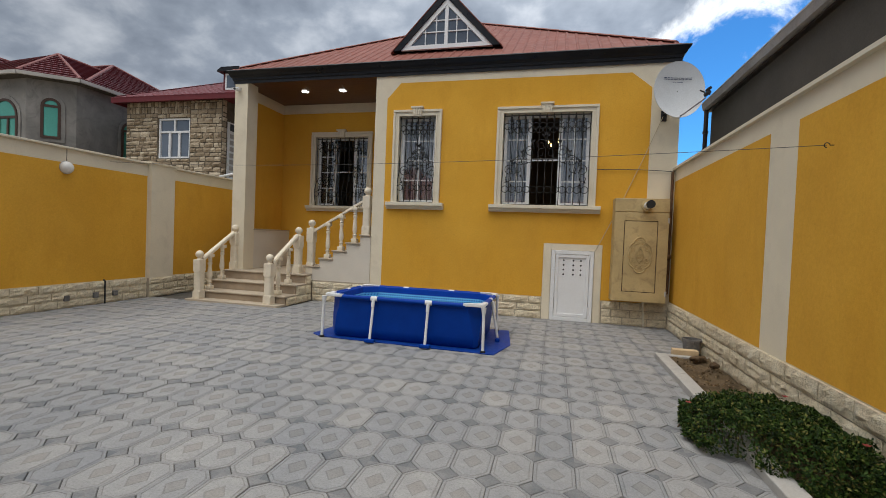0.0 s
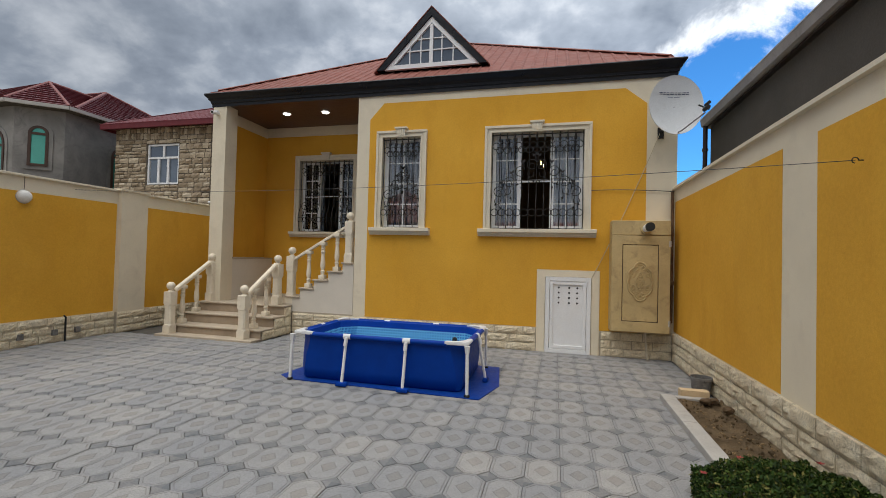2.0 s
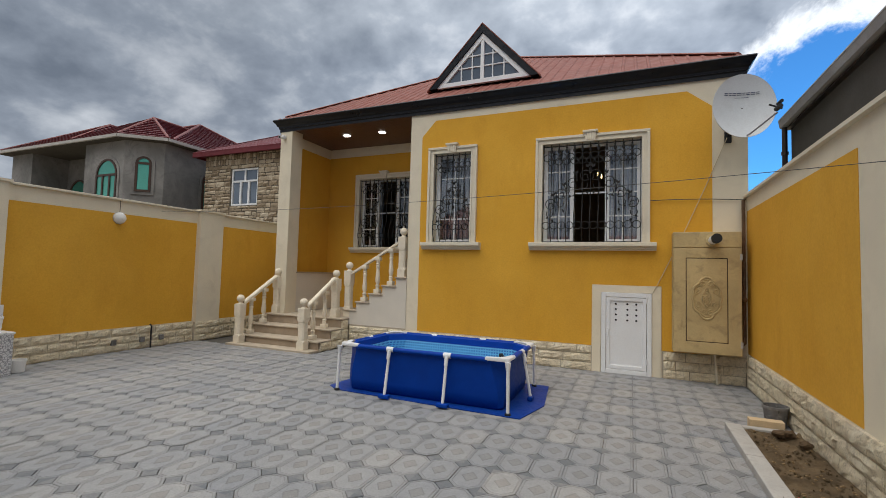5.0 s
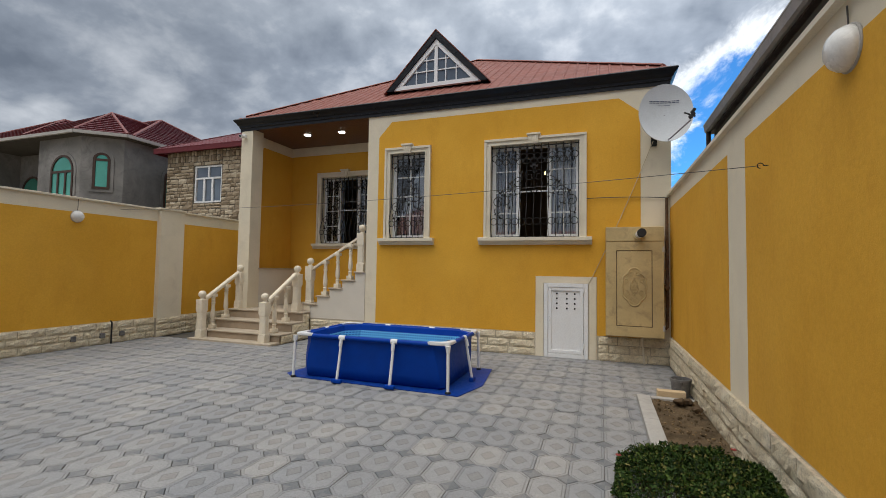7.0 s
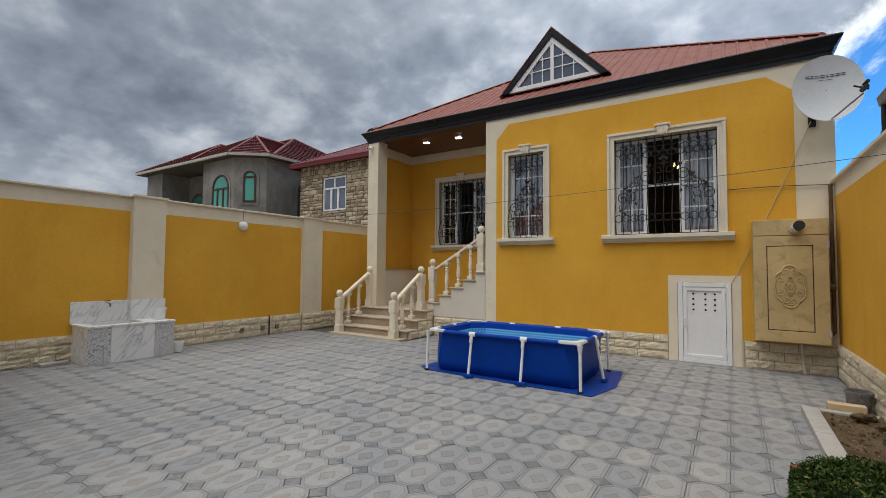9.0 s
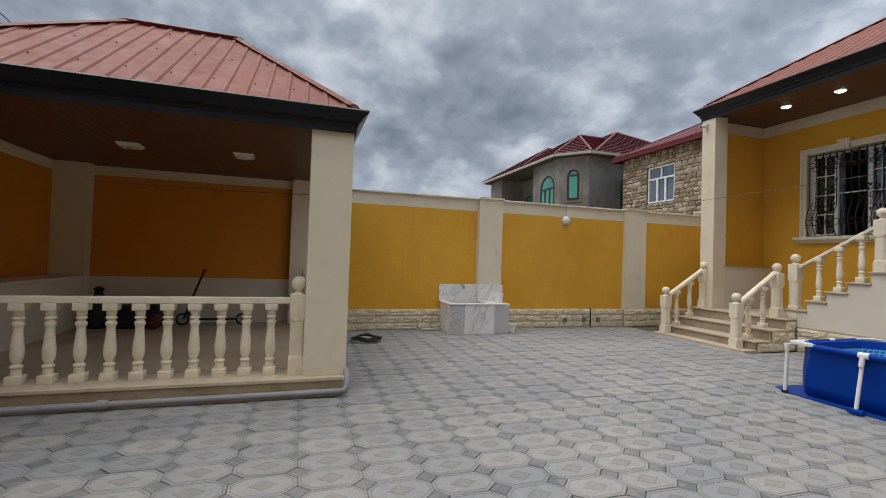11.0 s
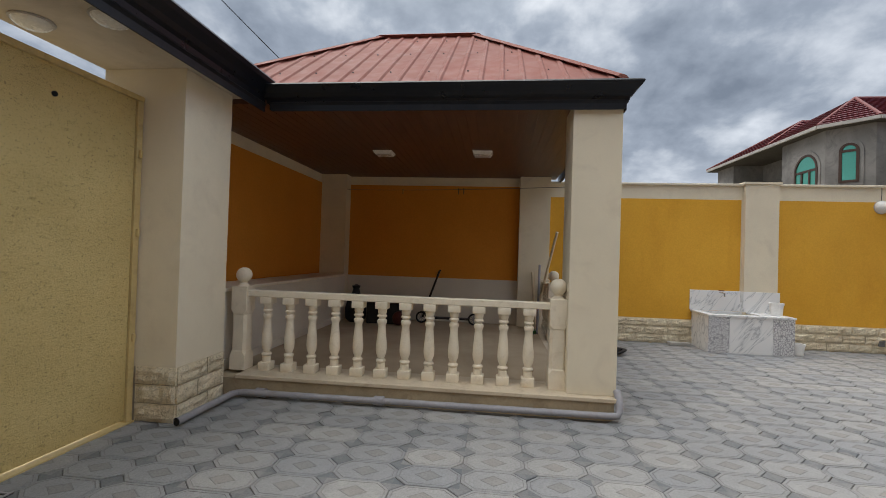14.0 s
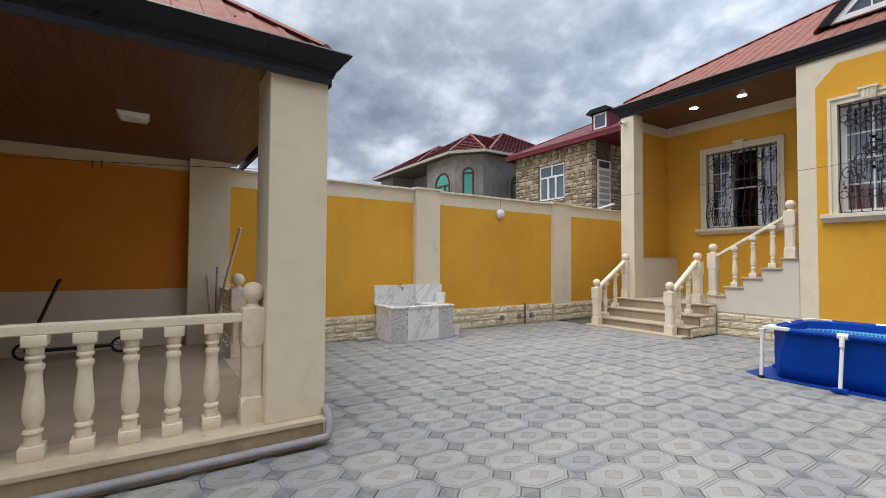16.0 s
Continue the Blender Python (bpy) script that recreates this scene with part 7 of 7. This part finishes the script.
# ---- neighbours ----
nb = thing("neighbour_building", (3.3, 2, 0), "tall dark brown rendered neighbouring building with pale eaves", "building")
part("wall", box(B(), 3.13, 9.0, -9, 10.24, -0.06, 4.25), M["dark_wall"], nb, "dark brown rendered wall")
bm = box(B(), 3.06, 9.2, -9.2, 10.30, 4.17, 4.205)
part("soffit", bm, M["dark_eave"], nb, "dark boxed soffit")
bm = prism(B(), [(2.98, 4.21), (2.96, 4.33), (3.0, 4.34), (3.08, 4.34), (3.08, 4.205), (3.02, 4.19)], "y", -9.2, 10.30)
part("gutter", bm, M["eave_gutter"], nb, "weathered grey eaves gutter")
part("gutter_lip", prism(B(), [(2.955, 4.33), (2.955, 4.35), (3.005, 4.35), (3.005, 4.342)], "y", -9.2, 10.30), M["eave_board"], nb, "pale rolled gutter edge")
bm = prism(B(), [(3.06, 4.345), (6.0, 5.6), (8.8, 4.345)], "y", -9.1, 10.2)
part("roof", bm, M["maroon_roof"], nb)
dpn = part("downpipe", tube(B(), [(3.03, 10.22, 4.22), (3.03, 10.22, 0.0)], 0.042, 12), M["dark_eave"], nb, "dark downpipe at the corner", True)
for z in (3.72, 3.35, 2.95):
    part("clip", tube(B(), [(3.03, 10.22, z), (3.03, 10.22, z + 0.05)], 0.055, 12), M["dark_eave"], dpn)

# stone house
SHX0, SHX1, SHY, SHZ = -17.7, -12.85, 15.8, 6.80
sh = thing("stone_house", ((SHX0 + SHX1) / 2, SHY, 0), "rough yellow-brown stone house with maroon sheet roof", "house")
NW = (-16.02, -14.42, 4.42, 6.10)
bm = holed(B(), "y", SHY, SHY + 0.4, SHX0, SHX1, -0.06, SHZ, [NW])
box(bm, SHX0, SHX0 + 0.4, SHY + 0.4, 23, -0.06, SHZ)
box(bm, SHX1 - 0.4, SHX1, SHY + 0.4, 18.5, -0.06, SHZ)
holed(bm, "y", 18.1, 18.5, SHX1, -8.0, -0.06, SHZ, [(-11.9, -10.9, 3.4, 5.6)])
wall_s = part("wall", bm, M["stone_joint"], sh, "rough stone masonry wall")
hip_roof("roof", -18.1, -7.6, 15.35, 24.2, SHZ + 0.12, 0.50, 0.35, "", M["maroon_roof"], M["maroon_roof"], parent=sh)
bm = box(B(), -18.08, -7.6, 15.36, 15.42, SHZ - 0.1, SHZ + 0.12)
box(bm, -18.08, -18.02, 15.42, 24.2, SHZ - 0.1, SHZ + 0.12)
part("fascia", bm, M["maroon_roof"], sh)
part("soffit", box(B(), -18.02, -7.6, 15.42, 18.1, SHZ + 0.0, SHZ + 0.04), M["maroon_roof"], sh)


def far_window(parent, x0, x1, z0, z1, y, lights, transom, frame_mat, glass, axis=None):
    w = thing("far_window") if parent is None else None
    bm = B()
    fr = 0.075
    box(bm, x0, x0 + fr, y, y + 0.1, z0, z1)
    box(bm, x1 - fr, x1, y, y + 0.1, z0, z1)
    box(bm, x0 + fr, x1 - fr, y, y + 0.1, z0, z0 + fr)
    box(bm, x0 + fr, x1 - fr, y, y + 0.1, z1 - fr, z1)
    zt = z0 + (z1 - z0) * transom
    box(bm, x0 + fr, x1 - fr, y, y + 0.1, zt - 0.04, zt + 0.04)
    iw = (x1 - x0 - 2 * fr)
    for i in range(1, lights):
        xx = x0 + fr + iw * i / lights
        box(bm, xx - 0.05, xx + 0.05, y - 0.005, y + 0.095, z0 + fr, zt - 0.04)
    xm = (x0 + x1) / 2
    box(bm, xm - 0.04, xm + 0.04, y, y + 0.1, zt + 0.04, z1 - fr)
    win = part("window", bm, M[frame_mat], parent, "white plastic window")
    for i in range(lights):
        part("pane", box(B(), x0 + fr + iw * i / lights + 0.04, x0 + fr + iw * (i + 1) / lights - 0.04, y + 0.05, y + 0.06, z0 + fr, zt - 0.04), M[glass], win)
    for a_, b_ in ((x0 + fr, xm - 0.04), (xm + 0.04, x1 - fr)):
        part("pane", box(B(), a_, b_, y + 0.05, y + 0.06, zt + 0.04, z1 - fr), M[glass], win)


far_window(sh, *NW, SHY + 0.03, 3, 0.66, "pvc", "grey_glass")
dr = part("door", box(B(), SHX1 - 0.02, SHX1 + 0.05, 16.10, 17.00, 3.6, 5.97), M["pvc"], sh, "white panelled side door")
part("door_light", box(B(), SHX1 + 0.05, SHX1 + 0.056, 16.20, 16.90, 5.62, 5.90), M["grey_glass"], dr)
bm = B()
for i in range(7):
    box(bm, SHX1 + 0.049, SHX1 + 0.062, 16.20, 16.90, 3.72 + 0.265 * i, 3.90 + 0.265 * i, 0.005)
part("door_panel_relief", bm, M["eave_board"], dr)
part("rail", tube(B(), [(-12.63, 15.5, 3.62), (-11.55, 15.5, 3.82)], 0.05, 8), M["pvc"], sh, "white pipe rail")
# dormer on the stone house
DXA, DXB, DYF = -12.98, -12.08, 15.95
dd = part("dormer", box(B(), DXA, DXB, DYF, 18.4, SHZ + 0.30, SHZ + 1.20), M["maroon_roof"], sh, "small maroon roof dormer")
part("dormer_roof", prism(B(), [(DXA - 0.15, SHZ + 1.18), (DXA + 0.05, SHZ + 1.30), (DXB - 0.05, SHZ + 1.30), (DXB + 0.15, SHZ + 1.18), (DXB + 0.15, SHZ + 1.12), (DXA - 0.15, SHZ + 1.12)], "y", DYF - 0.2, 18.6), M["gutter_lip"], dd)
part("dormer_window", box(B(), DXA + 0.12, DXB - 0.12, DYF - 0.04, DYF + 0.01, SHZ + 0.42, SHZ + 1.08), M["pvc"], dd)
part("dormer_pane", box(B(), DXA + 0.20, DXB - 0.20, DYF - 0.05, DYF - 0.039, SHZ + 0.50, SHZ + 1.0), M["grey_glass"], dd)
STONE = []
for v in range(5):
    bm = B()
    nx, nz = 4, 2
    g = {}
    for i in range(nx + 1):
        for j in range(nz + 1):
            ed = i in (0, nx) or j in (0, nz)
            g[i, j] = bm.verts.new((i / nx + (random.uniform(-0.03, 0.03)), -(0.015 if ed else 0.05 + random.uniform(-0.02, 0.025)), j / nz + random.uniform(-0.06, 0.06)))
    for i in range(nx):
        for j in range(nz):
            bm.faces.new((g[i, j], g[i + 1, j], g[i + 1, j + 1], g[i, j + 1]))
    rim = [g[i, 0] for i in range(nx + 1)] + [g[nx, j] for j in range(1, nz + 1)] + [g[i, nz] for i in range(nx - 1, -1, -1)] + [g[0, j] for j in range(nz - 1, 0, -1)]
    back = [bm.verts.new((w.co.x, 0.03, w.co.z)) for w in rim]
    for i in range(len(rim)):
        j = (i + 1) % len(rim)
        bm.faces.new((rim[i], back[i], back[j], rim[j]))
    STONE.append(finish("stone", bm, M["stone"]))
so_ = ORIGIN[sh.name]


def masonry(start, end, z0, z1, plain=False):
    s, e_ = Vector((*start, 0)), Vector((*end, 0))
    run, al = (e_ - s).length, (e_ - s).normalized()
    turn = math.degrees(math.atan2(al.y, al.x))
    z = z0
    rw = 0
    while z < z1 - 0.05:
        h = random.uniform(0.13, 0.24)
        if not plain and z > z1 - 0.55:
            h = 0.27
        h = min(h, z1 - z)
        at = 0
        while at < run - 0.02:
            w = random.uniform(0.17, 0.52)
            if not plain and z > z1 - 0.55:
                w = random.uniform(0.13, 0.22)
            w = min(w, run - at)
            if run - at - w < 0.12:
                w = run - at
            ob = new("stone", random.choice(STONE))
            p = s + al * (at + 0.012) - so_
            ob.matrix_basis = pose(p.x, p.y, z + 0.012, 0, random.uniform(-2.5, 2.5), turn) @ Matrix.Diagonal((w - random.uniform(0.02, 0.05), random.uniform(0.5, 1.5), h - random.uniform(0.015, 0.045), 1))
            ob.parent = wall_s
            at += w
        z += h
        rw += 1


masonry((SHX0, SHY), (NW[0] - 0.03, SHY), 3.1, SHZ)
masonry((NW[1] + 0.03, SHY), (SHX1, SHY), 3.1, SHZ)
masonry((NW[0] - 0.03, SHY), (NW[1] + 0.03, SHY), 3.1, NW[2] - 0.02, plain=True)
masonry((NW[0] - 0.03, SHY), (NW[1] + 0.03, SHY), NW[3] + 0.02, SHZ)
masonry((SHX1, SHY), (SHX1, 16.05), 3.3, SHZ)
masonry((SHX1, 17.05), (SHX1, 18.1), 3.3, SHZ)

sh.location += Vector((-0.30, 0, -0.10))
# grey rendered house with chamfered bay and tiled roofs
GZ = 7.30
gh = thing("grey_house", (-22, 15, 0), "unfinished grey rendered house with maroon tiled roofs and green arched windows", "house")
plan = [(-23.9, 13.9), (-20.95, 13.9), (-19.7, 14.95), (-19.7, 24), (-30.5, 24), (-30.5, 13.95), (-28.6, 13.95), (-28.6, 15.6), (-23.9, 15.6)]
part("wall", prism(B(), plan, "z", -0.06, GZ), M["grey_render"], gh, "patchy grey cement render")


def arched_window(at, yaw, w, z0, z1, mullions, label):
    """Arched window in a wall: reveal, brown frame, green mirror panes."""
    m_ = pose(at[0], at[1], 0, 0, 0, yaw)

    def local(bm):
        bmesh.ops.transform(bm, matrix=m_, verts=bm.verts)
        return bm
    r = w / 2
    zs = z1 - r

    def outline(k_):
        rr = r - k_
        return [(-rr, z0 + k_), (rr, z0 + k_)] + [(rr * math.cos(radians(q)), zs + rr * math.sin(radians(q))) for q in range(0, 181, 15)]
    o_, i_ = outline(0), outline(0.10)
    bm = B()
    n_ = len(o_)
    for k_ in range(n_):
        j = (k_ + 1) % n_
        prism(bm, [o_[k_], o_[j], i_[j], i_[k_]], "y", -0.06, 0.02)
    box(bm, -r + 0.08, r - 0.08, -0.055, 0.02, zs - 0.05, zs + 0.05)
    for q in mullions:
        box(bm, q * r - 0.05, q * r + 0.05, -0.056, 0.02, z0 + 0.08, zs)
    fr = part("window", local(bm), M["brown_frame"], gh, label)
    part("pane", local(prism(B(), outline(0.05), "y", -0.02, 0.0)), M["green_glass"], fr, "green mirror glass")
    rv = outline(-0.14)
    bm = B()
    for k_ in range(n_):
        j = (k_ + 1) % n_
        prism(bm, [rv[k_], rv[j], o_[j], o_[k_]], "y", -0.025, 0.02)
    part("reveal", local(bm), M["grey_render"], fr)


d12 = math.degrees(math.atan2(14.95 - 13.9, -19.7 + 20.95))
arched_window((-22.1, 13.88), 0, 1.55, 4.3, 6.45, (-0.33, 0.33), "brown arched window with green mirror glass")
arched_window((-20.32, 14.40), d12, 0.66, 4.90, 6.56, (), "narrow brown arched window with green mirror glass")
arched_window((-19.68, 17.4), 90, 0.9, 4.3, 6.3, (), "narrow arched window with green mirror glass")
arched_window((-27.4, 15.58), 0, 1.7, 4.3, 6.1, (0,), "wide arched window with green mirror glass")
arched_window((-25.2, 15.58), 0, 1.3, 3.0, 6.0, (0,), "dark balcony door with green mirror glass")


def clip_z(poly, z, keep_above):
    out = []
    for i, p in enumerate(poly):
        q = poly[(i + 1) % len(poly)]
        ip, iq = (p.z >= z) == keep_above, (q.z >= z) == keep_above
        if ip:
            out.append(p)
        if ip != iq:
            out.append(p.lerp(q, (z - p.z) / (q.z - p.z)))
    return out


def roof_faces(pts, faces, name="roof"):
    """Roof slopes in stepped courses of pressed tile, each course lifted at its lower edge."""
    course = 0.17
    for f in faces:
        poly = [Vector(pts[i]) for i in f]
        nrm = (poly[1] - poly[0]).cross(poly[2] - poly[0]).normalized()
        nrm = nrm if nrm.z > 0 else -nrm
        z0, z1 = min(p.z for p in poly), max(p.z for p in poly)
        bm = B()
        vs = [bm.verts.new(p - nrm * 0.02) for p in poly]
        bm.faces.new(vs)
        z = z0
        while z < z1 - 0.01:
            band = clip_z(clip_z(poly, z, True), z + course, False)
            if len(band) > 2:
                top = [bm.verts.new(p + nrm * (0.065 * (1 - (p.z - z) / course))) for p in band]
                bm.faces.new(top)
                lows = [p for p in band if p.z < z + 0.001]
                if len(lows) > 1:
                    lows.sort(key=lambda p: (p.x, p.y))
                    a_, b_ = lows[0], lows[-1]
                    bm.faces.new([bm.verts.new(q) for q in (a_ - nrm * 0.01, b_ - nrm * 0.01, b_ + nrm * 0.065, a_ + nrm * 0.065)])
            z += course
        part(name, bm, M["tile_roof"], gh, "maroon pressed-tile roof slope", kind="stuff")


def cap_line(a_, b_):
    part("ridge_cap", tube(B(), [Vector(a_) + Vector((0, 0, 0.02)), Vector(b_) + Vector((0, 0, 0.02))], 0.075, 8), M["ridge_cap"], gh)


ez = GZ + 0.10
E0, E1, E2, E3 = (-25.6, 13.45, ez), (-20.80, 13.45, ez), (-19.25, 14.75, ez), (-19.25, 24.4, ez)
NA, NBk = (-22.7, 16.3, 9.25), (-22.7, 19.2, 9.25)
MB = (-23.6, 19.7, 10.05)
MB2 = (-27.5, 19.7, 10.05)
roof_faces([E0, E1, E2, (-19.25, 19.0, ez), NA, NBk, (-25.9, 16.5, 9.2)], [(0, 1, 4), (1, 2, 4), (2, 3, 5, 4), (0, 4, 5, 6)])
roof_faces([(-19.25, 15.0, ez), E3, (-30.9, 24.4, ez), (-30.9, 15.0, ez), MB, MB2], [(0, 1, 4), (1, 2, 5, 4), (2, 3, 5), (3, 0, 4, 5)])
L1, L2 = (-26.2, 16.2, 9.2), (-26.2, 20, 9.2)
roof_faces([(-30.9, 13.45, ez), E0, (-24.0, 13.45, ez), L1, L2, (-30.9, 19, ez), (-23.4, 19, ez)], [(0, 2, 3), (0, 3, 4, 5), (2, 6, 4, 3)])
for a_, b_ in ((E1, NA), (E2, NA), (NA, NBk), (E3, MB), (MB, MB2), ((-19.25, 15.0, ez), MB), (L1, L2), ((-30.9, 13.45, ez), L1), ((-24.6, 13.6, ez + 0.1), L1)):
    cap_line(a_, b_)
eav = [(-30.9, 13.45), (-20.80, 13.45), (-19.25, 14.75), (-19.25, 24.4)]
bm = B()
for (xa, ya), (xb, yb) in zip(eav, eav[1:]):
    d = Vector((xb - xa, yb - ya, 0)).normalized()
    nn = Vector((d.y, -d.x, 0)) * 0.05
    a_, b_ = Vector((xa, ya, 0)), Vector((xb, yb, 0))
    prism(bm, [(a_ + nn)[:2], (b_ + nn)[:2], (b_ - nn)[:2], (a_ - nn)[:2]], "z", ez - 0.12, ez + 0.02)
part("eaves_gutter", bm, M["eave_board"], gh, "pale eaves gutter")
part("soffit", prism(B(), [(-30.9, 13.5), (-20.82, 13.5), (-19.3, 14.77), (-19.3, 24), (-30.9, 24)], "z", ez - 0.14, ez - 0.10), M["dark_wall"], gh)

# ---- paving pieces ----
CUT = 0.077


def octagon(inset):
    hx, hy, c = TPX / 2 - 0.0015 - inset, TPY / 2 - 0.0015 - inset, CUT - inset * 0.586
    return [(-hx + c, -hy), (hx - c, -hy), (hx, -hy + c), (hx, hy - c), (hx - c, hy), (-hx + c, hy), (-hx, hy - c), (-hx, -hy + c)]


def paver_rings():
    return [(octagon(0), -0.02), (octagon(0), -0.003), (octagon(0.003), 0.0), (octagon(0.018), 0.0), (octagon(0.0195), -0.0025), (octagon(0.0225), -0.0025), (octagon(0.0245), 0.0005)]


def paver_geometry():
    vs, fs, ms = [], [], []
    rows = paver_rings()
    for lp, z in rows:
        vs += [(x, y, z) for x, y in lp]
    for r in range(len(rows) - 1):
        for i in range(8):
            j = (i + 1) % 8
            fs.append((r * 8 + i, r * 8 + j, r * 8 + 8 + j, r * 8 + 8 + i))
            ms.append(2 if r in (3, 4) else 1 if r < 3 else 0)
    fs.append(tuple(range((len(rows) - 1) * 8, len(rows) * 8)))
    ms.append(0)
    d = 0.066
    base = len(vs)
    for k_, z in ((d, 0.0006), (d - 0.004, 0.0025), (d - 0.009, 0.0025), (d - 0.012, 0.0012)):
        vs += [(0, -k_ * 1.32, z), (k_, 0, z), (0, k_ * 1.32, z), (-k_, 0, z)]
    for r in range(3):
        for i in range(4):
            j = (i + 1) % 4
            fs.append((base + r * 4 + i, base + r * 4 + j, base + r * 4 + 4 + j, base + r * 4 + 4 + i))
            ms.append(2)
    fs.append((base + 12, base + 13, base + 14, base + 15))
    ms.append(3)
    return vs, fs, ms


def diamond_geometry():
    k_ = CUT - 0.003
    vs = []
    for r, z in ((k_, -0.02), (k_, -0.006), (k_ - 0.005, -0.001)):
        vs += [(0, -r, z), (r, 0, z), (0, r, z), (-r, 0, z)]
    fs = [(r * 4 + i, r * 4 + (i + 1) % 4, r * 4 + 4 + (i + 1) % 4, r * 4 + 4 + i) for r in range(2) for i in range(4)] + [(8, 9, 10, 11)]
    return vs, fs, [0] * len(fs)


def plain_mesh(name, geo, mats):
    vs, fs, ms = geo
    me = bpy.data.meshes.new(name)
    me.from_pydata(vs, [], fs)
    for m in mats:
        me.materials.append(m)
    me.polygons.foreach_set("material_index", ms)
    return me


PV, DV = paver_geometry(), diamond_geometry()
PAVER, DIAMOND = plain_mesh("paver", PV, [M["paver"], M["paver_ring"], M["paver_groove"], M["paver_core"]]), plain_mesh("inset", DV, [M["cabochon"]])
join_p, join_d = ([], [], []), ([], [], [])


def add_to(store, geo, x, y, z, tilt):
    n_ = len(store[0])
    store[0].extend((a_ + x, b_ + y, c + z + tilt[0] * a_ + tilt[1] * b_) for a_, b_, c in geo[0])
    store[1].extend(tuple(i + n_ for i in f) for f in geo[1])
    store[2].extend(geo[2])


def paved(x, y):
    if not (LX + 0.05 < x < RX - 0.02 and -3.10 < y < FY - 0.02):
        return False
    if x < GX1 - 0.0 and y < GYN:
        return False
    if x < -3.05 and y < -2.65:
        return False
    if x > 1.58 and y < 6.36:
        return False
    return not (x < -4.74 and y > 7.6)


rngt = np.random.default_rng(3)
for i in range(-22, 24):
    for j in range(-4, 30):
        for geo, me, nm, x, y, store in ((PV, PAVER, "paver", TX0 + (i + 0.5) * TPX, TY0 + (j + 0.5) * TPY, join_p), (DV, DIAMOND, "inset", TX0 + i * TPX, TY0 + j * TPY, join_d)):
            z = rngt.uniform(-0.0025, 0.0025)
            tilt = rngt.normal(0, 0.006, 2)
            if not paved(x, y):
                continue
            if -3.6 < x < 1.2 and 0.55 < y < 4.6:
                ob = new(nm, me)
                ob.matrix_basis = Matrix.Translation((x, y, z)) @ Euler((tilt[1], -tilt[0], 0)).to_matrix().to_4x4()
                ob.parent = pavement
            else:
                add_to(store, geo, x, y, z, tilt)
for nm, store, mats in (("pavers_beyond", join_p, [M["paver"], M["paver_ring"], M["paver_groove"], M["paver_core"]]), ("insets_beyond", join_d, [M["cabochon"]])):
    ob = new(nm, plain_mesh(nm, store, mats))
    ob.parent = pavement
    tagged(ob, kind="stuff")
